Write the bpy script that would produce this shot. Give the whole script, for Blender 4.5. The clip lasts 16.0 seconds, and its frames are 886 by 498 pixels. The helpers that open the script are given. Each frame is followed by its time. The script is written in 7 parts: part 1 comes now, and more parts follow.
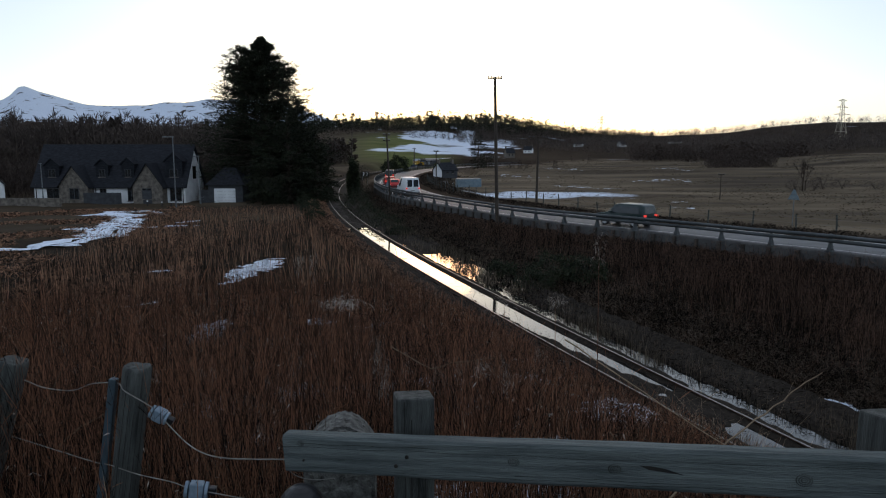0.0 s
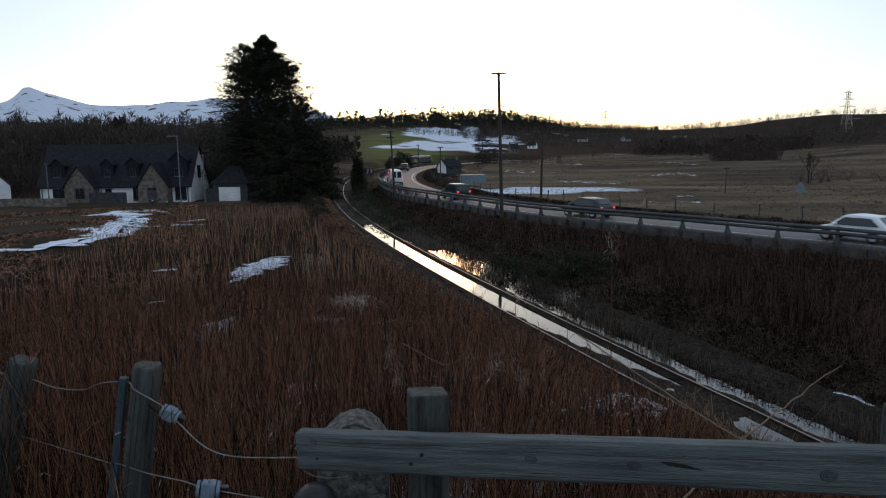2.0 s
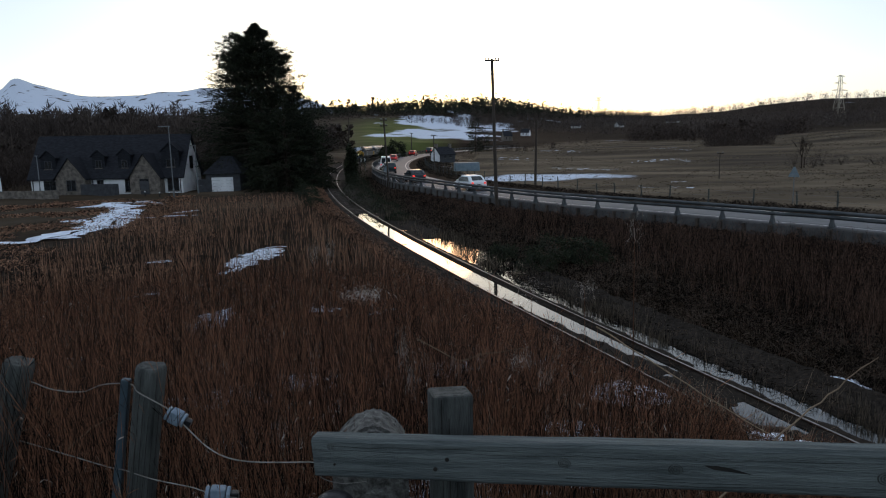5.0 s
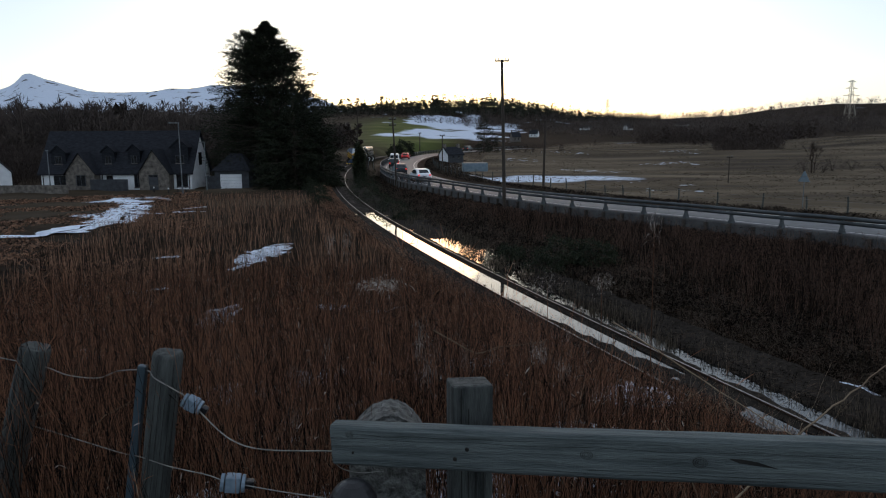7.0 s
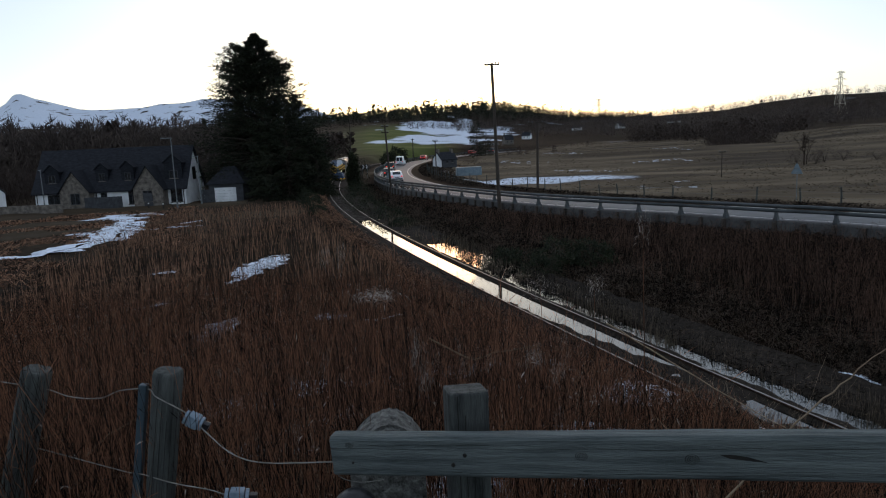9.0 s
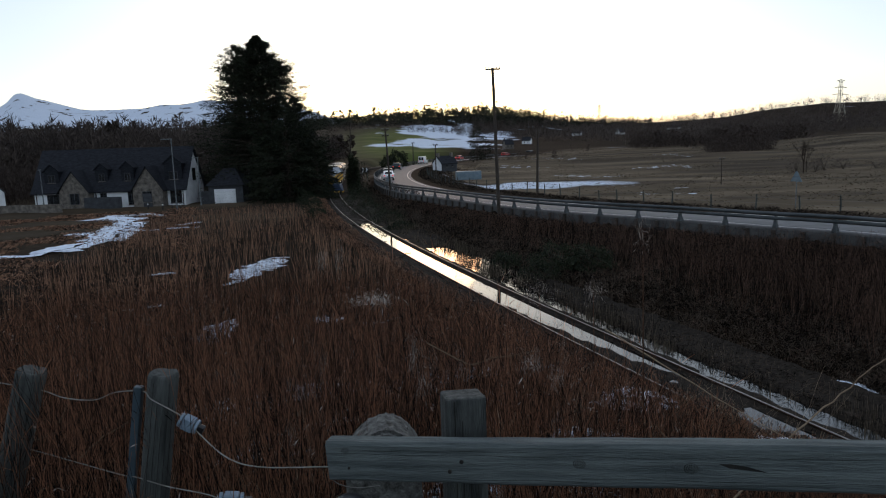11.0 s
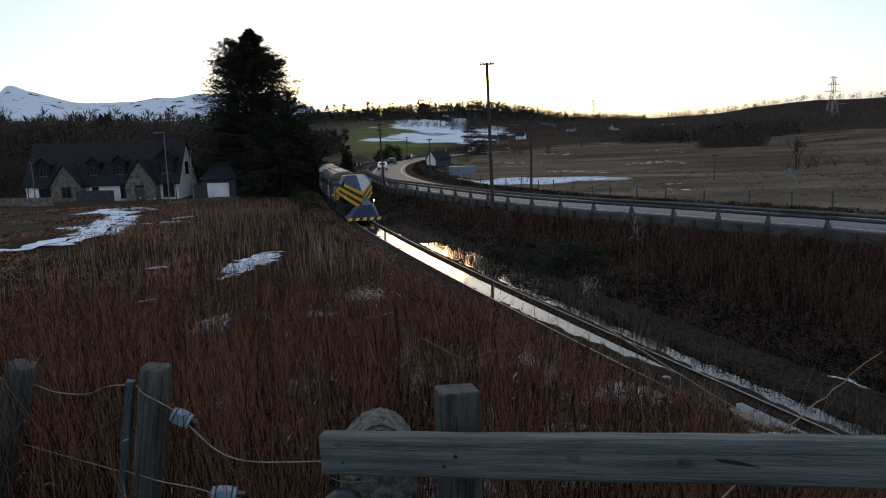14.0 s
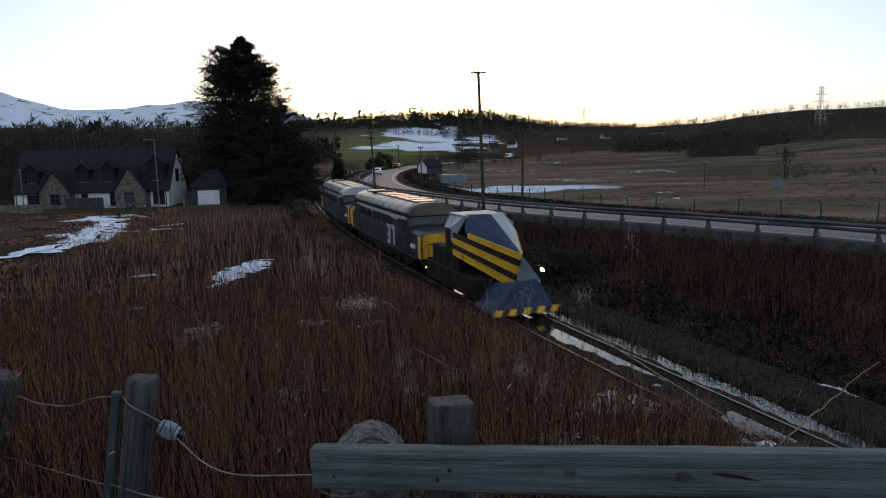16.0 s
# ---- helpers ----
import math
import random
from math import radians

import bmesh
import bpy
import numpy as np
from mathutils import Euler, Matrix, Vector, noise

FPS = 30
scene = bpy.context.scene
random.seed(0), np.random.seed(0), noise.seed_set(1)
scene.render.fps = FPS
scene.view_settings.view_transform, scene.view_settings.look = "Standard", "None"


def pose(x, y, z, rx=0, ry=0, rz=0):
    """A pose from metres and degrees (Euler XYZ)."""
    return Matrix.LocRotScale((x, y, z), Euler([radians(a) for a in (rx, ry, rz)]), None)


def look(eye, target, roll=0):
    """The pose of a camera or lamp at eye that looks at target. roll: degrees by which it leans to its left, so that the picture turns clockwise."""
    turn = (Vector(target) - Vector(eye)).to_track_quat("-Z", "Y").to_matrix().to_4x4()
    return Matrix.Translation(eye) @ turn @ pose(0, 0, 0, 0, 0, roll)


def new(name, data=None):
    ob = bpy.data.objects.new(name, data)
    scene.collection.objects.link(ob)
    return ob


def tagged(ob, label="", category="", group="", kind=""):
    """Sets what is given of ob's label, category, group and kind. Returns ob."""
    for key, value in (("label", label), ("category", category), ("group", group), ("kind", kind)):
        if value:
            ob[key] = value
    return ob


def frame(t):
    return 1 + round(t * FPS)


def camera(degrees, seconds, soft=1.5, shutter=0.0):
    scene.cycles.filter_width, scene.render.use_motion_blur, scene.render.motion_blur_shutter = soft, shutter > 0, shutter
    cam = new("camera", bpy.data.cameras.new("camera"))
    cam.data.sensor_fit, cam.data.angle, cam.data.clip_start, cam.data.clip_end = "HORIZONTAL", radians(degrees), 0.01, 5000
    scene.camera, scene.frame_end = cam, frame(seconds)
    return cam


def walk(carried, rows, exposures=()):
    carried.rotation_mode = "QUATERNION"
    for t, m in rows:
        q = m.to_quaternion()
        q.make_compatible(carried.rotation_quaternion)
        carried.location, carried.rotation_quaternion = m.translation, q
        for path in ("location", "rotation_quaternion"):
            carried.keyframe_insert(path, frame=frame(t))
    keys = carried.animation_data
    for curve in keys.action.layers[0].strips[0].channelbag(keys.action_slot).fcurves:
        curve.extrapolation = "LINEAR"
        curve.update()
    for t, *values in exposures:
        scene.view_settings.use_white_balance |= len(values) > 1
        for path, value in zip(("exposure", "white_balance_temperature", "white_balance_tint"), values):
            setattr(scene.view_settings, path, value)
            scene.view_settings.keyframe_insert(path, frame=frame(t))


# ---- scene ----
cam = camera(65.0, 16.0, soft=1.1, shutter=0.4)
PATH = [
    (0, (-0.002, -0.007, 5.505), (-0.002, 1.973, 5.227), 0.0),
    (0.5, (-0.001, -0.006, 5.502), (-0.007, 1.975, 5.226), -0.1),
    (1, (-0.01, 0.007, 5.499), (-0.018, 1.987, 5.219), -0.3),
    (1.5, (-0.013, 0.009, 5.499), (-0.027, 1.988, 5.214), -0.5),
    (2, (-0.023, 0.019, 5.496), (-0.037, 1.998, 5.208), -0.6),
    (2.5, (-0.066, 0.044, 5.49), (-0.075, 2.019, 5.176), -1.3),
    (3, (-0.067, 0.072, 5.485), (-0.092, 2.042, 5.142), -1.2),
    (3.5, (-0.053, 0.095, 5.484), (-0.091, 2.066, 5.144), -0.5),
    (4, (-0.084, 0.118, 5.483), (-0.087, 2.091, 5.159), -1.2),
    (4.2, (-0.081, 0.122, 5.497), (-0.073, 2.096, 5.174), -1.5),
    (6.5, (-0.127, 0.128, 5.465), (-0.141, 2.102, 5.145), -0.3),
    (7, (-0.129, 0.134, 5.461), (-0.146, 2.108, 5.14), -0.4),
    (7.5, (-0.128, 0.128, 5.466), (-0.146, 2.102, 5.144), -0.7),
    (8, (-0.125, 0.121, 5.475), (-0.135, 2.097, 5.164), -1.7),
    (8.5, (-0.117, 0.104, 5.481), (-0.126, 2.081, 5.178), -2.7),
    (9, (-0.114, 0.102, 5.479), (-0.122, 2.078, 5.172), -2.5),
    (11.5, (-0.113, 0.116, 5.478), (-0.116, 2.095, 5.183), -1.8),
    (12, (-0.111, 0.113, 5.478), (-0.11, 2.09, 5.179), -1.8),
    (12.5, (-0.109, 0.106, 5.48), (-0.104, 2.083, 5.18), -1.9),
    (13, (-0.11, 0.111, 5.48), (-0.102, 2.088, 5.177), -1.9),
    (13.5, (-0.11, 0.117, 5.477), (-0.099, 2.093, 5.169), -1.7),
    (14, (-0.116, 0.122, 5.475), (-0.103, 2.098, 5.164), -1.6),
    (14.5, (-0.118, 0.127, 5.475), (-0.106, 2.102, 5.16), -1.7),
    (15, (-0.118, 0.132, 5.474), (-0.1, 2.106, 5.153), -1.7),
    (15.5, (-0.119, 0.139, 5.474), (-0.09, 2.114, 5.162), -1.4),
    (16, (-0.122, 0.149, 5.474), (-0.083, 2.128, 5.185), -1.4),
]
walk(cam, [(t, look(eye, target, roll)) for t, eye, target, roll in PATH], exposures=[(0, 0.0, 6050, 10), (16, 0.0, 6050, 10)])


# ---- light ----
world = bpy.data.worlds.new("dusk_sky")
scene.world = world
world.use_nodes = True
wn = world.node_tree.nodes
wl = world.node_tree.links
wn.clear()
w_out = wn.new("ShaderNodeOutputWorld")
w_sky = wn.new("ShaderNodeTexSky")
w_sky.sky_type = "NISHITA"
w_sky.sun_disc = False
w_sky.sun_elevation = radians(9.0)
w_sky.sun_rotation = radians(-0.5)
w_sky.air_density, w_sky.dust_density, w_sky.ozone_density = 1.0, 0.9, 1.8
w_bg = wn.new("ShaderNodeBackground")
w_bg.inputs["Strength"].default_value = 0.075
w_veil = wn.new("ShaderNodeBackground")
w_veil.inputs["Color"].default_value = (0.88, 0.93, 1.0, 1)
w_veil.inputs["Strength"].default_value = 0.54
w_add = wn.new("ShaderNodeAddShader")
wl.new(w_sky.outputs[0], w_bg.inputs["Color"])
wl.new(w_bg.outputs[0], w_add.inputs[0])
wl.new(w_veil.outputs[0], w_add.inputs[1])
wl.new(w_add.outputs[0], w_out.inputs["Surface"])

SUN_AZ, SUN_EL = radians(-0.5), radians(9.0)
sun = new("sun", bpy.data.lights.new("sun", "SUN"))
sun.data.energy, sun.data.angle, sun.data.color = 0.08, radians(7), (1.0, 0.42, 0.13)
sun.matrix_world = look((math.sin(SUN_AZ) * 100, math.cos(SUN_AZ) * 100, math.tan(SUN_EL) * 100), (0, 0, 0))


# ---- materials ----
def mat(name, a, b, scale=4.0, rough=0.85, bump=0.2, fine=40.0, metal=0.0, spread=0.0, island=0.0, stretch=(1, 1, 1), spec=0.3, stops=(0.42, 0.92)):
    """Two colours mixed by coarse and fine noise in metres, with fine relief; spread varies it from thing to thing, island from piece to piece."""
    m = bpy.data.materials.new(name)
    m.use_nodes = True
    n, l = m.node_tree.nodes, m.node_tree.links
    p = n["Principled BSDF"]
    p.inputs["Roughness"].default_value = rough
    p.inputs["Metallic"].default_value = metal
    p.inputs["Specular IOR Level"].default_value = spec
    co = n.new("ShaderNodeTexCoord")
    mp = n.new("ShaderNodeMapping")
    mp.inputs["Scale"].default_value = stretch
    l.new(co.outputs["Object"], mp.inputs["Vector"])
    n1, n2 = n.new("ShaderNodeTexNoise"), n.new("ShaderNodeTexNoise")
    n1.inputs["Scale"].default_value, n2.inputs["Scale"].default_value = scale, fine
    n1.inputs["Detail"].default_value, n2.inputs["Detail"].default_value = 6, 4
    l.new(mp.outputs[0], n1.inputs["Vector"])
    l.new(mp.outputs[0], n2.inputs["Vector"])
    add = n.new("ShaderNodeMath")
    add.operation = "MULTIPLY_ADD"
    add.inputs[1].default_value = 0.35
    l.new(n2.outputs[0], add.inputs[0])
    l.new(n1.outputs[0], add.inputs[2])
    ramp = n.new("ShaderNodeValToRGB")
    ramp.color_ramp.elements[0].position, ramp.color_ramp.elements[1].position = stops
    ramp.color_ramp.elements[0].color, ramp.color_ramp.elements[1].color = (*a, 1), (*b, 1)
    fac = add.outputs[0]
    if island or spread:
        r = n.new("ShaderNodeNewGeometry" if island else "ShaderNodeObjectInfo")
        sh = n.new("ShaderNodeMath")
        sh.operation = "MULTIPLY_ADD"
        sh.inputs[1].default_value = island or spread
        l.new(r.outputs["Random Per Island" if island else "Random"], sh.inputs[0])
        l.new(fac, sh.inputs[2])
        half = n.new("ShaderNodeMath")
        half.operation = "SUBTRACT"
        half.inputs[1].default_value = (island or spread) / 2
        l.new(sh.outputs[0], half.inputs[0])
        fac = half.outputs[0]
    l.new(fac, ramp.inputs["Fac"])
    l.new(ramp.outputs["Color"], p.inputs["Base Color"])
    if bump:
        bp = n.new("ShaderNodeBump")
        bp.inputs["Strength"].default_value, bp.inputs["Distance"].default_value = bump, 0.02
        l.new(add.outputs[0], bp.inputs["Height"])
        l.new(bp.outputs["Normal"], p.inputs["Normal"])
    return m


def glow(name, colour, strength):
    m = bpy.data.materials.new(name)
    m.use_nodes = True
    p = m.node_tree.nodes["Principled BSDF"]
    p.inputs["Base Color"].default_value = (*colour, 1)
    p.inputs["Emission Color"].default_value = (*colour, 1)
    p.inputs["Emission Strength"].default_value = strength
    return m


M = {}
M["rail_wood"] = mat("weathered_timber", (0.036, 0.045, 0.046), (0.135, 0.155, 0.152), 5, 0.85, 0.6, 50, stretch=(0.8, 12, 12))
M["post_wood"] = mat("weathered_post_timber", (0.012, 0.014, 0.014), (0.088, 0.094, 0.088), 6, 0.9, 0.6, 50, stretch=(8, 8, 0.8))
M["dark_crack"] = mat("dark_crack", (0.008, 0.008, 0.008), (0.02, 0.018, 0.015), 20)
M["concrete"] = mat("rough_concrete", (0.02, 0.02, 0.018), (0.19, 0.19, 0.178), 45, 0.95, 1.0, 160)
M["wire"] = mat("galvanised_wire", (0.13, 0.125, 0.115), (0.30, 0.29, 0.27), 30, 0.6, 0.1, 200, metal=0.8)
M["insulator"] = mat("pale_blue_plastic", (0.10, 0.14, 0.18), (0.20, 0.26, 0.32), 30, 0.5, 0.1)
M["bar_blue"] = mat("dull_blue_steel", (0.03, 0.045, 0.058), (0.07, 0.10, 0.12), 6, 0.55, 0.1, 60, metal=0.3)
M["black_rubber"] = mat("black_rubber", (0.006, 0.006, 0.007), (0.02, 0.02, 0.022), 15, 0.35, 0.05)
M["rail_steel"] = mat("rusty_rail_steel", (0.035, 0.022, 0.016), (0.09, 0.055, 0.04), 8, 0.7, 0.3, 90, metal=0.3)
M["rail_head"] = mat("worn_rail_head", (0.10, 0.092, 0.085), (0.22, 0.205, 0.19), 8, 0.45, 0.05, 90, metal=1.0)
M["sleeper"] = mat("tarred_sleeper", (0.018, 0.015, 0.012), (0.06, 0.05, 0.042), 5, 0.9, 0.5, 60, spread=0.3)
M["ballast"] = mat("dark_ballast", (0.008, 0.007, 0.006), (0.040, 0.033, 0.027), 9, 0.95, 1.0, 35, spec=0.03)
M["asphalt"] = mat("wet_asphalt", (0.035, 0.036, 0.04), (0.075, 0.077, 0.084), 1.2, 0.66, 0.15, 80, stretch=(1, 1, 1), spec=0.4)
M["road_paint"] = mat("road_paint", (0.35, 0.35, 0.34), (0.6, 0.6, 0.58), 4, 0.7, 0.1)
M["galv"] = mat("galvanised_steel", (0.10, 0.11, 0.115), (0.20, 0.215, 0.225), 3, 0.55, 0.1, 50, metal=0.5)
M["barrier_steel"] = mat("dull_barrier_steel", (0.03, 0.034, 0.036), (0.075, 0.083, 0.088), 1.2, 0.6, 0.1, 40, metal=0.2)
M["wall_concrete"] = mat("stained_retaining_wall", (0.03, 0.03, 0.03), (0.075, 0.073, 0.07), 1.5, 0.95, 0.5, 30)
# Stem tones start near black: shade in the stand's gaps is put into the colour.
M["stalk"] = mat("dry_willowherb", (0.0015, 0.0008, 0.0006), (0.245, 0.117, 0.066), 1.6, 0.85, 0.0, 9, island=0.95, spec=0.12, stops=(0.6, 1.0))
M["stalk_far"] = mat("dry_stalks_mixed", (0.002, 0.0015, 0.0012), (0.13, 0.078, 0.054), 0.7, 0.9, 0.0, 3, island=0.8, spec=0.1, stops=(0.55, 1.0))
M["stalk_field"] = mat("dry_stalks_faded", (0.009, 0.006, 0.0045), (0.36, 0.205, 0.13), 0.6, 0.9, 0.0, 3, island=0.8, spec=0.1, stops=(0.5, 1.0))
M["straw"] = mat("pale_dead_grass", (0.12, 0.085, 0.055), (0.42, 0.32, 0.22), 2, 0.9, 0.0, 9, island=0.5, spec=0.15)
# Tussock blades also run near black, with the shade among them in the colour.
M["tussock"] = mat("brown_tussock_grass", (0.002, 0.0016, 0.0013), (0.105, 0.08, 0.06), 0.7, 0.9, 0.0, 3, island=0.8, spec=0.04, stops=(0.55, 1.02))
M["reed"] = mat("dull_ditch_reeds", (0.012, 0.010, 0.008), (0.15, 0.12, 0.085), 1.0, 0.9, 0.0, 6, island=0.7, spec=0.1)
M["fluff"] = mat("pale_seed_fluff", (0.21, 0.175, 0.15), (0.47, 0.41, 0.36), 12, 0.95, 0.0, 40, island=0.4)
M["bark"] = mat("dark_bark", (0.016, 0.012, 0.009), (0.06, 0.046, 0.034), 3, 0.95, 0.6, 30, stretch=(3, 3, 0.6))
M["needle"] = mat("dark_conifer_needles", (0.006, 0.008, 0.005), (0.026, 0.03, 0.015), 0.5, 0.85, 0.0, 6, island=0.5, spec=0.2)
M["leaf"] = mat("ivy_and_evergreen", (0.007, 0.010, 0.005), (0.034, 0.04, 0.019), 0.6, 0.8, 0.0, 6, island=0.5, spec=0.2)
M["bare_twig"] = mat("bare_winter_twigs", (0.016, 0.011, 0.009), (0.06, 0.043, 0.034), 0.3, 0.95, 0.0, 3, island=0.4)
# Paler copy of bare_twig for far trees: distance haze put into the colour.
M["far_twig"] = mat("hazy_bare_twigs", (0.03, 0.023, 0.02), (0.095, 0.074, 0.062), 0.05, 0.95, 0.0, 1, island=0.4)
M["pole_wood"] = mat("creosoted_pole", (0.02, 0.016, 0.013), (0.07, 0.056, 0.045), 4, 0.9, 0.4, 40, stretch=(4, 4, 0.5))
M["slate"] = mat("dark_slate", (0.007, 0.008, 0.011), (0.024, 0.026, 0.032), 2.0, 0.75, 0.4, 8, stretch=(1, 1, 3), spec=0.12)
M["white_render"] = mat("white_render", (0.55, 0.56, 0.58), (0.78, 0.79, 0.80), 0.8, 0.9, 0.1, 12)
M["grey_stone"] = mat("grey_granite", (0.045, 0.04, 0.035), (0.20, 0.175, 0.15), 2.2, 0.95, 0.8, 7)
M["grey_fence"] = mat("grey_board", (0.03, 0.032, 0.036), (0.06, 0.063, 0.07), 2, 0.85, 0.3)
M["glass"] = mat("dark_window_glass", (0.01, 0.012, 0.014), (0.02, 0.022, 0.025), 2, 0.12, 0.0, spec=0.6)
M["snow"] = mat("old_snow", (0.48, 0.55, 0.66), (0.74, 0.79, 0.87), 1.2, 0.8, 0.5, 14)
M["pylon_steel"] = mat("pylon_steel", (0.30, 0.27, 0.22), (0.5, 0.46, 0.38), 1, 0.6, 0.0, metal=0.4)


def ground_material():
    """Winter grassland: moor brown, green pasture in the valley and snow lying in patches by height and noise."""
    m = bpy.data.materials.new("winter_ground")
    m.use_nodes = True
    n, l = m.node_tree.nodes, m.node_tree.links
    p = n["Principled BSDF"]
    p.inputs["Roughness"].default_value = 0.95
    p.inputs["Specular IOR Level"].default_value = 0.02
    geo = n.new("ShaderNodeNewGeometry")
    att = n.new("ShaderNodeVertexColor")
    att.layer_name = "cover"
    sep = n.new("ShaderNodeSeparateColor")
    l.new(att.outputs[0], sep.inputs[0])

    def noise_at(scale, detail=6, stretch=(1, 1, 1)):
        mp = n.new("ShaderNodeMapping")
        mp.inputs["Scale"].default_value = stretch
        l.new(geo.outputs["Position"], mp.inputs[0])
        t = n.new("ShaderNodeTexNoise")
        t.inputs["Scale"].default_value, t.inputs["Detail"].default_value = scale, detail
        l.new(mp.outputs[0], t.inputs["Vector"])
        return t.outputs[0]

    def ramp(fac, stops):
        r = n.new("ShaderNodeValToRGB")
        while len(r.color_ramp.elements) < len(stops):
            r.color_ramp.elements.new(0.5)
        for e, (pos, c) in zip(r.color_ramp.elements, stops):
            e.position, e.color = pos, (*c, 1)
        l.new(fac, r.inputs[0])
        return r.outputs[0]

    def mix(fac, a, b):
        x = n.new("ShaderNodeMix")
        x.data_type = "RGBA"
        l.new(fac, x.inputs["Factor"])
        l.new(a, x.inputs["A"])
        l.new(b, x.inputs["B"])
        return x.outputs["Result"]

    def math_op(op, a, b):
        x = n.new("ShaderNodeMath")
        x.operation = op
        x.use_clamp = True
        for i, v in enumerate((a, b)):
            if isinstance(v, float):
                x.inputs[i].default_value = v
            else:
                l.new(v, x.inputs[i])
        return x.outputs[0]

    big, small, band = noise_at(0.05), noise_at(1.2, 8), noise_at(0.03, 7, (1, 0.38, 1))
    # Soil is darker than earth: the shade under the stems is put into its colour.
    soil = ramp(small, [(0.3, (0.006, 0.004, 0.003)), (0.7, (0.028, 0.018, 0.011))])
    straw = ramp(noise_at(0.045, 9, (0.5, 2.2, 1)), [(0.32, (0.036, 0.029, 0.022)), (0.5, (0.084, 0.066, 0.045)), (0.68, (0.15, 0.12, 0.083))])
    green = ramp(big, [(0.3, (0.05, 0.062, 0.018)), (0.7, (0.10, 0.115, 0.035))])
    heath = ramp(noise_at(0.02, 8), [(0.3, (0.018, 0.015, 0.012)), (0.7, (0.06, 0.05, 0.038))])
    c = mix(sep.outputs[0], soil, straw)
    c = mix(sep.outputs[1], c, green)
    snow = ramp(noise_at(0.9), [(0.2, (0.42, 0.48, 0.58)), (0.8, (0.62, 0.67, 0.75))])
    # snow cover: the attribute sets how much of the ground lies under snow
    amount = math_op("SUBTRACT", math_op("MULTIPLY", sep.outputs[2], 1.0), math_op("MULTIPLY", band, 1.0))
    edge = math_op("MULTIPLY", amount, 14.0)
    c = mix(edge, c, snow)
    l.new(c, p.inputs["Base Color"])
    bp = n.new("ShaderNodeBump")
    bp.inputs["Strength"].default_value, bp.inputs["Distance"].default_value = 0.5, 0.08
    l.new(small, bp.inputs["Height"])
    l.new(bp.outputs[0], p.inputs["Normal"])
    return m


def water_material():
    m = bpy.data.materials.new("still_flood_water")
    m.use_nodes = True
    n, l = m.node_tree.nodes, m.node_tree.links
    p = n["Principled BSDF"]
    p.inputs["Base Color"].default_value = (0.01, 0.011, 0.010, 1)
    p.inputs["Roughness"].default_value = 0.04
    p.inputs["IOR"].default_value = 1.33
    p.inputs["Specular IOR Level"].default_value = 0.9
    geo = n.new("ShaderNodeNewGeometry")
    t = n.new("ShaderNodeTexNoise")
    t.inputs["Scale"].default_value = 2.5
    l.new(geo.outputs["Position"], t.inputs["Vector"])
    bp = n.new("ShaderNodeBump")
    bp.inputs["Strength"].default_value, bp.inputs["Distance"].default_value = 0.05, 0.02
    l.new(t.outputs[0], bp.inputs["Height"])
    l.new(bp.outputs[0], p.inputs["Normal"])
    return m


M["ground"] = ground_material()
M["water"] = water_material()


# ---- mesh helpers ----
def part(name, bm, material, parent=None, label=""):
    me = bpy.data.meshes.new(name)
    bm.to_mesh(me)
    bm.free()
    me.materials.append(material)
    ob = new(name, me)
    if parent:
        ob.parent = parent
    if label:
        tagged(ob, label)
    return ob


def thing(name, m, label, category, group="", kind=""):
    ob = new(name)
    ob.matrix_world = m
    return tagged(ob, label, category, group, kind)


def box(bm, x0, x1, y0, y1, z0, z1, bevel=0.0, m=None):
    r = bmesh.ops.create_cube(bm, size=1.0)
    vs = r["verts"]
    for v in vs:
        v.co = Vector(((x0 + x1) / 2 + v.co.x * (x1 - x0), (y0 + y1) / 2 + v.co.y * (y1 - y0), (z0 + z1) / 2 + v.co.z * (z1 - z0)))
    if bevel:
        es = list({e for v in vs for e in v.link_edges})
        b = bmesh.ops.bevel(bm, geom=es, offset=bevel, segments=2, affect="EDGES", profile=0.6)
        vs = list({v for f in b["faces"] for v in f.verts} | {v for v in vs if v.is_valid})
    if m is not None:
        bmesh.ops.transform(bm, matrix=m, verts=vs)
    return bm


def tube(bm, pts, radii, sides=8, cap=True):
    """A round bar along points."""
    rings = []
    pts = [Vector(p) for p in pts]
    if not hasattr(radii, "__len__"):
        radii = [radii] * len(pts)
    for i, p in enumerate(pts):
        d = (pts[min(i + 1, len(pts) - 1)] - pts[max(i - 1, 0)]).normalized()
        a = d.cross(Vector((0, 0, 1)) if abs(d.z) < 0.9 else Vector((1, 0, 0))).normalized()
        b = d.cross(a)
        rings.append([bm.verts.new(p + (a * math.cos(k * math.tau / sides) + b * math.sin(k * math.tau / sides)) * radii[i]) for k in range(sides)])
    for r0, r1 in zip(rings, rings[1:]):
        for k in range(sides):
            bm.faces.new((r0[k], r0[(k + 1) % sides], r1[(k + 1) % sides], r1[k]))
    if cap:
        bm.faces.new(rings[0][::-1])
        bm.faces.new(rings[-1])
    return bm


def prism(bm, outline, y0, y1, m=None):
    """An x-z outline pulled from y0 to y1."""
    a = [bm.verts.new((x, y0, z)) for x, z in outline]
    b = [bm.verts.new((x, y1, z)) for x, z in outline]
    k = len(a)
    bm.faces.new(a)
    bm.faces.new(b[::-1])
    for i in range(k):
        bm.faces.new((a[i], b[i], b[(i + 1) % k], a[(i + 1) % k]))
    if m is not None:
        bmesh.ops.transform(bm, matrix=m, verts=a + b)
    return bm


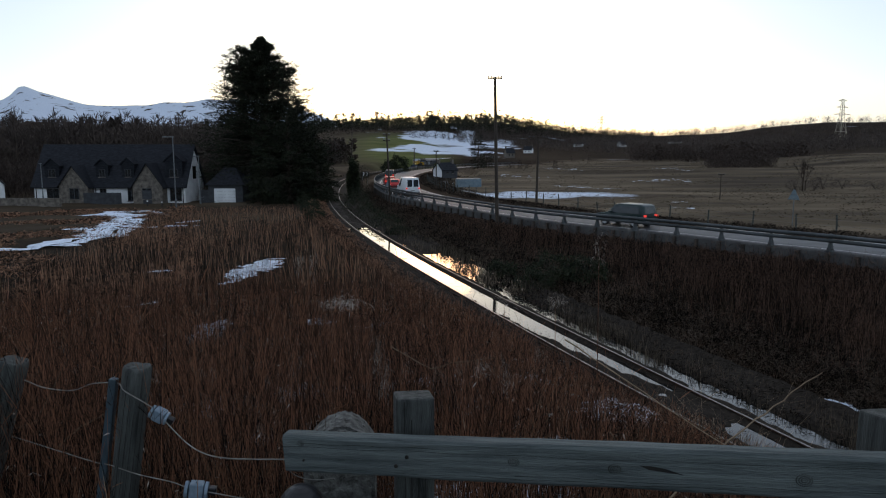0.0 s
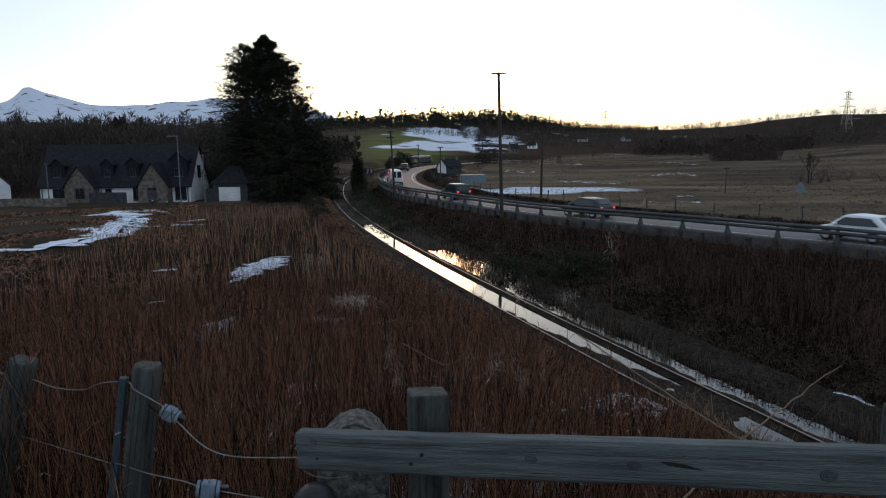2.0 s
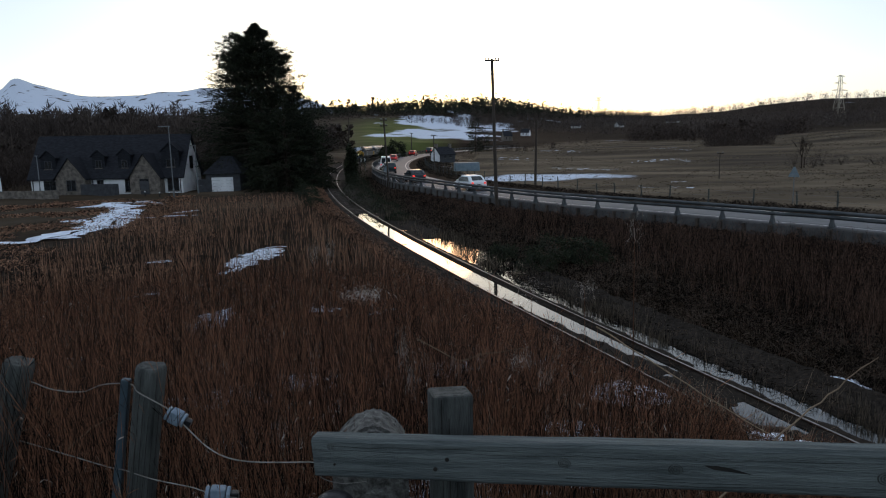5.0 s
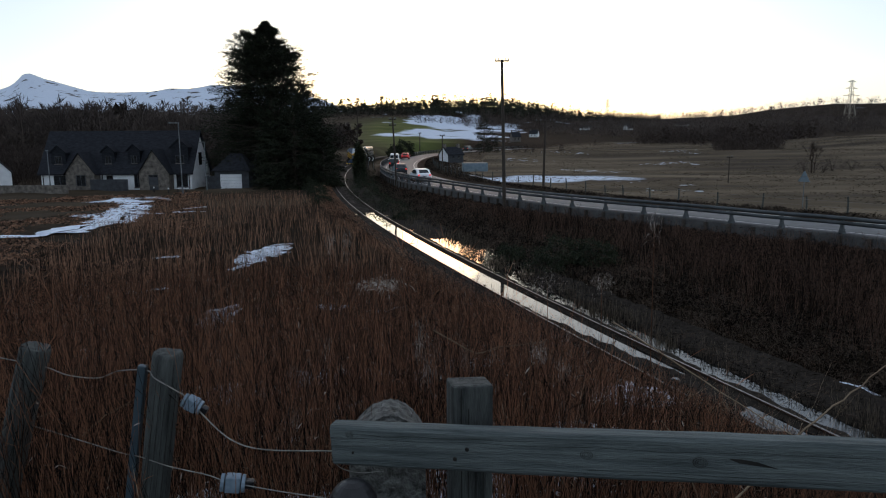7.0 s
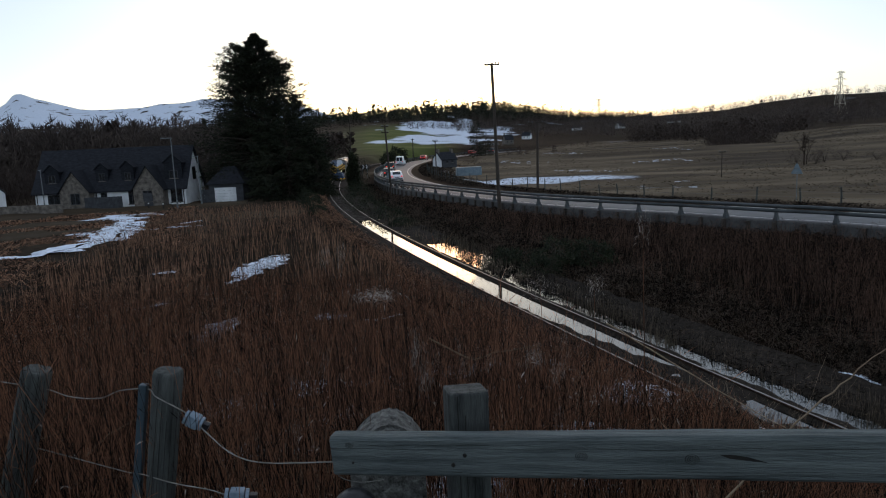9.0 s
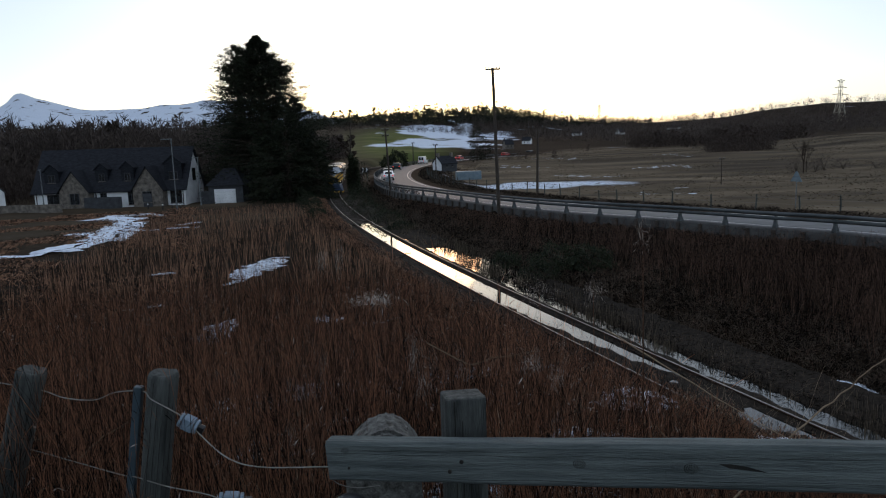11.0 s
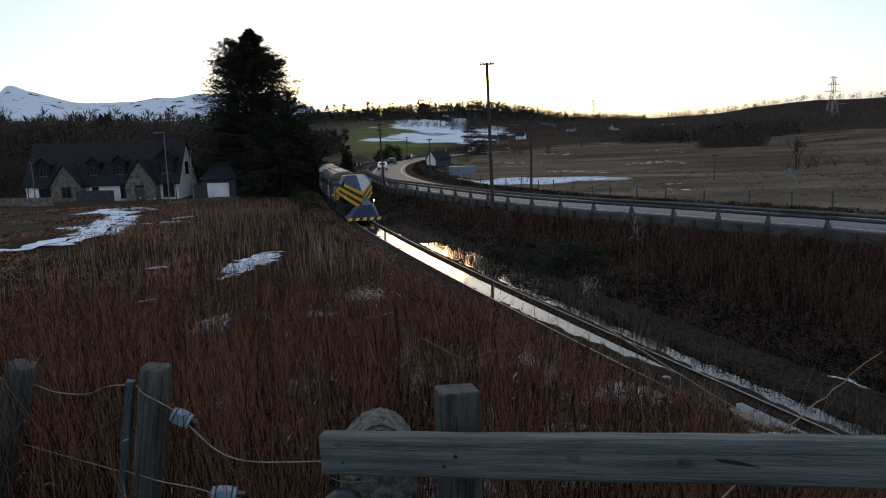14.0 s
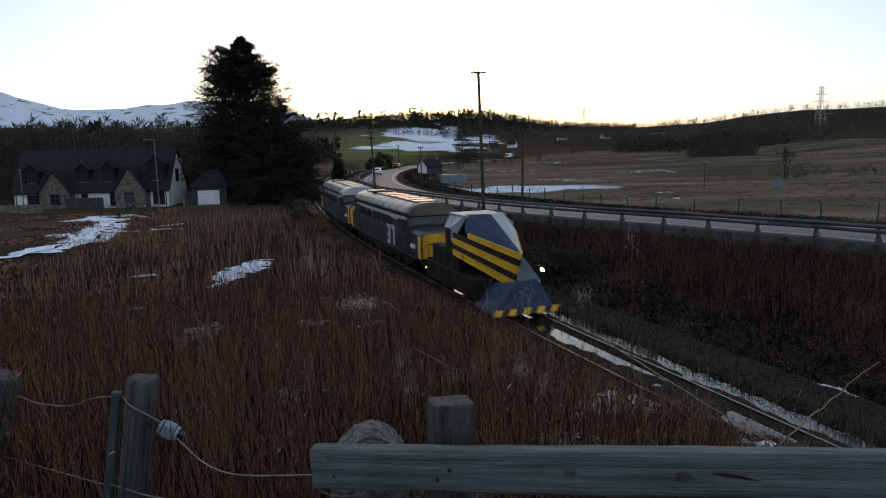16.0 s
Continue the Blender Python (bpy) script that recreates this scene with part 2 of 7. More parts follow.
def arrays(name, verts, faces, material, parent=None):
    """A mesh from arrays of vertices and of equal-sided faces."""
    verts, faces = np.asarray(verts, np.float32), np.asarray(faces, np.int32)
    me = bpy.data.meshes.new(name)
    me.vertices.add(len(verts))
    me.vertices.foreach_set("co", verts.ravel())
    me.loops.add(faces.size)
    me.loops.foreach_set("vertex_index", faces.ravel())
    me.polygons.add(len(faces))
    me.polygons.foreach_set("loop_start", np.arange(len(faces), dtype=np.int32) * faces.shape[1])
    me.update(calc_edges=True)
    me.materials.append(material)
    ob = new(name, me)
    if parent:
        ob.parent = parent
    return ob


def smooth_line(points, step):
    """A Catmull-Rom line through plan points, sampled evenly."""
    p = np.array(points, float)
    p = np.vstack([2 * p[0] - p[1], p, 2 * p[-1] - p[-2]])
    out = []
    for i in range(1, len(p) - 2):
        t = np.linspace(0, 1, 60, endpoint=False)[:, None]
        out.append(0.5 * (2 * p[i] + (p[i + 1] - p[i - 1]) * t + (2 * p[i - 1] - 5 * p[i] + 4 * p[i + 1] - p[i + 2]) * t ** 2 + (3 * p[i] - p[i - 1] - 3 * p[i + 1] + p[i + 2]) * t ** 3))
    q = np.vstack(out)
    s = np.r_[0, np.cumsum(np.hypot(*np.diff(q, axis=0).T))]
    at = np.arange(0, s[-1], step)
    return np.c_[np.interp(at, s, q[:, 0]), np.interp(at, s, q[:, 1])]


class Line:
    """A plan line with distance along it and the side to its right."""

    def __init__(self, points, step=0.5):
        self.step, self.p = step, smooth_line(points, step)
        t = np.gradient(self.p, axis=0)
        self.t = t / np.hypot(t[:, 0], t[:, 1])[:, None]
        self.n = np.c_[self.t[:, 1], -self.t[:, 0]]
        self.length = (len(self.p) - 1) * step

    def at(self, s, d=0.0):
        i = np.arange(len(self.p)) * self.step
        x, y = np.interp(s, i, self.p[:, 0]), np.interp(s, i, self.p[:, 1])
        nx, ny = np.interp(s, i, self.n[:, 0]), np.interp(s, i, self.n[:, 1])
        return x + nx * d, y + ny * d

    def heading(self, s):
        i = np.arange(len(self.p)) * self.step
        return math.degrees(math.atan2(np.interp(s, i, self.t[:, 1]), np.interp(s, i, self.t[:, 0])))

    def near(self, x, y):
        """Signed distance to the right of the line and the distance along it, of each point."""
        x, y = np.asarray(x, float).ravel(), np.asarray(y, float).ravel()
        d, s = np.empty(len(x)), np.empty(len(x))
        for a in range(0, len(x), 20000):
            q = slice(a, a + 20000)
            k = ((x[q, None] - self.p[None, :, 0]) ** 2 + (y[q, None] - self.p[None, :, 1]) ** 2).argmin(1)
            r = np.c_[x[q], y[q]] - self.p[k]
            d[q] = np.sign((r * self.n[k]).sum(1)) * np.hypot(r[:, 0], r[:, 1])
            s[q] = k * self.step
        return d, s


def sweep(name, line, s0, s1, step, profile, material, parent=None, zwave=None):
    """A strip along a plan line: profile is offsets to the right and heights."""
    ss = np.arange(s0, s1 + step / 2, step)
    d, z = np.array(profile, float).T
    v = np.empty((len(ss), len(d), 3))
    for j in range(len(d)):
        v[:, j, 0], v[:, j, 1] = line.at(ss, d[j])
        v[:, j, 2] = z[j]
    if zwave is not None:
        v[:, :, 2] += zwave(v[:, :, 0], v[:, :, 1], ss[:, None] + 0 * d[None, :], 0 * ss[:, None] + d[None, :])
    k = np.arange(len(ss) * len(d)).reshape(len(ss), len(d))
    f = np.stack([k[:-1, :-1], k[:-1, 1:], k[1:, 1:], k[1:, :-1]], -1).reshape(-1, 4)
    return arrays(name, v.reshape(-1, 3), f, material, parent)


# ---- plan: the line and the road ----
TRACK = Line([(17.76, -14.3), (14.44, -4.87), (11.12, 4.57), (7.8, 14), (6.39, 18), (4.31, 24), (2.27, 30), (0.3, 36), (-1.61, 42), (-4.04, 50), (-6.87, 60), (-9.93, 72), (-13.03, 86), (-15.65, 100), (-18.63, 120), (-20.91, 140), (-22.9, 165), (-24.0, 190), (-23.6, 212), (-21, 238), (-16, 262), (-8, 287), (6, 318), (30, 352), (62, 385), (100, 415), (150, 445)])
TZ = -1.1
BARRIER = Line([(48.0, -12.0), (34.8, 12.0), (22.32, 35.04), (18.6, 40.08), (15.0, 45.12), (9.12, 52.32), (4.68, 59.64), (-1.2, 72.6), (-5.64, 83.4), (-9.12, 98.4), (-11.52, 116.4), (-12.72, 138.0), (-12.6, 162.0), (-10.8, 187.2), (-6.0, 216.0), (3.6, 246.0), (21.6, 282.0), (54.0, 324.0), (108.0, 372.0), (180.0, 414.0), (276.0, 450.0)])
ROAD_Z = 0.1


def lump(x, y, scale, seed=0.0):
    """Cheap smooth unevenness."""
    x, y = np.asarray(x) / scale + seed, np.asarray(y) / scale - seed
    return (np.sin(x * 1.7 + np.sin(y * 1.3) * 1.4) + np.sin(y * 2.1 + np.sin(x * 0.9 + 1.2) * 1.7) + 0.5 * np.sin(x * 4.1 + y * 3.3) + 0.5 * np.sin(x * 3.1 - y * 4.7 + 0.6)) / 3


def ground_height(x, y):
    shape = np.shape(x)
    x, y = np.asarray(x, float).ravel(), np.asarray(y, float).ravel()
    r = np.hypot(x, y)
    base = np.interp(r, [0, 2, 4, 6, 10, 15, 20, 30, 45, 70, 100, 140], [4.0, 3.7, 3.2, 2.65, 1.8, 1.0, 0.6, 0.2, -0.3, -1.0, -1.6, -1.5])
    base += 0.18 * lump(x, y, 3.0) * np.clip((r - 3) / 6, 0, 1)
    u = x / np.maximum(y, 30)
    # far land by its rise against the eye level
    sky = np.interp(u, [-0.7, -0.2, -0.1, 0.0, 0.08, 0.14, 0.19, 0.30, 0.40, 0.46, 0.53, 0.64], [30, 40, 44, 50, 50, 40, 30, 26, 30, 38, 44, 44])
    far_r = [100, 150, 300, 500, 700, 950, 1300, 1800]
    mid = [np.interp(u, [-0.4, -0.1, 0.1, 0.5], k) for k in ([-88, -78, -76, -76], [-58, -50, -50, -52], [-22, -10, -18, -16], [0, 12, 2, 4], [8, 28, 12, 14])]
    e = np.empty_like(r)
    cols = np.stack(mid + [sky, sky - 6, sky - 22])
    lr = np.log(np.clip(r, 100, 1800))
    ks = np.log(far_r)
    j = np.clip(np.searchsorted(ks, lr) - 1, 0, len(ks) - 2)
    f = (lr - ks[j]) / (ks[j + 1] - ks[j])
    i = np.arange(len(r))
    e = cols[j, i] * (1 - f) + cols[j + 1, i] * f
    farz = 5.5 + e / 1230 * np.clip(r, 100, 1800) + lump(x, y, 60) * np.clip((r - 150) / 400, 0, 1) * 1.5
    farz += (1.5 * np.exp(-((r - 185 - 40 * u) / 18) ** 2) - 0.9 * np.exp(-((r - 140) / 20) ** 2)) * (u > 0.05) + np.interp(u, [0.12, 0.4, 0.55], [0.2, 0.2, 3.0]) * np.exp(-((r - 330 + 80 * u) / 40) ** 2)
    w = np.clip((r - 100) / 60, 0, 1)
    z = base * (1 - w) + farz * w
    # the snowy mountain
    top = np.interp(u, [-0.85, -0.66, -0.625, -0.605, -0.597, -0.585, -0.573, -0.555, -0.53, -0.50, -0.45, -0.40, -0.33, -0.25, -0.18, -0.1], [56, 74, 84, 97, 110, 109, 99, 96, 87, 79, 76, 81, 90, 88, 66, 30])
    m = np.clip((r - 1700) / 1800, 0, 1)
    crag = 1 + 0.05 * lump(x, y, 140) + 0.03 * lump(x, y, 55, 2.0)
    peak = (5.5 + top * crag / 1230 * 3000 * np.clip(y / 3000, 0.3, 1.1)) * m
    z = np.where((m > 0) & (y > 0) & (u < -0.05), np.maximum(z, peak), z)
    # banks of the line
    d, s = TRACK.near(x, y)
    b, sb = BARRIER.near(x, y)
    fore = (y < 290) & (r < 330)
    left = np.clip((-d - 1.7) / 4.5, 0, 1) ** 1.2
    z = np.where(fore & (d < 0), (TZ - 0.3) * (1 - left) + z * left, z)
    bank = np.interp(d, [0, 3.4, 4.4, 6, 9, 14], [TZ - 0.4, TZ - 0.4, TZ, TZ + 0.2, TZ + 0.35, -0.75]) + (0.16 * lump(x, y, 2.2) + 0.28 * lump(x, y, 6.0, 1.0)) * np.clip((d - 4) / 3, 0, 1)
    between = fore & (d >= 0) & (b < 0.2)
    z = np.where(between, bank, z)
    edge = np.clip((b - 0.2) / 0.3, 0, 1)
    deck = np.interp(b, [0.2, 0.5, 7.6, 9.0, 18], [-0.75, ROAD_Z - 0.14, ROAD_Z - 0.14, ROAD_Z - 0.05, -0.8])
    road_side = fore & (b >= 0.2) & (b < 18)
    z = np.where(road_side, np.where(b < 9, deck, deck + (np.clip((b - 9) / 9, 0, 1)) * (z + 0.8)), z)
    return z.reshape(shape)


def axis_steps(lo, hi, fine_lo, fine_hi, fine, grow):
    a = list(np.arange(fine_lo, fine_hi + fine / 2, fine))
    st = fine
    while a[-1] < hi:
        st = min(st * grow, 42)
        a.append(a[-1] + st)
    st = fine
    while a[0] > lo:
        st = min(st * grow, 42)
        a.insert(0, a[0] - st)
    return np.array(a)


def build_ground():
    xs = axis_steps(-4200, 4200, -40, 30, 0.8, 1.07)
    ys = axis_steps(-4200, 4600, -8, 120, 0.8, 1.06)
    X, Y = np.meshgrid(xs, ys)
    Z = ground_height(X, Y)
    k = np.arange(X.size).reshape(X.shape)
    f = np.stack([k[:-1, :-1], k[:-1, 1:], k[1:, 1:], k[1:, :-1]], -1).reshape(-1, 4)
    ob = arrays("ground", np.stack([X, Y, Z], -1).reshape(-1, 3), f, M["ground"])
    ob.data.shade_smooth()
    x, y, z = X.ravel(), Y.ravel(), Z.ravel()
    r, u = np.hypot(x, y), x / np.maximum(y, 30)
    b, _ = BARRIER.near(x, y)
    straw = np.clip((b - 11) / 4, 0, 1) * (y > -20) * (r < 900)
    straw *= np.where(u > 0.06, np.clip((np.interp(u, [0.1, 0.3, 0.45, 0.6], [420, 330, 330, 430]) + 25 * lump(x, y, 40) - r) / 25, 0.12, 1), 1)
    straw *= 1 - 0.55 * np.clip(1.2 - np.abs(r - 195 - 60 * u) / 26, 0, 1) * (u > 0.03) * (u < 0.42)
    straw = np.maximum(straw, 0.45 * np.clip((r - 40) / 30, 0, 1) * (x < -15))
    green = np.clip(1 - np.abs(u + 0.06) / 0.09, 0, 1) * np.clip((r - 230) / 80, 0, 1) * np.clip((800 - r) / 200, 0, 1) * 1.6
    snow = 0.30 + 0 * r
    snow += 0.35 * np.clip((r - 230) / 200, 0, 1) * np.clip(1.3 - np.abs(u - 0.0) / 0.1, 0, 1) * np.clip((900 - r) / 150, 0, 1)
    snow += 0.36 * np.clip((z - 55) / 60, 0, 1) * (r > 1600)
    # thawing flood and snow lying in the hollow of the field beyond the road
    snow += 0.5 * np.clip(1 - np.abs(r - 113) / 15, 0, 1) * np.clip(1.15 - np.abs(u - 0.12) / 0.17, 0, 1)
    snow += 0.16 * np.clip(1 - np.abs(r - 85) / 40, 0, 1) * (u < -0.3)
    col = ob.data.color_attributes.new("cover", "FLOAT_COLOR", "POINT")
    col.data.foreach_set("color", np.stack([np.clip(straw, 0, 1), np.clip(green, 0, 1), np.clip(snow, 0, 1), 0 * r + 1], -1).astype(np.float32).ravel())
    return tagged(ob, "brown winter field and valley floor with snow patches", "ground", kind="structure")


build_ground()


# ---- the flooded line ----
FLOOD0, FLOOD1 = 14.0, 80.0


def bed_wave(x, y, s, d):
    wet = np.clip((s - FLOOD0) / 4, 0, 1) * np.clip((FLOOD1 - s) / 8, 0, 1)
    dry = np.interp(d, [-2.4, -1.6, -1.1, 0, 1.1, 1.8, 3.2, 4.6], [0.1, -0.12, -0.14, -0.15, -0.13, -0.1, 0.0, 0.1])
    flood = np.interp(d, [-2.4, -1.5, -0.95, -0.6, 0, 0.5, 0.66, 1.15, 1.35, 2.9, 3.4, 4.6], [0.1, -0.05, -0.09, -0.17, -0.2, -0.19, -0.07, -0.07, -0.26, -0.22, -0.02, 0.12])
    near = np.clip((52 - s) / 6, 0, 1)
    flood = flood + near * (0.24 * np.clip((d - 1.7) / 0.3, 0, 1) * (d < 3.4))
    dry_to = np.interp(s, [30.6, 31.4, 32.2, 32.9, 34.4, 36, 42, 49], [1.4, 0.55, 0.5, 1.4, 1.4, 0.95, 0.45, -0.1]) - 0.7 + 0.12 * lump(x, y, 0.8, 1.0)
    flood = flood + 0.11 * np.clip((dry_to - d) / 0.12, 0, 1) * (d > -0.72) * (d < 0.62)
    flood = flood + 0.2 * np.clip((s - 60) / 5, 0, 1) * (d > 1.25)
    rough = 0.05 * lump(x, y, 0.33) + 0.045 * lump(x, y, 0.9, 3.0)
    return TZ + dry * (1 - wet) + flood * wet + rough


bed = sweep("ballast", TRACK, 0, 250, 0.22, [(d, 0) for d in np.arange(-2.4, 3.45, 0.15)], M["ballast"], zwave=bed_wave)
tagged(bed, "dark wet ballast bed of a flooded single track", "trackbed", kind="structure")
water = sweep("water", TRACK, FLOOD0, FLOOD1, 0.5, [(-1.3, TZ - 0.135), (3.6, TZ - 0.135)], M["water"])
tagged(water, "still flood water between rails mirroring a white sky", "water", kind="structure")

track = thing("railway_track", pose(0, 0, 0), "rusty single railway track with bright worn rail heads", "railway track", kind="structure")
RAIL = [(-0.065, -0.155), (-0.065, -0.145), (-0.012, -0.125), (-0.012, -0.04), (-0.035, -0.03), (-0.035, -0.004), (-0.028, 0.0), (0.028, 0.0), (0.035, -0.004), (0.035, -0.03), (0.012, -0.04), (0.012, -0.125), (0.065, -0.145), (0.065, -0.155)]
for side in (-0.753, 0.753):
    rail = sweep("rail", TRACK, 0, 330, 0.5, [(side + d, TZ + z) for d, z in RAIL], M["rail_steel"], track)
    head = sweep("rail_head", TRACK, 0, 330, 0.5, [(side - 0.029, TZ + 0.0035), (side + 0.029, TZ + 0.0035)], M["rail_head"], rail)


def sleepers():
    bm = bmesh.new()
    box(bm, -0.125, 0.125, -1.28, 1.28, -0.27, -0.147, 0.015)
    one = part("sleeper", bm, M["sleeper"], track)
    me = one.data
    s = 22.0
    first = True
    while s < 140:
        ob = one if first else new("sleeper", me)
        first = False
        ob.parent = track
        x, y = TRACK.at(s)
        ob.matrix_basis = pose(float(x), float(y), TZ + random.uniform(-0.008, 0.012), 0, random.uniform(-0.4, 0.4), TRACK.heading(s) + random.uniform(-0.6, 0.6))
        s += 0.72


sleepers()

# ---- the road ----
road = sweep("road", BARRIER, 0, BARRIER.length - 2, 1.0, [(0.5, ROAD_Z - 0.05), (1.2, ROAD_Z), (3.4, ROAD_Z + 0.05), (6.0, ROAD_Z), (6.5, ROAD_Z - 0.05)], M["asphalt"])
tagged(road, "wet grey two-lane country road", "road", kind="structure")
for d in (0.95, 5.8):
    tagged(sweep("road_edge_line", BARRIER, 0, BARRIER.length - 2, 1.0, [(d, ROAD_Z + 0.012), (d + 0.12, ROAD_Z + 0.012)], M["road_paint"], road))


def retaining_wall():
    w = sweep("wall_roadside", BARRIER, 10, 180, 1.0, [(-0.02, -1.2), (0.0, ROAD_Z - 0.1), (0.06, ROAD_Z), (0.5, ROAD_Z)], M["wall_concrete"])
    tagged(w, "stained grey concrete retaining edge under a road barrier", "retaining wall", kind="structure")
    return w


wall = retaining_wall()


def crash_barrier():
    top = thing("crash_barrier", pose(0, 0, 0), "galvanised steel crash barrier with two box rails on posts", "crash barrier")
    for z in (ROAD_Z + 0.60, ROAD_Z + 0.86):
        prof = [(0.10 - 0.10 * math.sin(a), z + 0.105 * math.cos(a)) for a in np.linspace(-0.4, math.pi + 0.4, 9)]
        sweep("barrier_rail", BARRIER, 10, BARRIER.length - 4, 1.0, prof[::-1], M["barrier_steel"], top)
    bm = bmesh.new()
    loft_rows = [(0.0, -0.12, 0.26, 0.14), (0.10, -0.10, 0.22, 0.12), (0.34, -0.05, 0.14, 0.075), (0.92, -0.03, 0.10, 0.06), (0.98, -0.01, 0.08, 0.05)]
    rings = [[bm.verts.new(c) for c in ((x0, -w, z), (x1, -w, z), (x1, w, z), (x0, w, z))] for z, x0, x1, w in loft_rows]
    for r0, r1 in zip(rings, rings[1:]):
        for k in range(4):
            bm.faces.new((r0[k], r0[(k + 1) % 4], r1[(k + 1) % 4], r1[k]))
    bm.faces.new(rings[-1])
    one = part("barrier_post", bm, M["barrier_steel"], top)
    bm = bmesh.new()
    box(bm, -0.14, 0.02, -0.11, 0.11, -1.1, 0.0)
    pile = part("wall_post", bm, M["sleeper"], wall)
    s, n = 11.5, 0
    while s < BARRIER.length - 5:
        x, y = BARRIER.at(s, 0.12)
        m = pose(float(x), float(y), ROAD_Z, 0, 0, BARRIER.heading(s) - 90)
        ob = one if n == 0 else new("barrier_post", one.data)
        ob.parent, ob.matrix_basis = top, m
        if s < 135:
            for k, ds in enumerate((0.0, 1.6)):
                x, y = BARRIER.at(s + ds, 0.0)
                q = pile if n == 0 and k == 0 else new("wall_post", pile.data)
                q.parent, q.matrix_basis = wall, pose(float(x), float(y), ROAD_Z - 0.06, 0, 0, BARRIER.heading(s) - 90)
        s += 3.2
        n += 1


crash_barrier()

# ---- plants ----
def stalks(x, y, z, h, rad, lean, seg=4, bow=1.7):
    """Tapered three-sided stems; returns vertices, faces and points along them."""
    n = len(x)
    t = np.linspace(0, 1, seg + 1)
    az = np.random.uniform(0, math.tau, n)
    ln = lean * np.random.uniform(0.1, 1.0, n) * h
    kx, ky = np.random.normal(0, 0.02, (2, n, seg + 1)) * h[:, None, ] * (t > 0)
    px = x[:, None] + np.cos(az)[:, None] * ln[:, None] * t ** bow + kx
    py = y[:, None] + np.sin(az)[:, None] * ln[:, None] * t ** bow + ky
    pz = z[:, None] + h[:, None] * t * (1 - 0.12 * (ln / np.maximum(h, 0.01))[:, None] * t)
    r = rad[:, None] * (1 - 0.72 * t)
    a = np.random.uniform(0, math.tau, n)[:, None] + np.arange(3) * math.tau / 3
    v = np.empty((n, seg + 1, 3, 3))
    v[..., 0] = px[:, :, None] + r[:, :, None] * np.cos(a)[:, None, :]
    v[..., 1] = py[:, :, None] + r[:, :, None] * np.sin(a)[:, None, :]
    v[..., 2] = pz[:, :, None]
    k = np.arange(n * (seg + 1) * 3).reshape(n, seg + 1, 3)
    k2 = np.roll(k, -1, axis=2)
    f = np.stack([k[:, :-1], k2[:, :-1], k2[:, 1:], k[:, 1:]], -1).reshape(-1, 4)
    return v.reshape(-1, 3), f, np.stack([px, py, pz], -1)


def sprigs(c, d, length, width, droop=0.0):
    """Small bent leaf-like strips at points c along directions d."""
    n = len(c)
    d = d / np.maximum(np.linalg.norm(d, axis=1), 1e-6)[:, None]
    q = np.random.normal(0, 1, (n, 3))
    s = np.cross(d, q)
    s /= np.maximum(np.linalg.norm(s, axis=1), 1e-6)[:, None]
    length, width = np.broadcast_to(length, n)[:, None], np.broadcast_to(width, n)[:, None]
    tip = c + d * length - np.array([0, 0, 1.0]) * droop * length
    mid = (c + tip) / 2 + np.array([0, 0, 1.0]) * droop * length * 0.25
    v = np.stack([c, mid + s * width / 2, tip, mid - s * width / 2], 1)
    f = np.arange(n * 4).reshape(n, 4)
    return v.reshape(-1, 3), f


def joined(name, sets, material, parent=None):
    vs, fs, k = [], [], 0
    for v, f in sets:
        vs.append(v)
        fs.append(f + k)
        k += len(v)
    return arrays(name, np.vstack(vs), np.vstack(fs), material, parent)


def scatter(n, r0, r1, u0, u1, power=1.0):
    """Plan points in a fan of the valley, denser towards r0."""
    r = r0 + (r1 - r0) * np.random.uniform(0, 1, n) ** power
    u = np.random.uniform(u0, u1, n)
    yy = r / np.sqrt(1 + u * u)
    return u * yy, yy


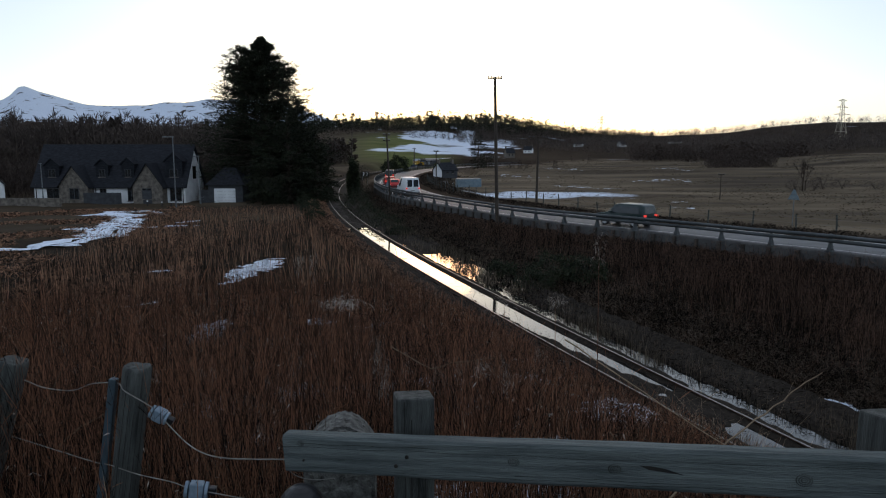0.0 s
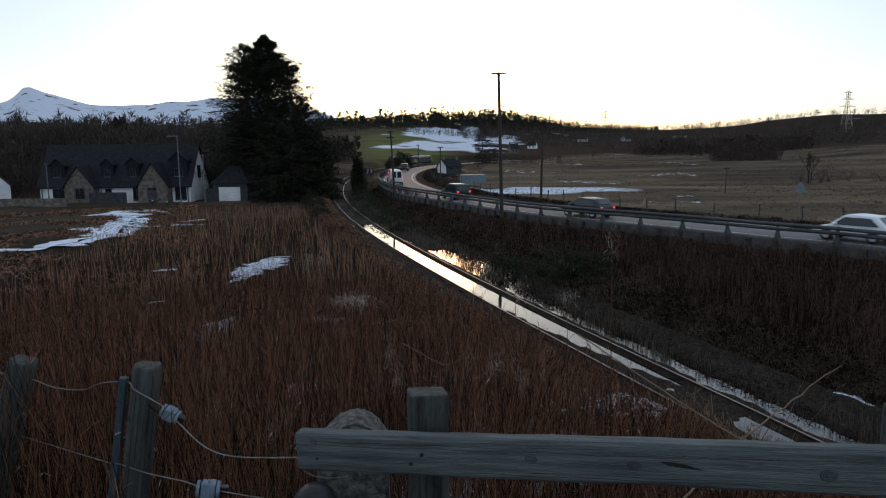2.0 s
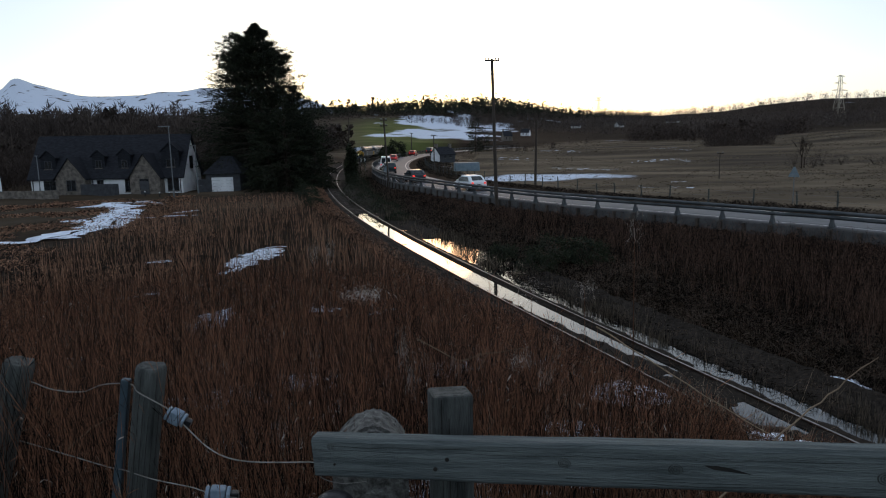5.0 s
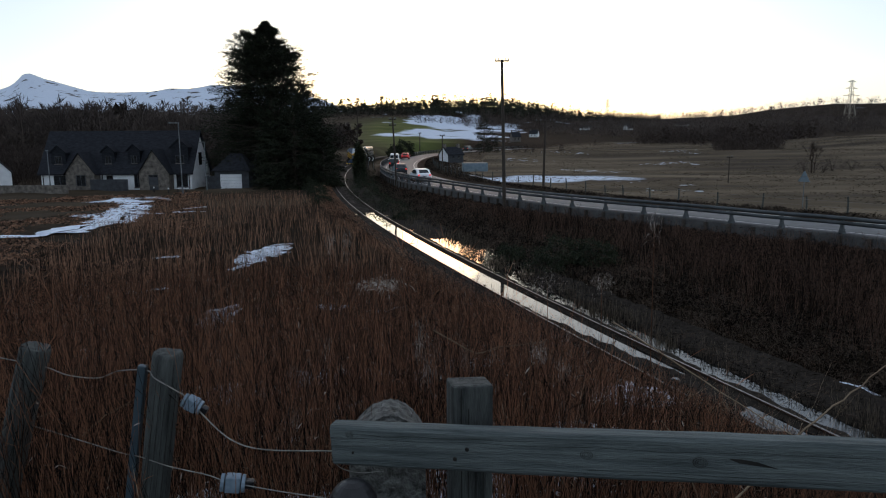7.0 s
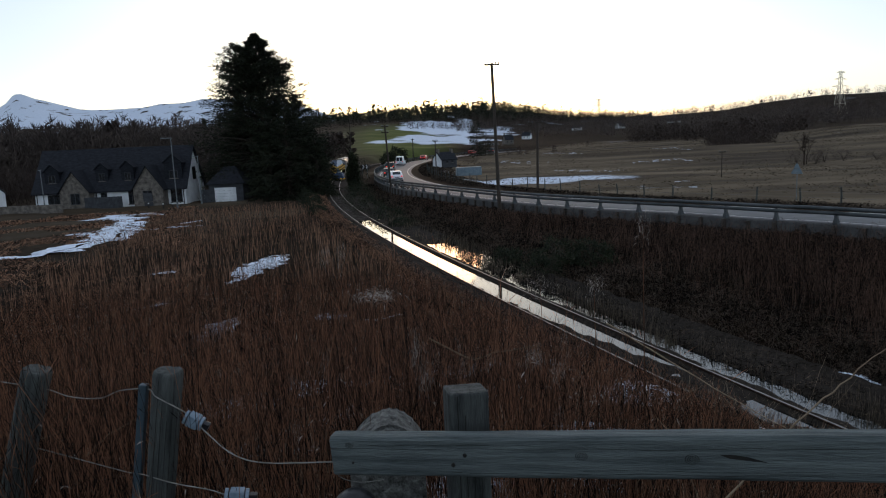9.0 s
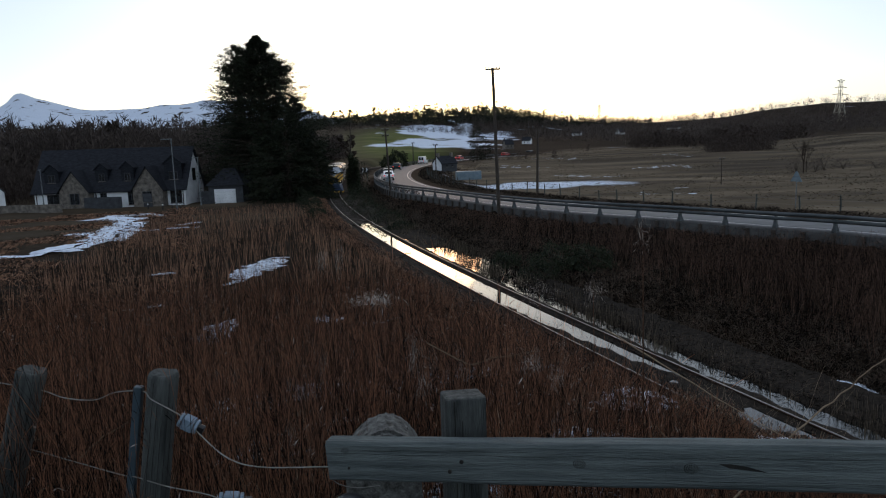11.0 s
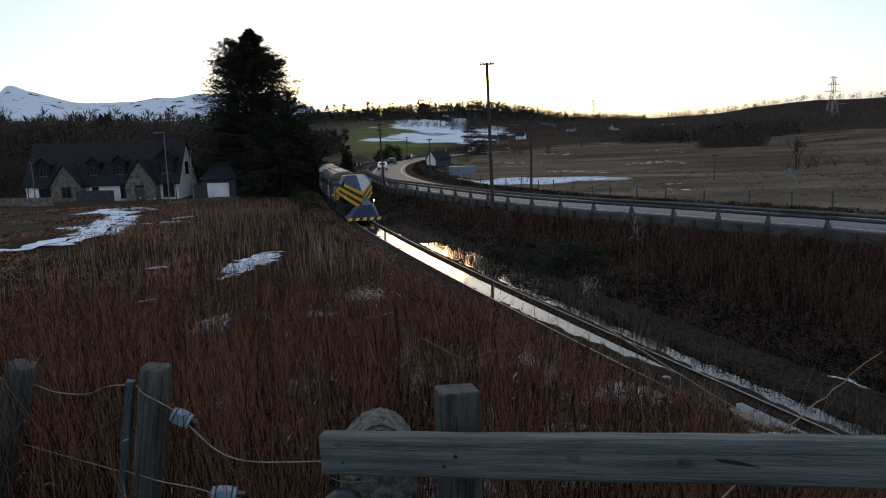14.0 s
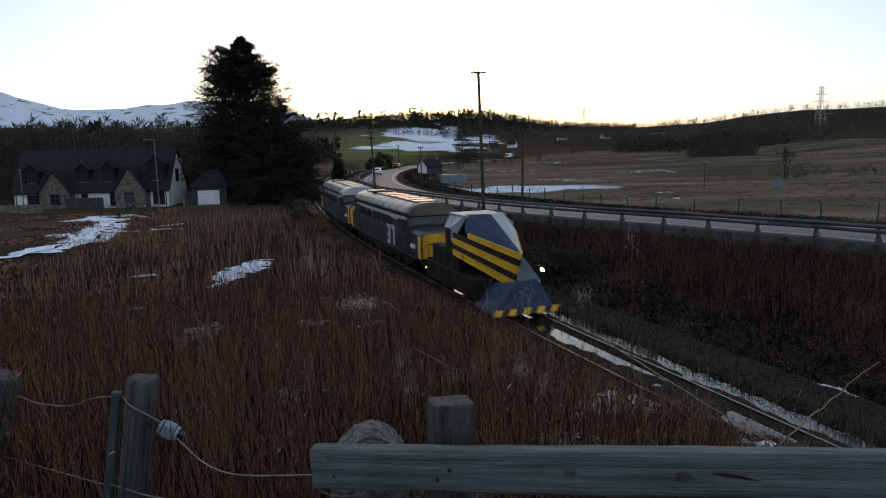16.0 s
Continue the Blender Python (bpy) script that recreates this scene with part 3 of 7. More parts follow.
def willowherb():
    """The stand of dead willowherb between the fence and the track."""
    hollows = ((-8.5, 31.5, 1.1, 4.6), (0.15, 9.0, 0.5, 1.1), (-2.3, 7.2, 0.45, 0.9), (2.2, 8.6, 0.6, 1.0), (-2.3, 10.4, 0.5, 1.2), (-6.4, 18.5, 0.6, 1.8), (3.0, 10.8, 0.5, 1.0), (-1.4, 8.4, 0.35, 0.8), (-0.72, 3.5, 0.28, 0.6), (-0.1, 4.0, 0.3, 0.7), (0.75, 5.4, 0.4, 0.9), (1.3, 6.6, 0.45, 0.9), (-1.9, 4.6, 0.3, 0.7))

    def spots(x, y, grow):
        return np.max([np.exp(-(((x - a) / (c * grow)) ** 2 + ((y - b) / (e * grow)) ** 2)) for a, b, c, e in hollows], axis=0)

    def area(x, y, spare=0.0):
        d, _ = TRACK.near(x, y)
        u = x / np.maximum(y, 0.5)
        end = np.interp(u, [-0.8, -0.64, -0.5, -0.44, -0.38, 0.5], [20, 24, 40, 55, 78, 90])
        return (d < -1.35) & (y < end) & (y > 1.95), d

    def height(x, y, d):
        return np.clip(0.28 + (-d - 1.3) * 0.17, 0.25, 1.0) * np.random.uniform(0.6, 1.12, len(x)) * (1.05 + 0.18 * lump(x, y, 2.5))

    # stems never stand above the line of sight from the fence to the near rail
    rail_s = np.arange(14, 110, 0.5)
    rx, ry = TRACK.at(rail_s, -0.95)
    rail_u, rail_r = rx / ry, np.hypot(rx, ry)
    order = np.argsort(rail_u)

    def cap(x, y):
        u = x / y
        far = np.interp(u, rail_u[order], rail_r[order], left=400, right=13)
        return 5.5 - (5.5 - TZ + 0.02) * np.hypot(x, y) / far

    def bare(x, y):
        """Gaps where snow and water lie among the stems."""
        g = lump(x, y, 2.6, 1.3) + 0.5 * lump(x, y, 0.8, 2.0)
        spot = spots(x, y, 1.15)
        return (g > 0.9 - 0.1 * (np.hypot(x, y) < 14)) | (spot > np.random.uniform(0.25, 0.8, len(x)))

    for name, n, r0, r1, power, rad, seg, twigs, label in (
            ("willowherb_near", 24000, 1.95, 7.5, 0.8, 0.0016, 4, 6, "dense stand of dead rust-brown willowherb stems by the fence"),
            ("willowherb_middle", 48000, 7, 24, 0.75, 0.0032, 2, 4, "dead rust-brown willowherb covering the sloping field"),
            ("willowherb_far", 30000, 22, 92, 0.8, 0.011, 2, 1, "far rust-brown willowherb along the railway cutting")):
        x, y = scatter(n, r0, r1, -0.85, 0.75, power)
        ok, d = area(x, y)
        ok &= ~bare(x, y)
        x, y, d = x[ok], y[ok], d[ok]
        z = ground_height(x, y) - 0.03
        h = height(x, y, d) * (1.25 if r0 < 3 else 1.12)
        h = np.clip(h, 0.05, np.maximum(cap(x, y) - z, 0.14) * np.random.uniform(0.75, 1.0, len(x)))
        v, f, p = stalks(x, y, z, h, np.full(len(x), rad) * np.random.uniform(0.6, 1.4, len(x)), 0.24, seg)
        sets = [(v, f)]
        m = len(x) * twigs
        i = np.random.randint(0, len(x), m)
        k = np.random.randint(seg // 2, seg + 1, m)
        c = p[i, k]
        a = np.random.uniform(0, math.tau, m)
        dirs = np.stack([np.cos(a), np.sin(a), np.random.uniform(0.5, 3.2, m)], -1)
        sets.append(sprigs(c, dirs, np.random.uniform(0.03, 0.11, m) * (1 if r0 < 20 else 1.6), np.random.uniform(0.7, 1.5, m) * rad, 0.08))
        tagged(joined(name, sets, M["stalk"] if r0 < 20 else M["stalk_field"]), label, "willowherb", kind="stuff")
    # paler broken grass among the stems
    x, y = scatter(30000, 2.0, 22, -0.8, 0.7, 0.85)
    ok, d = area(x, y)
    x, y, d = x[ok], y[ok], d[ok]
    m = len(x)
    a = np.random.uniform(0, math.tau, m)
    z = ground_height(x, y)
    h = np.minimum(height(x, y, d), np.maximum(cap(x, y) - z - 0.15, 0.02))
    c = np.stack([x, y, z + h * np.random.uniform(0, 0.75, m)], -1)
    dirs = np.stack([np.cos(a), np.sin(a), np.random.uniform(0.4, 4.0, m)], -1)
    r = np.hypot(x, y)
    sets = [sprigs(c, dirs, np.random.uniform(0.04, 0.15, m), 0.0018 + 0.00042 * r, 0.1)]
    # pale scraps of seed fluff near the tips, added as glints of light too
    q = np.random.randint(0, m, 11000)
    c = np.stack([x[q] + np.random.normal(0, 0.05, 11000), y[q] + np.random.normal(0, 0.05, 11000), z[q] + h[q] * np.random.uniform(0.45, 1.05, 11000)], -1)
    bits = sprigs(c, np.random.normal(0, 1, (11000, 3)), np.random.uniform(0.012, 0.035, 11000) * (0.7 + 0.06 * r[q]), 0.003 + 0.0006 * r[q], 0.2)
    tagged(joined("seed_fluff", [bits], M["fluff"]), "pale specks among brown stems, as seed fluff and glints of light", "seed fluff", kind="stuff")
    tagged(joined("dead_grass", sets, M["straw"]), "pale broken grass blades among brown stems", "grass", kind="stuff")
    # long broken stems lying slantwise among the upright ones
    x, y = scatter(1500, 2.1, 6.5, -0.8, 0.5, 0.9)
    ok, d = area(x, y)
    x, y, d = x[ok], y[ok], d[ok]
    v, f, p = stalks(x, y, ground_height(x, y) + np.random.uniform(0, 0.35, len(x)), np.random.uniform(0.25, 0.7, len(x)), np.full(len(x), 0.0013), 1.5, 5, 1.25)
    tagged(joined("fallen_stems", [(v, f)], M["straw"]), "thin bleached broken stems slanting through the stand", "stems", kind="stuff")
    # snow lying on the ground in the gaps
    x, y = np.meshgrid(np.arange(-16, 8, 0.15), np.arange(2.4, 36, 0.15))
    x, y = x.ravel(), y.ravel()
    g = lump(x, y, 2.6, 1.3) + 0.5 * lump(x, y, 0.8, 2.0)
    spot = spots(x, y, 0.9)
    d, _ = TRACK.near(x, y)
    keep = ((g > 1.0 - 0.62 * (np.hypot(x, y) < 12.5)) | (spot + 0.3 * lump(x, y, 0.5) > 0.5)) & (d < -2.2)
    x, y = x[keep], y[keep]
    # ragged overlapping flakes of snow crust
    ang = np.random.uniform(0, math.tau, len(x))[:, None] + np.arange(6) * math.tau / 6
    rad = np.random.uniform(0.07, 0.125, (len(x), 6))
    px = x[:, None] + np.random.normal(0, 0.04, len(x))[:, None] + np.cos(ang) * rad
    py = y[:, None] + np.random.normal(0, 0.04, len(x))[:, None] + np.sin(ang) * rad
    v = np.stack([px, py, ground_height(px, py) + 0.045 + np.random.uniform(0, 0.015, len(x))[:, None] + 0.02 * lump(px, py, 0.4)], -1).reshape(-1, 3)
    tagged(arrays("snow_patches", v, np.arange(len(v)).reshape(-1, 6), M["snow"]), "thin melting snow on the ground between stems", "snow", kind="stuff")


willowherb()


def right_bank():
    """Rank grass and dead stems between the ditch and the road."""
    x, y = scatter(90000, 13, 100, -0.16, 0.72, 0.85)
    d, s = TRACK.near(x, y)
    b, _ = BARRIER.near(x, y)
    ok = ((d > 2.8) | ((d > 1.75) & (s < 50))) & (b < -0.12) & (y > 6)
    x, y, d, b = x[ok], y[ok], d[ok], b[ok]
    z = ground_height(x, y) - 0.05
    tall = np.clip((d - 5.0) / 3.5, 0, 1) * (lump(x, y, 4) > -0.75)
    r = np.hypot(x, y)
    st = np.random.uniform(0, 1, len(x)) < 0.30 + 0.6 * tall
    h = (0.30 + 1.05 * tall * np.clip(0.5 - b / 4, 0, 1)) * np.random.uniform(0.5, 1.1, len(x)) * (1 + 0.35 * lump(x, y, 1.6, 0.7))
    h = np.where(b > -4, np.clip(h, 0.08, np.maximum(-0.5 - z - 0.14 * b, 0.1)), h)
    v, f, p = stalks(x[st], y[st], z[st], h[st], 0.0025 + 0.00024 * r[st], 0.55, 3)
    m = st.sum() * 2
    i = np.random.randint(0, st.sum(), m)
    a = np.random.uniform(0, math.tau, m)
    sp = sprigs(p[i, np.random.randint(1, 4, m)], np.stack([np.cos(a), np.sin(a), np.random.uniform(-0.2, 1.2, m)], -1), np.random.uniform(0.12, 0.4, m), 0.004 + 0.0004 * r[st][i], 0.35)
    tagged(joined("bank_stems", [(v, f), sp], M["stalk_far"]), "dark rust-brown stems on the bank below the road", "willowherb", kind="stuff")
    g = ~st
    x, y, z, r, d = x[g], y[g], z[g], r[g], d[g]
    k = 7
    m = len(x) * k
    a = np.random.uniform(0, math.tau, m)
    c = np.stack([np.repeat(x, k) + np.random.normal(0, 0.14, m), np.repeat(y, k) + np.random.normal(0, 0.14, m), np.repeat(z, k)], -1)
    dirs = np.stack([np.cos(a) * 0.6, np.sin(a) * 0.6, np.random.uniform(0.5, 1.3, m)], -1)
    sp = sprigs(c, dirs, np.random.uniform(0.3, 0.75, m), 0.006 + 0.0006 * np.repeat(r, k), 0.5)
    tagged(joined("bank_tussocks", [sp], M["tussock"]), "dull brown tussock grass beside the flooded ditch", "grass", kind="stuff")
    # reeds standing in the ditch
    n = 11000
    s = np.random.uniform(FLOOD0, FLOOD1 + 4, n)
    d = 1.3 + np.abs(np.random.normal(0, 1.0, n)) ** 1.0
    d = np.where((s < 56) & (np.random.uniform(0, 1, n) < 0.7), np.random.uniform(1.18, 2.4, n), d)
    d = np.where((s >= 56) & (np.random.uniform(0, 1, n) < 0.75), 3.5 - np.abs(np.random.normal(0, 0.75, n)), d)
    d = np.where(d < 1.15, 3.2, d)
    xy = np.array([TRACK.at(a, b) for a, b in zip(s, d)])
    keep = lump(xy[:, 0], xy[:, 1], 1.3) > 0.1
    xy = xy[keep]
    r = np.hypot(xy[:, 0], xy[:, 1])
    v, f, _ = stalks(xy[:, 0], xy[:, 1], np.full(len(xy), TZ - 0.2), np.random.uniform(0.25, 0.75, len(xy)), 0.002 + 0.00022 * r, 0.25, 2)
    tagged(joined("ditch_reeds", [(v, f)], M["reed"]), "thin pale reeds standing in the flooded ditch", "reeds", kind="stuff")
    # tufts of weed and stone in the water and along the left shoulder
    n = 7000
    s = np.random.uniform(FLOOD0 - 2, 110, n)
    d = np.where(np.random.uniform(0, 1, n) < 0.8, np.random.uniform(-2.6, -1.25, n), np.random.uniform(-0.6, 1.25, n))
    xy = np.array([TRACK.at(a, b) for a, b in zip(s, d)])
    keep = (lump(xy[:, 0], xy[:, 1], 0.9, 4) > 0.15) | (d < -0.9)
    xy, d = xy[keep], d[keep]
    r = np.hypot(xy[:, 0], xy[:, 1])
    k = 5
    m = len(xy) * k
    a = np.random.uniform(0, math.tau, m)
    c = np.stack([np.repeat(xy[:, 0], k), np.repeat(xy[:, 1], k), np.full(m, TZ - 0.18)], -1)
    sp = sprigs(c, np.stack([np.cos(a), np.sin(a), np.random.uniform(0.4, 1.5, m)], -1), np.random.uniform(0.06, 0.2, m), 0.004 + 0.0003 * np.repeat(r, k), 0.4)
    tagged(joined("track_weeds", [sp], M["tussock"]), "dead weeds growing between sleepers and water", "weeds", kind="stuff")


right_bank()


def shoulders():
    """Low growth that hides the ballast on both sides of the line."""
    for name, n, d0, d1, h0, h1, material, label in (
            ("left_shoulder_stems", 15000, -3.4, -1.15, 0.12, 0.5, "stalk_field", "low dead stems along the shoulder of the track"),
            ("ditch_side_grass", 19000, 1.75, 8.5, 0.12, 0.42, "tussock", "matted dead grass on the far side of the ditch")):
        s = 14 + 116 * np.random.uniform(0, 1, n) ** 1.3
        d = d0 + (d1 - d0) * np.random.uniform(0, 1, n) ** (1.0 if d0 < 0 else 1.8)
        keep = np.where(d > 0, (s < 52) | (d > 2.9), True)
        s, d = s[keep], d[keep]
        xy = np.array([TRACK.at(a, b) for a, b in zip(s, d)])
        r = np.hypot(xy[:, 0], xy[:, 1])
        h = (h0 + (h1 - h0) * np.clip(np.abs(d) / 3, 0, 1)) * np.random.uniform(0.5, 1.15, len(s))
        h = np.where(d < 0, np.minimum(h, 0.03 + 0.3 * (-d - 1.0)), h)
        z = np.maximum(ground_height(xy[:, 0], xy[:, 1]), TZ - 0.12)
        v, f, p = stalks(xy[:, 0], xy[:, 1], z - 0.05, h, 0.003 + 0.0003 * r, 0.5, 2)
        m = len(s) * 3
        i = np.random.randint(0, len(s), m)
        a = np.random.uniform(0, math.tau, m)
        sp = sprigs(p[i, np.random.randint(0, 3, m)], np.stack([np.cos(a), np.sin(a), np.random.uniform(0, 1.0, m)], -1), np.random.uniform(0.1, 0.3, m) * np.where(d[i] < 0, np.clip(0.5 * (-d[i] - 0.95), 0.1, 1), 1), 0.005 + 0.0005 * r[i], 0.3)
        tagged(joined(name, [(v, f), sp], M[material]), label, "grass", kind="stuff")


shoulders()


# ---- trees ----
def conifer(name, x, y, h, radius, label, material="needle", n_branch=170, per=46, skirt=0.06, open_top=0.0, group="trees by the line", outline=(0.9, 1.0, 0.82, 0.6, 0.42, 0.24, 0.03), fine=1.0):
    z0 = float(ground_height(np.array([x]), np.array([y]))[0]) - 0.1
    t = thing(name, pose(x, y, z0), label, "tree", group)
    bm = bmesh.new()
    tube(bm, [(0, 0, 0), (0.1, 0.05, h * 0.5), (0, 0, h * 0.98)], [h * 0.018, h * 0.011, 0.03], 8)
    part("trunk", bm, M["bark"], t)
    k = 1 - np.random.uniform(0, 1, n_branch) ** (0.72 if fine == 1.0 else 1.15)
    zz = h * (skirt + (0.985 - skirt) * k)
    shape = np.interp(k, [0, 0.15, 0.4, 0.6, 0.75, 0.88, 1], outline)
    L = radius * shape * np.random.uniform(0.55, 1.15, n_branch)
    az = np.random.uniform(0, math.tau, n_branch)
    rise = np.interp(k, [0, 0.5, 1], [-0.2, 0.25, 0.95 if fine == 1.0 else 0.5]) + np.random.normal(0, 0.1, n_branch)
    u = np.stack([np.cos(az), np.sin(az), rise], -1)
    m = n_branch * per
    i = np.repeat(np.arange(n_branch), per)
    f = np.random.uniform(0.12, 1.0, m) ** 0.7
    c = u[i] * (L[i] * f)[:, None]
    c[:, 2] += zz[i] - 0.12 * L[i] * f ** 2
    spread = (0.055 if fine == 1.0 else 0.085) * L[i] * (1.35 - f) + 0.05
    c += np.random.normal(0, 1, (m, 3)) * spread[:, None] * np.array([1, 1, 0.5])
    c[:, 2] = np.maximum(c[:, 2], 0.15)
    dirs = u[i] * 1.1 + np.random.normal(0, 0.6, (m, 3))
    keep = (np.random.uniform(0, 1, m) > open_top * (0.4 + 0.6 * k[i])) & (np.random.uniform(0, 1, m) < 0.2 + L[i] / (0.6 * radius))
    s1 = sprigs(c[keep], dirs[keep], np.random.uniform(0.25, 0.62, keep.sum()) * (0.6 + radius / 14), np.random.uniform(0.06, 0.15, keep.sum()) * (0.6 + radius / 14) * fine, 0.12)
    joined("crown", [s1], M[material], t)
    n = n_branch
    st = np.stack([np.zeros(n), np.zeros(n), zz], -1)
    w = 0.018 * L + 0.01
    tip = st + u * L[:, None] * 0.9
    side = np.cross(u, [0, 0, 1.0])
    side /= np.linalg.norm(side, axis=1)[:, None]
    up = np.cross(side, u)
    v = np.stack([st + side * w[:, None], st - side * w[:, None], st + up * w[:, None], tip], 1).reshape(-1, 3)
    b = np.arange(n)[:, None] * 4
    fs = np.vstack([b + [0, 1, 3], b + [1, 2, 3], b + [2, 0, 3]])
    arrays("bough_set", v, fs, M["bark"], t)
    return t


def bare_tree_sets(h, twig=900, seed_w=0.012):
    """Bare branching crown: returns stick quads around a forked trunk."""
    pts, sets = [], []
    level = [(np.array([0, 0, 0.0]), np.array([0, 0, 1.0]), h * 0.30, h * 0.022)]
    for depth in range(6):
        nxt = []
        for p, d, ln, w in level:
            q = p + d * ln
            pts.append((p, q, w))
            for _ in range(3 if depth < 4 else 2):
                nd = d + np.random.normal(0, 0.42, 3) + np.array([0, 0, 0.12])
                nxt.append((q, nd / np.linalg.norm(nd), ln * np.random.uniform(0.58, 0.82), w * 0.58))
        level = nxt
    a = np.array([p for p, _, _ in pts])
    b = np.array([q for _, q, _ in pts])
    w = np.maximum(np.array([k for _, _, k in pts]), seed_w * h / 10)
    d = b - a
    s = np.cross(d, np.random.normal(0, 1, a.shape))
    s /= np.linalg.norm(s, axis=1)[:, None]
    s2 = np.cross(d, s)
    s2 /= np.linalg.norm(s2, axis=1)[:, None]
    out = []
    for e in (s, s2):
        out.append((np.stack([a - e * w[:, None], a + e * w[:, None], b + e * w[:, None] * 0.6, b - e * w[:, None] * 0.6], 1).reshape(-1, 3), np.arange(len(a) * 4).reshape(-1, 4)))
    return out


def bare_tree(x, y, h, label, group="bare trees", w=0.012):
    z0 = float(ground_height(np.array([x]), np.array([y]))[0]) - 0.05
    t = thing("bare_tree", pose(x, y, z0, 0, 0, random.uniform(0, 360)), label, "tree", group)
    sets = bare_tree_sets(h, seed_w=w)
    joined("branching", sets, M["bare_twig"], t)
    return t


def bush(name, x, y, r, h, label, material="leaf", n=2600, group="bushes on the bank", leaf=0.10):
    z0 = float(ground_height(np.array([x]), np.array([y]))[0]) - 0.05
    t = thing(name, pose(x, y, z0), label, "bush", group)
    bm = bmesh.new()
    for k in range(6):
        a = random.uniform(0, math.tau)
        tube(bm, [(0, 0, 0), (math.cos(a) * r * 0.25, math.sin(a) * r * 0.25, h * 0.4), (math.cos(a) * r * 0.6, math.sin(a) * r * 0.6, h * 0.8)], [0.04, 0.03, 0.012], 5)
    part("stem", bm, M["bark"], t)
    q = np.random.normal(0, 1, (n, 3))
    q /= np.linalg.norm(q, axis=1)[:, None]
    rr = np.random.uniform(0.45, 1.0, n) ** 0.5 * (1 + 0.22 * np.sin(q[:, 0] * 5 + q[:, 2] * 4) + 0.18 * np.sin(q[:, 1] * 9))
    c = q * rr[:, None] * np.array([r, r, h * 0.5]) + np.array([0, 0, h * 0.5])
    c[:, 2] = np.maximum(c[:, 2], 0.02)
    joined("foliage", [sprigs(c, q + np.random.normal(0, 0.7, (n, 3)), np.random.uniform(0.6, 1.6, n) * leaf * 2, leaf * np.random.uniform(0.5, 1.2, n), 0.2)], M[material], t)
    return t


conifer("spruce_tree", -27.4, 108, 24.3, 10.6, "tall dark spruce against a bright evening sky", n_branch=900, per=105, open_top=0.1, outline=(0.9, 1.0, 0.9, 0.66, 0.44, 0.22, 0.01), fine=0.62)
conifer("spruce_tree", -20.3, 98, 14.2, 5.2, "dark mid-height spruce beside a railway cutting", n_branch=190, per=90)
conifer("pine_tree", -30.4, 107.5, 22.9, 5.2, "airy broad evergreen with sky showing through its crown", "leaf", n_branch=300, per=95, open_top=0.38, skirt=0.42, outline=(0.8, 0.85, 0.9, 0.78, 0.62, 0.42, 0.1), fine=0.5)
conifer("spruce_tree", -17.0, 94, 8.8, 3.2, "low dark spruce at the edge of the line", n_branch=130, per=80)
conifer("spruce_tree", -31.2, 109, 12.5, 5.6, "broad dark spruce behind a garage", n_branch=190, per=80)
conifer("spruce_tree", -20.6, 93, 12.2, 5.0, "dense dark spruce at a field edge", n_branch=190, per=90)
conifer("spruce_tree", -23.2, 94, 11.5, 3.4, "dense dark spruce at a field edge", n_branch=170, per=90)
conifer("spruce_tree", -25.0, 112, 11.0, 4.0, "dark spruce behind the cutting", n_branch=110, per=40)
conifer("cypress_tree", 10.6, 212, 12.0, 3.4, "tall narrow dark cypress by a cottage", n_branch=130, per=40, group="trees by the cottage")
conifer("cypress_tree", 13.4, 216, 8.0, 3.0, "dark cypress by a cottage", n_branch=80, per=36, group="trees by the cottage")
bush("ivy_column", -12.9, 101, 0.72, 5.8, "tall ivy-covered stump beside the track", n=6000, leaf=0.17)
conifer("spruce_tree", -19.8, 104, 10.5, 3.4, "dark spruce close to the railway line", n_branch=110, per=44)
bush("gorse_bush", 4.6, 33.5, 1.0, 1.4, "dark green gorse bush above the ditch", n=2400, leaf=0.05)
for q in ((-5.0, 62, 1.5, 1.5), (-7.3, 70, 1.7, 1.6), (-9.6, 80, 1.8, 2.0), (-3.4, 56.5, 1.1, 1.0), (-11.2, 92, 1.6, 2.4), (-13.2, 112, 1.6, 4.9), (-12.8, 70, 1.0, 1.0), (-14.6, 77, 1.2, 1.3), (-16.2, 84, 1.3, 1.5), (5.6, 35.0, 1.2, 1.5), (7.2, 34.2, 1.1, 1.3), (3.2, 37.5, 0.9, 1.1)):
    bush("broom_bush", q[0], q[1], q[2], q[3], "dark green broom bush on the railway bank", n=1900, leaf=0.07)
bush("hawthorn_bush", -11.9, 189, 2.6, 5.0, "dark rounded tree beyond the road bend", n=2600, leaf=0.22)
bush("hawthorn_bush", -14.6, 192, 2.0, 3.6, "dark rounded tree beyond the road bend", n=1800, leaf=0.22)
for q in ((66, 128, 6.2), (66.8, 128.6, 5.0), (-90.7, 150, 20.0), (-79, 140, 11.0), (-93, 160, 14.0)):
    bare_tree(q[0], q[1], q[2], "bare winter tree with fine branching twigs", w=0.02)

for q in ((65.2, 129, 1.6, 3.0), (68.2, 128, 1.5, 2.6), (71.4, 131, 1.9, 3.0), (75.5, 132, 1.6, 2.2), (80.5, 130, 2.2, 2.0), (85.0, 131, 2.4, 2.2)):
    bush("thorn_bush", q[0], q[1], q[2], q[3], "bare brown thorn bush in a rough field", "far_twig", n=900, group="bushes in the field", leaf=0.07)


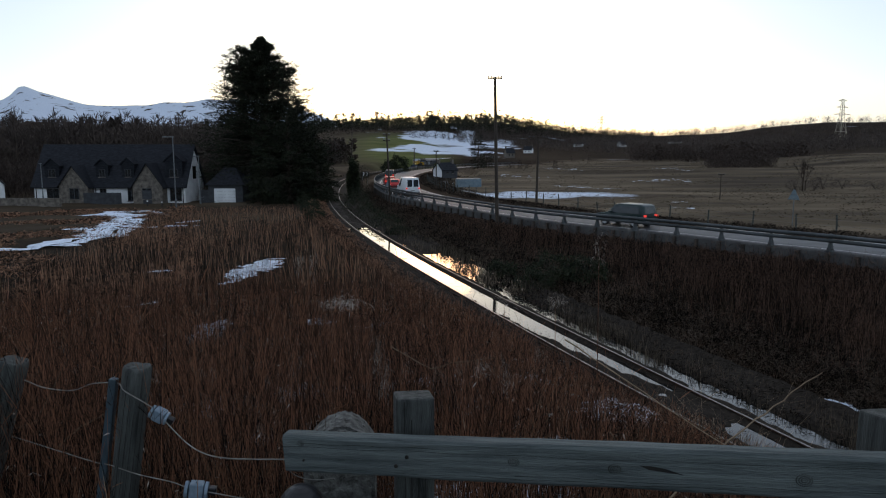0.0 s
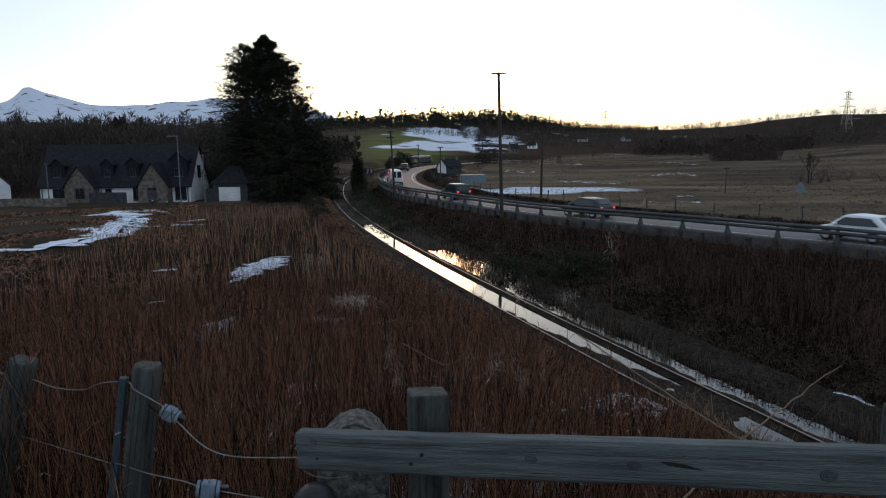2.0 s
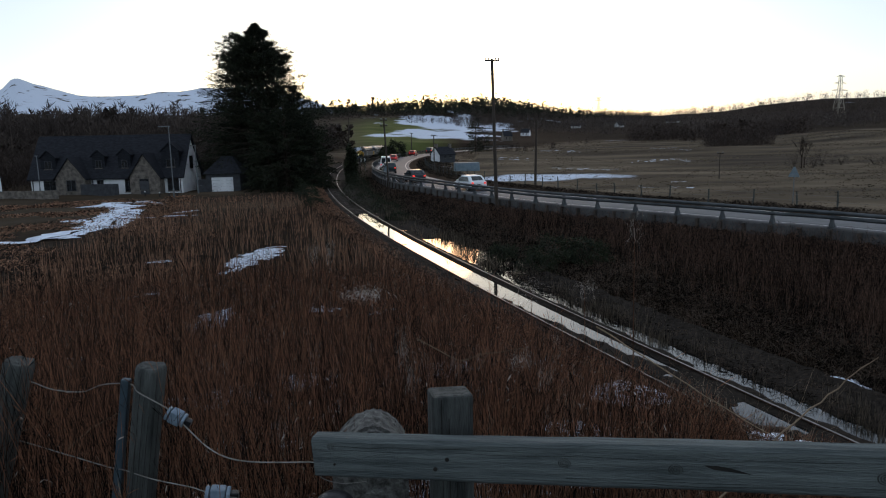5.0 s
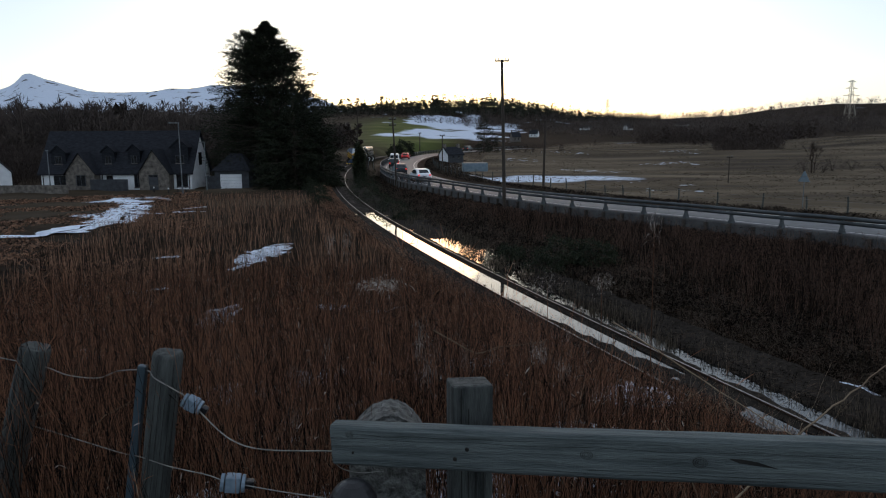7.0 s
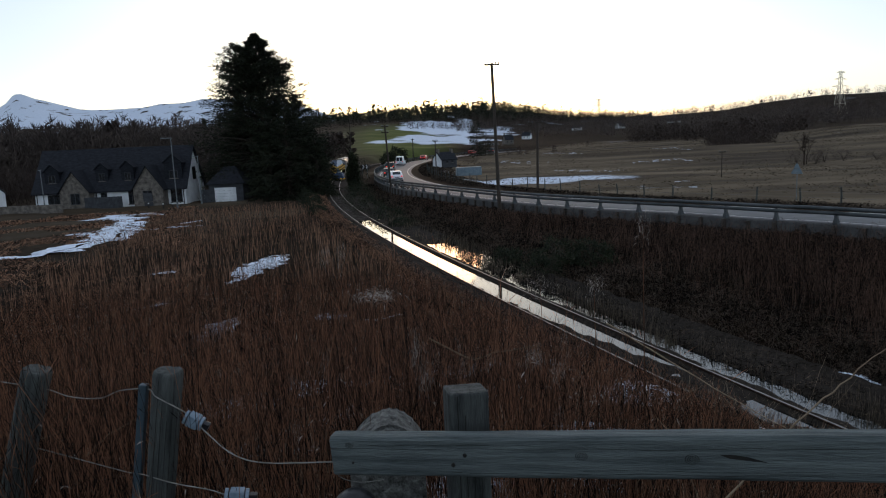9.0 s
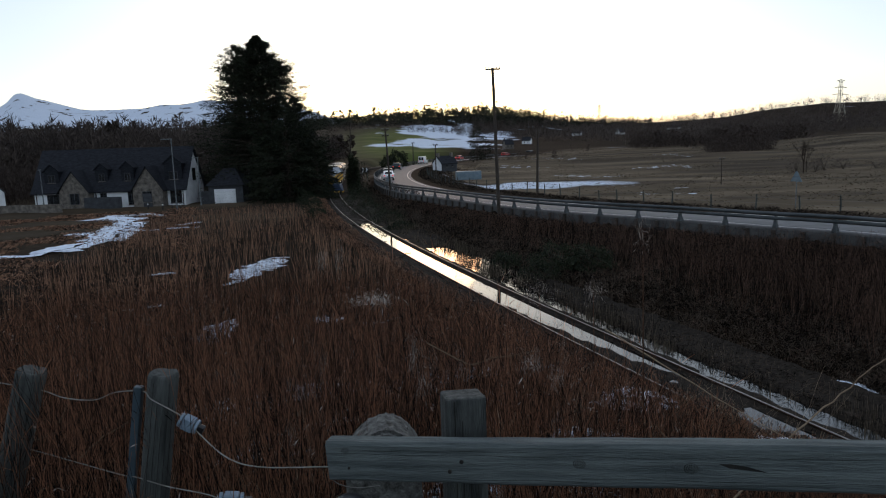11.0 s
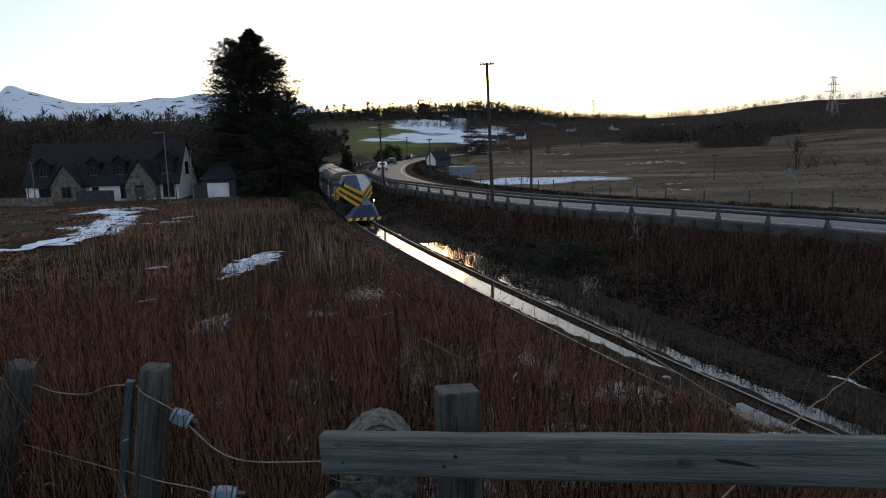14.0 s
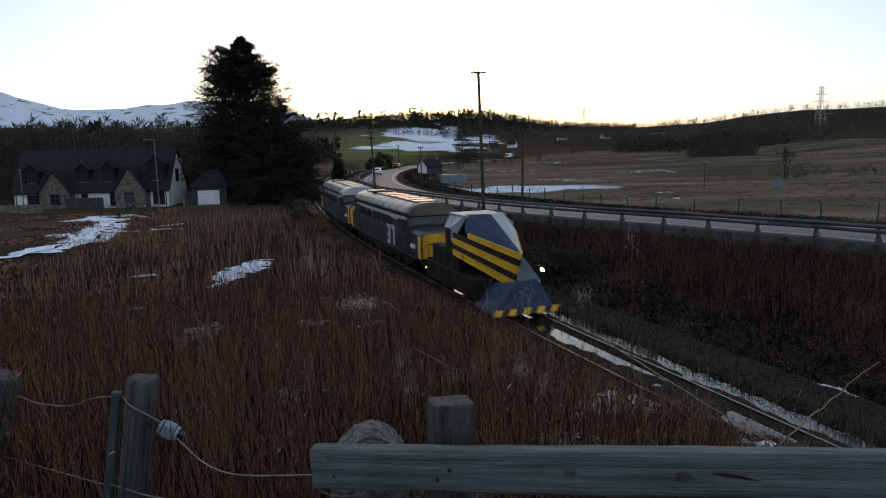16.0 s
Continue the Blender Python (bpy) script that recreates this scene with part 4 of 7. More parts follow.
def far_woods(name, x, y, h, label, conifers=0.3, per=16, base=0.0, material="bare_twig", wide=0.32, twig=0.07, lift=0.72, reach=1.0):
    """Many far trees as one mass of clumps and stems."""
    n = len(x)
    h = h * lift
    z = ground_height(x, y) + base
    con = np.random.uniform(0, 1, n) < conifers
    m = n * per
    i = np.repeat(np.arange(n), per)
    f = np.random.uniform(0.05, 1, m)
    prof = np.where(con[i], 1.05 - f, np.sin(np.clip(f * 1.05, 0, 1) * math.pi) ** 0.6)
    a = np.random.uniform(0, math.tau, m)
    rr = h[i] * wide * np.where(con[i], 0.7, 1.1) * prof * np.random.uniform(0.2, 1, m)
    c = np.stack([x[i] + np.cos(a) * rr, y[i] + np.sin(a) * rr, z[i] + h[i] * f], -1)
    dirs = np.stack([np.cos(a) * 0.6, np.sin(a) * 0.6, np.where(con[i], 0.1, 1.1)], -1) + np.random.normal(0, 0.4, (m, 3))
    s1 = sprigs(c, dirs, h[i] * np.random.uniform(0.12, 0.3, m) * reach, h[i] * np.where(con[i], 0.14, twig) * np.random.uniform(0.5, 1.3, m), 0.05)
    v, fc, _ = stalks(x, y, z, h * 0.97, h * 0.012, 0.05, 1)
    tagged(joined(name, [s1, (v, fc)], M[material]), label, "woodland", kind="stuff")


def place_woods():
    x, y = scatter(850, 150, 230, -0.80, -0.30, 1.0)
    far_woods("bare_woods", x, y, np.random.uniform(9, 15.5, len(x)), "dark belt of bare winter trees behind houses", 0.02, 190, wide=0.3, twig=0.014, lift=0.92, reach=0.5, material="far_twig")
    x, y = scatter(420, 118, 150, -0.80, -0.28, 1.0)
    far_woods("bare_shrubs", x, y, np.random.uniform(4, 8.5, len(x)), "dark bare shrubs and small trees behind houses", 0.0, 150, wide=0.42, twig=0.018, reach=0.55)
    x, y = scatter(2600, 800, 1050, -0.19, 0.30, 1.0)
    far_woods("ridge_conifers", x, y, np.where(np.random.uniform(0, 1, len(x)) < 0.06, 25.0, np.random.uniform(7, 17, len(x))) * np.interp(x / y, [0.1, 0.17, 0.3], [1, 0.7, 0.35]), "dark conifer plantation along a low ridge", 0.9, 16, material="needle", wide=0.24)
    x, y = scatter(3600, 345, 1000, 0.02, 0.78, 0.9)
    k = np.hypot(x, y) > np.interp(x / y, [0.02, 0.12, 0.2, 0.3, 0.45, 0.6], [620, 520, 400, 345, 345, 440]) + 20 * lump(x, y, 30)
    x, y = x[k], y[k]
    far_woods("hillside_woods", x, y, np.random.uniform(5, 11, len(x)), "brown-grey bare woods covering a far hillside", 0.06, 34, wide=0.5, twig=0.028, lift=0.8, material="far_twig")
    x, y = scatter(1100, 640, 830, -0.2, 0.16, 1.0)
    k = lump(x, y, 60) > 0.05
    far_woods("field_edge_trees", x[k], y[k], np.random.uniform(5, 10, k.sum()), "dark hedges and small woods between pastures", 0.3, 16, wide=0.5)
    x, y = scatter(200, 250, 300, -0.5, -0.13, 1.0)
    far_woods("valley_trees", x, y, np.random.uniform(7, 13, len(x)), "dark bare trees along the valley floor", 0.3, 70, wide=0.4, twig=0.035)
    x, y = scatter(220, 285, 350, 0.27, 0.52, 1.0)
    k = lump(x, y, 25) > -0.45
    far_woods("farm_trees", x[k], y[k], np.random.uniform(4, 9.5, k.sum()), "dark bare trees round a farmhouse", 0.16, 90, wide=0.5, twig=0.022)
    x, y = scatter(150, 215, 300, 0.03, 0.28, 1.0)
    k = lump(x, y, 18) > 0.25
    far_woods("hedge_trees", x[k], y[k], np.random.uniform(1.5, 4, k.sum()), "low dark hedge trees at a field edge", 0.2, 70, wide=0.5, twig=0.035)

    x, y = scatter(150, 212, 262, 0.375, 0.47, 1.0)
    far_woods("thicket", x, y, np.random.uniform(3.5, 7, len(x)), "dark dense thicket at the edge of a field", 0.05, 60, wide=0.5, twig=0.03)


place_woods()


# ---- near fence ----
def fence():
    t = thing("timber_fence", pose(0, 0, 0), "weathered grey timber post and rail fence", "fence")
    # the rail runs slightly away from the eye and dips to its far end
    r0, r1 = Vector((-0.407, 1.720, 4.731)), Vector((1.048, 1.330, 4.843))
    along = (r1 - r0).normalized()
    m = Matrix.Translation(r0) @ along.to_track_quat("X", "Z").to_matrix().to_4x4()
    bm = bmesh.new()
    segs = 60
    h, w, L = 0.098, 0.046, (r1 - r0).length
    rings = []
    for i in range(segs + 1):
        x = L * i / segs
        e = 0.0009 * math.sin(x * 9) + 0.0007 * math.sin(x * 23 + 1)
        e2 = 0.0009 * math.sin(x * 7 + 2) + 0.0006 * math.sin(x * 31)
        prof = [(-w / 2, -h / 2 + 0.006 + e), (-w / 2 + 0.005, -h / 2 + e), (w / 2 - 0.005, -h / 2 + e), (w / 2, -h / 2 + 0.006 + e), (w / 2, h / 2 - 0.006 + e2), (w / 2 - 0.006, h / 2 + e2), (-w / 2 + 0.007, h / 2 + e2), (-w / 2, h / 2 - 0.008 + e2)]
        rings.append([bm.verts.new((x, a, b)) for a, b in prof])
    for a, b in zip(rings, rings[1:]):
        for k in range(8):
            bm.faces.new((a[k], b[k], b[(k + 1) % 8], a[(k + 1) % 8]))
    bm.faces.new(rings[0])
    bm.faces.new(rings[-1][::-1])
    bmesh.ops.recalc_face_normals(bm, faces=bm.faces)
    rail = part("rail", bm, M["rail_wood"], t)
    rail.matrix_basis = m
    # knots, bolt holes and a split in the grain
    for x, z, rx, rz in ((0.335, 0.006, 0.0055, 0.006), (0.305, -0.018, 0.0055, 0.006), (0.055, -0.014, 0.0035, 0.0035)):
        bm = bmesh.new()
        bmesh.ops.create_cone(bm, cap_ends=True, segments=14, radius1=rx, radius2=rx * 0.8, depth=0.004, matrix=pose(x, -w / 2 - 0.001, z, 90))
        part("bolt_hole", bm, M["dark_crack"], rail)
    for x, z, s in ((0.60, 0.006, 0.011), (0.83, 0.0, 0.012), (1.22, -0.006, 0.014), (0.05, 0.03, 0.008)):
        bm = bmesh.new()
        for k in range(3):
            ring = [bm.verts.new((x + math.cos(a) * s * (1 - 0.3 * k) * 1.25, -w / 2 - 0.0012 - 0.0008 * (k % 2), z + math.sin(a) * s * (1 - 0.3 * k))) for a in np.linspace(0, math.tau, 15)[:-1]]
            inner = [bm.verts.new((x + math.cos(a) * s * (0.86 - 0.3 * k) * 1.25, -w / 2 - 0.0022, z + math.sin(a) * s * (0.86 - 0.3 * k))) for a in np.linspace(0, math.tau, 15)[:-1]]
            for i in range(14):
                bm.faces.new((ring[i], ring[(i + 1) % 14], inner[(i + 1) % 14], inner[i]))
        part("knot", bm, M["post_wood"], rail)
    bm = bmesh.new()
    v = [bm.verts.new(c) for c in ((0.885, -w / 2 - 0.0015, 0.011), (0.905, -w / 2 - 0.0015, 0.002), (0.98, -w / 2 - 0.0015, -0.007), (0.94, -w / 2 - 0.0015, 0.006), (0.91, -w / 2 - 0.0015, 0.011))]
    bm.faces.new(v)
    part("split", bm, M["dark_crack"], rail)
    for x0, x1, z in ((0.0, 0.9, 0.021), (0.05, 0.5, 0.030), (0.6, 1.7, -0.028), (0.3, 1.1, -0.036), (0.9, 2.2, 0.024)):
        bm = bmesh.new()
        pts = [(x0 + (x1 - x0) * k / 12, -w / 2 - 0.0008, z + 0.0018 * math.sin(k * 1.7 + x0 * 9)) for k in range(13)]
        for a, b in zip(pts, pts[1:]):
            q = [bm.verts.new((a[0], a[1], a[2] - 0.0004)), bm.verts.new((b[0], b[1], b[2] - 0.0004)), bm.verts.new((b[0], b[1], b[2] + 0.0004)), bm.verts.new((a[0], a[1], a[2] + 0.0004))]
            bm.faces.new(q)
        part("crack", bm, M["dark_crack"], rail)
    # square posts behind the rail
    for (x, y, top), base_z in (((-0.081, 1.775, 4.863), 3.6), ((1.033, 1.520, 4.909), 3.6)):
        bm = bmesh.new()
        box(bm, -0.05, 0.05, -0.05, 0.05, 0, top - base_z, 0.006)
        for vv in bm.verts:
            if vv.co.z > 0.5:
                vv.co.z += 0.006 * math.sin(vv.co.x * 60 + vv.co.y * 40)
        p = part("post", bm, M["post_wood"], t)
        p.matrix_basis = pose(x, y, base_z, 0, 0, 9)
        bm = bmesh.new()
        for k in range(4):
            box(bm, -0.03 + 0.018 * k, -0.028 + 0.018 * k, -0.0515, -0.0495, 0.35 + 0.1 * k, top - base_z - 0.05 * k)
        part("crack", bm, M["dark_crack"], p)
    # round-headed concrete post
    bm = bmesh.new()
    outline = [(-0.1, 0)] + [(-0.1 + 0.2 * k / 10, 1.16 + 0.08 * math.sin(math.pi * (k / 10) ** 1.15) ** 0.8) for k in range(11)] + [(0.1, 0)]
    prism(bm, outline, -0.07, 0.07)
    bmesh.ops.bevel(bm, geom=list(bm.edges), offset=0.012, segments=2, affect="EDGES")
    bmesh.ops.recalc_face_normals(bm, faces=bm.faces)
    c = tagged(part("concrete_post", bm, M["concrete"]), "old rough concrete fence post with a rounded head", "fence post")
    cx, cy, cz = (-0.297, 1.900, 4.749)
    c.matrix_world = pose(cx, cy, cz - 1.24, 0, 0, 4)
    bm = bmesh.new()
    bmesh.ops.create_uvsphere(bm, u_segments=20, v_segments=12, radius=0.055)
    for vv in bm.verts:
        if vv.co.z < 0:
            vv.co.z *= 3.0
    cap = tagged(part("post_cap", bm, M["black_rubber"]), "shiny black rounded cap on a short post", "post cap")
    px, py, pz = (-0.346, 1.580, 4.705)
    cap.matrix_world = pose(px, py, pz - 0.055)
    bm = bmesh.new()
    tube(bm, [(0, 0, -0.85), (0, 0, -0.12)], 0.035, 12)
    part("stem", bm, M["black_rubber"], cap)


def round_post(x, y, top, r, tilt_x, tilt_y, label):
    base_z = 3.45
    bm = bmesh.new()
    h = top - base_z
    n = 12
    rings = []
    for z in (0, h * 0.3, h * 0.6, h * 0.9, h - 0.012, h):
        rr = r * (1 - 0.02 * z) * (0.9 if z == h else 1.0)
        rings.append([bm.verts.new(((rr + 0.004 * math.sin(k * 2.3 + z * 3)) * math.cos(k * math.tau / n), (rr + 0.004 * math.cos(k * 3.1)) * math.sin(k * math.tau / n), z + (0.002 * math.sin(k * 1.3) if z >= h - 0.02 else 0))) for k in range(n)])
    for a, b in zip(rings, rings[1:]):
        for k in range(n):
            bm.faces.new((a[k], a[(k + 1) % n], b[(k + 1) % n], b[k]))
    bm.faces.new(rings[-1])
    for f in bm.faces:
        f.smooth = len(f.verts) == 4
    p = tagged(part("fence_post", bm, M["post_wood"]), label, "fence post", "wire fence posts")
    p.matrix_world = Matrix.Translation((x, y, top)) @ pose(0, 0, 0, tilt_x, tilt_y, 0) @ Matrix.Translation((0, 0, -h))
    bm = bmesh.new()
    for k in range(5):
        a = -1.9 + 0.35 * k
        tube(bm, [(r * 1.005 * math.cos(a), r * 1.005 * math.sin(a), h * 0.2 + 0.08 * k), (r * 1.0 * math.cos(a + 0.03), r * math.sin(a + 0.03), h - 0.02 - 0.06 * (k % 3))], 0.0007, 4)
    part("crack", bm, M["dark_crack"], p)
    return p


fence()
round_post(*(-0.934, 2.050, 4.855), 0.043, 0, 9.5, "leaning round weathered timber post")
round_post(*(-1.468, 2.300, 4.797), 0.047, 0, 17.5, "leaning round weathered timber post in shade")


def strainer_bar():
    bm = bmesh.new()
    box(bm, -0.012, 0.012, -0.012, 0.012, 0, 1.3, 0.004)
    b = tagged(part("strainer_bar", bm, M["bar_blue"]), "bluish steel bar fixed beside a timber post", "steel bar")
    b.matrix_world = Matrix.Translation((-1.016, 2.060, 4.812)) @ pose(0, 0, 0, 0, 9.5, 0) @ Matrix.Translation((0, 0, -1.3))


strainer_bar()


def wire(points, r, label, name="fence_wire"):
    q = [Vector(p) for p in points]
    out = []
    for i in range(len(q) - 1):
        a, b, c, d = q[max(i - 1, 0)], q[i], q[i + 1], q[min(i + 2, len(q) - 1)]
        for k in range(8):
            s = k / 8
            out.append(0.5 * (2 * b + (c - a) * s + (2 * a - 5 * b + 4 * c - d) * s ** 2 + (3 * b - a - 3 * c + d) * s ** 3))
    out.append(q[-1])
    bm = bmesh.new()
    tube(bm, out, r, 6)
    return tagged(part(name, bm, M["wire"]), label, "wire", "fence wires")


def insulator(x, y, z, rx, ry, rz, s=0.78):
    t = thing("wire_insulator", pose(x, y, z, rx, ry, rz), "pale blue plastic insulator on a fence wire", "insulator", "insulators")
    bm = bmesh.new()
    box(bm, -0.022 * s, 0.022 * s, -0.02 * s, 0.02 * s, -0.024 * s, 0.024 * s, 0.005 * s)
    part("body", bm, M["insulator"], t)
    for q in (-1, 1):
        bm = bmesh.new()
        tube(bm, [(0.03 * s * q - 0.005 * s, 0, -0.0), (0.03 * s * q + 0.005 * s, 0, 0.0)], 0.026 * s, 12)
        part("rim", bm, M["insulator"], t)
    bm = bmesh.new()
    box(bm, 0.034 * s, 0.06 * s, -0.012 * s, 0.012 * s, -0.012 * s, 0.012 * s, 0.003 * s)
    part("clip", bm, M["black_rubber"], t)


insulator(*(-0.857, 2.000, 4.718), 10, 28, 0)
insulator(*(-0.738, 1.950, 4.504), 0, 8, 10, 0.95)

wire([(-1.622, 2.340, 4.746), (-1.452, 2.300, 4.728), (-1.347, 2.250, 4.716), (-1.225, 2.200, 4.724), (-1.132, 2.150, 4.764), (-1.006, 2.060, 4.796), (-0.959, 2.000, 4.794), (-0.900, 1.990, 4.763), (-0.874, 1.990, 4.745), (-0.857, 2.000, 4.718), (-0.820, 1.980, 4.691), (-0.756, 1.950, 4.647), (-0.697, 1.930, 4.625), (-0.625, 1.900, 4.626), (-0.535, 1.870, 4.637), (-0.442, 1.830, 4.655), (-0.376, 1.800, 4.664)], 0.0019, "thin pale fence wire sagging between posts")
wire([(-1.622, 2.340, 4.529), (-1.499, 2.300, 4.521), (-1.287, 2.200, 4.514), (-1.115, 2.100, 4.521), (-1.034, 2.030, 4.545), (-0.931, 1.990, 4.534), (-0.821, 1.970, 4.519), (-0.775, 1.960, 4.508), (-0.738, 1.950, 4.504), (-0.685, 1.940, 4.499), (-0.604, 1.920, 4.495), (-0.457, 1.860, 4.506)], 0.0017, "thin pale fence wire sagging between posts")
wire([(-0.426, 1.780, 4.656), (-0.406, 1.790, 4.628), (-0.362, 1.800, 4.610), (-0.300, 1.800, 4.614)], 0.0012, "loose thin wire hanging under the rail")


# ---- poles, lamps, signs ----
def utility_pole(base, top, label, arms=((0.25, 1.5),), r=0.13):
    base, top = Vector(base), Vector(top)
    base.z = float(ground_height(np.array([base.x]), np.array([base.y]))[0]) - 0.2
    t = thing("utility_pole", Matrix.Translation(base), label, "utility pole", "utility poles")
    d = top - base
    bm = bmesh.new()
    tube(bm, [(0, 0, 0), d * 0.5, d], [r * 1.25, r * 1.05, r * 0.85], 12)
    part("shaft", bm, M["pole_wood"], t)
    for down, w in arms:
        c = d - Vector((0, 0, down))
        bm = bmesh.new()
        box(bm, c.x - w / 2, c.x + w / 2, c.y - 0.16, c.y - 0.06, c.z - 0.06, c.z + 0.06, 0.01)
        part("crossarm", bm, M["pole_wood"], t)
        for k in (-0.45, -0.25, 0.25, 0.45):
            bm = bmesh.new()
            tube(bm, [(c.x + k * w, c.y - 0.11, c.z + 0.06), (c.x + k * w, c.y - 0.11, c.z + 0.14), (c.x + k * w, c.y - 0.11, c.z + 0.22)], [0.02, 0.05, 0.03], 8)
            part("insulator", bm, M["galv"], t)
    return t


utility_pole((4.572, 58.500, 0.595), (4.268, 58.500, 11.564), "tall creosoted timber pole with a short crossarm", ((0.12, 1.2),))
utility_pole((11.135, 83.000, -0.648), (11.256, 83.000, 7.149), "timber pole with a wide crossarm", ((0.06, 2.3),))
utility_pole((-6.558, 87.000, 0.961), (-6.976, 87.000, 7.710), "timber pole with crossarms beside the road bend", ((0.2, 0.9), (0.9, 0.9)), 0.11)
utility_pole((-8.484, 206.000, 0.228), (-8.448, 206.000, 6.484), "timber pole beyond the road bend", ((0.2, 1.0),))
utility_pole((-1.098, 113.000, 0.335), (-1.091, 113.000, 5.590), "slim timber pole at a field edge", ((0.1, 0.8),), 0.09)
utility_pole((39.8, 100.0, -1.0), (39.8, 100.0, 2.3), "short field post with a small crossbar", ((0.1, 0.9),), 0.06)
utility_pole((-23.483, 180.000, -3.455), (-23.156, 180.000, 14.473), "tall slim pole among trees", ((0.2, 1.0),), 0.12)


def street_lamp(base, top, reach, label):
    base, top = Vector(base), Vector(top)
    base.z = float(ground_height(np.array([base.x]), np.array([base.y]))[0]) - 0.1
    t = thing("street_lamp", Matrix.Translation(base), label, "street lamp", "street lamps")
    h = top.z - base.z
    bm = bmesh.new()
    tube(bm, [(0, 0, 0), (0, 0, 1.2), (0, 0, 1.21), (0, 0, h)], [0.11, 0.11, 0.075, 0.06], 10)
    part("column", bm, M["galv"], t)
    bm = bmesh.new()
    box(bm, min(0.1, reach), max(0.1, reach), -0.16, 0.16, h - 0.02, h + 0.10, 0.03)
    part("lantern", bm, M["galv"], t)


street_lamp((-33.804, 88.000, -0.303), (-33.400, 88.000, 7.248), -1.25, "grey steel street lamp with a flat lantern")
street_lamp((-32.441, 93.000, 0.121), (-32.436, 93.000, 4.832), -0.75, "shorter grey steel street lamp by houses")
street_lamp((-54.019, 94.000, -0.318), (-53.761, 94.000, 3.848), -0.2, "slim grey lamp column by houses")


def chevron_sign():
    t = thing("chevron_sign", pose(-14.2, 127, 1.05, 0, 0, -12), "black board with two white chevrons at the road bend", "road sign")
    bm = bmesh.new()
    box(bm, -0.75, 0.75, -0.02, 0.02, 0, 0.8, 0.01)
    part("board", bm, M["black_rubber"], t)
    for x in (-0.45, 0.2):
        bm = bmesh.new()
        prism(bm, [(x, 0.06), (x + 0.22, 0.06), (x + 0.46, 0.4), (x + 0.22, 0.74), (x, 0.74), (x + 0.24, 0.4)], -0.034, -0.025)
        part("chevron", bm, M["sign_white"], t)
    for x in (-0.5, 0.5):
        bm = bmesh.new()
        tube(bm, [(x, 0.06, -1.6), (x, 0.06, 0.7)], 0.04, 8)
        part("post", bm, M["galv"], t)


M["sign_white"] = mat("sign_white", (0.6, 0.6, 0.6), (0.8, 0.8, 0.8), 3, 0.5, 0.0)
M["sign_back"] = mat("blue_grey_sign_back", (0.10, 0.14, 0.17), (0.18, 0.23, 0.26), 2, 0.5, 0.0)
chevron_sign()


def triangle_sign(at, size, foot, label, turn=0):
    t = thing("warning_sign", pose(*at, 0, 0, turn), label, "road sign", "triangular signs")
    bm = bmesh.new()
    prism(bm, [(-size / 2, -size * 0.29), (size / 2, -size * 0.29), (size * 0.06, size * 0.54), (-size * 0.06, size * 0.54)], -0.01, 0.01)
    part("plate", bm, M["sign_back"], t)
    for z in (-0.15, 0.12):
        bm = bmesh.new()
        box(bm, -size * 0.3 * (1 - z), size * 0.3 * (1 - z), -0.03, -0.012, z - 0.02, z + 0.02)
        part("stiffener", bm, M["galv"], t)
    bm = bmesh.new()
    tube(bm, [(0, 0.045, -foot), (0, 0.045, size * 0.3)], 0.035, 8)
    part("post", bm, M["galv"], t)


triangle_sign((27.225, 54.000, 2.070), 0.95, 3.0, "back of a triangular road sign on a steel post", -58)
triangle_sign((-6.914, 88.000, 1.406), 0.85, 0.9, "low triangular roadworks sign on the verge", -20)


def field_fence():
    t = thing("field_fence", pose(0, 0, 0), "old timber field fence posts along the road verge", "fence")
    bm = bmesh.new()
    tube(bm, [(0, 0, -0.2), (0.02, 0, 0.7), (0, 0.02, 1.25)], [0.06, 0.06, 0.05], 6)
    one = part("post", bm, M["post_wood"], t)
    s, k = 30.0, 0
    while s < 170:
        x, y = BARRIER.at(s, 9.6)
        z = float(ground_height(np.array([x]), np.array([y]))[0])
        ob = one if k == 0 else new("post", one.data)
        ob.parent = t
        ob.matrix_basis = pose(float(x), float(y), z, random.uniform(-5, 5), random.uniform(-5, 5), 0) @ Matrix.Diagonal((1, 1, random.uniform(0.8, 1.15), 1))
        s += random.uniform(2.6, 3.6)
        k += 1
    for zz in (0.55, 0.95):
        w = sweep("wire", BARRIER, 30, 165, 2.0, [(9.6, 0), (9.6, 0.012)], M["wire"], t, zwave=lambda a, b, c, d: ground_height(a, b) + zz)


field_fence()


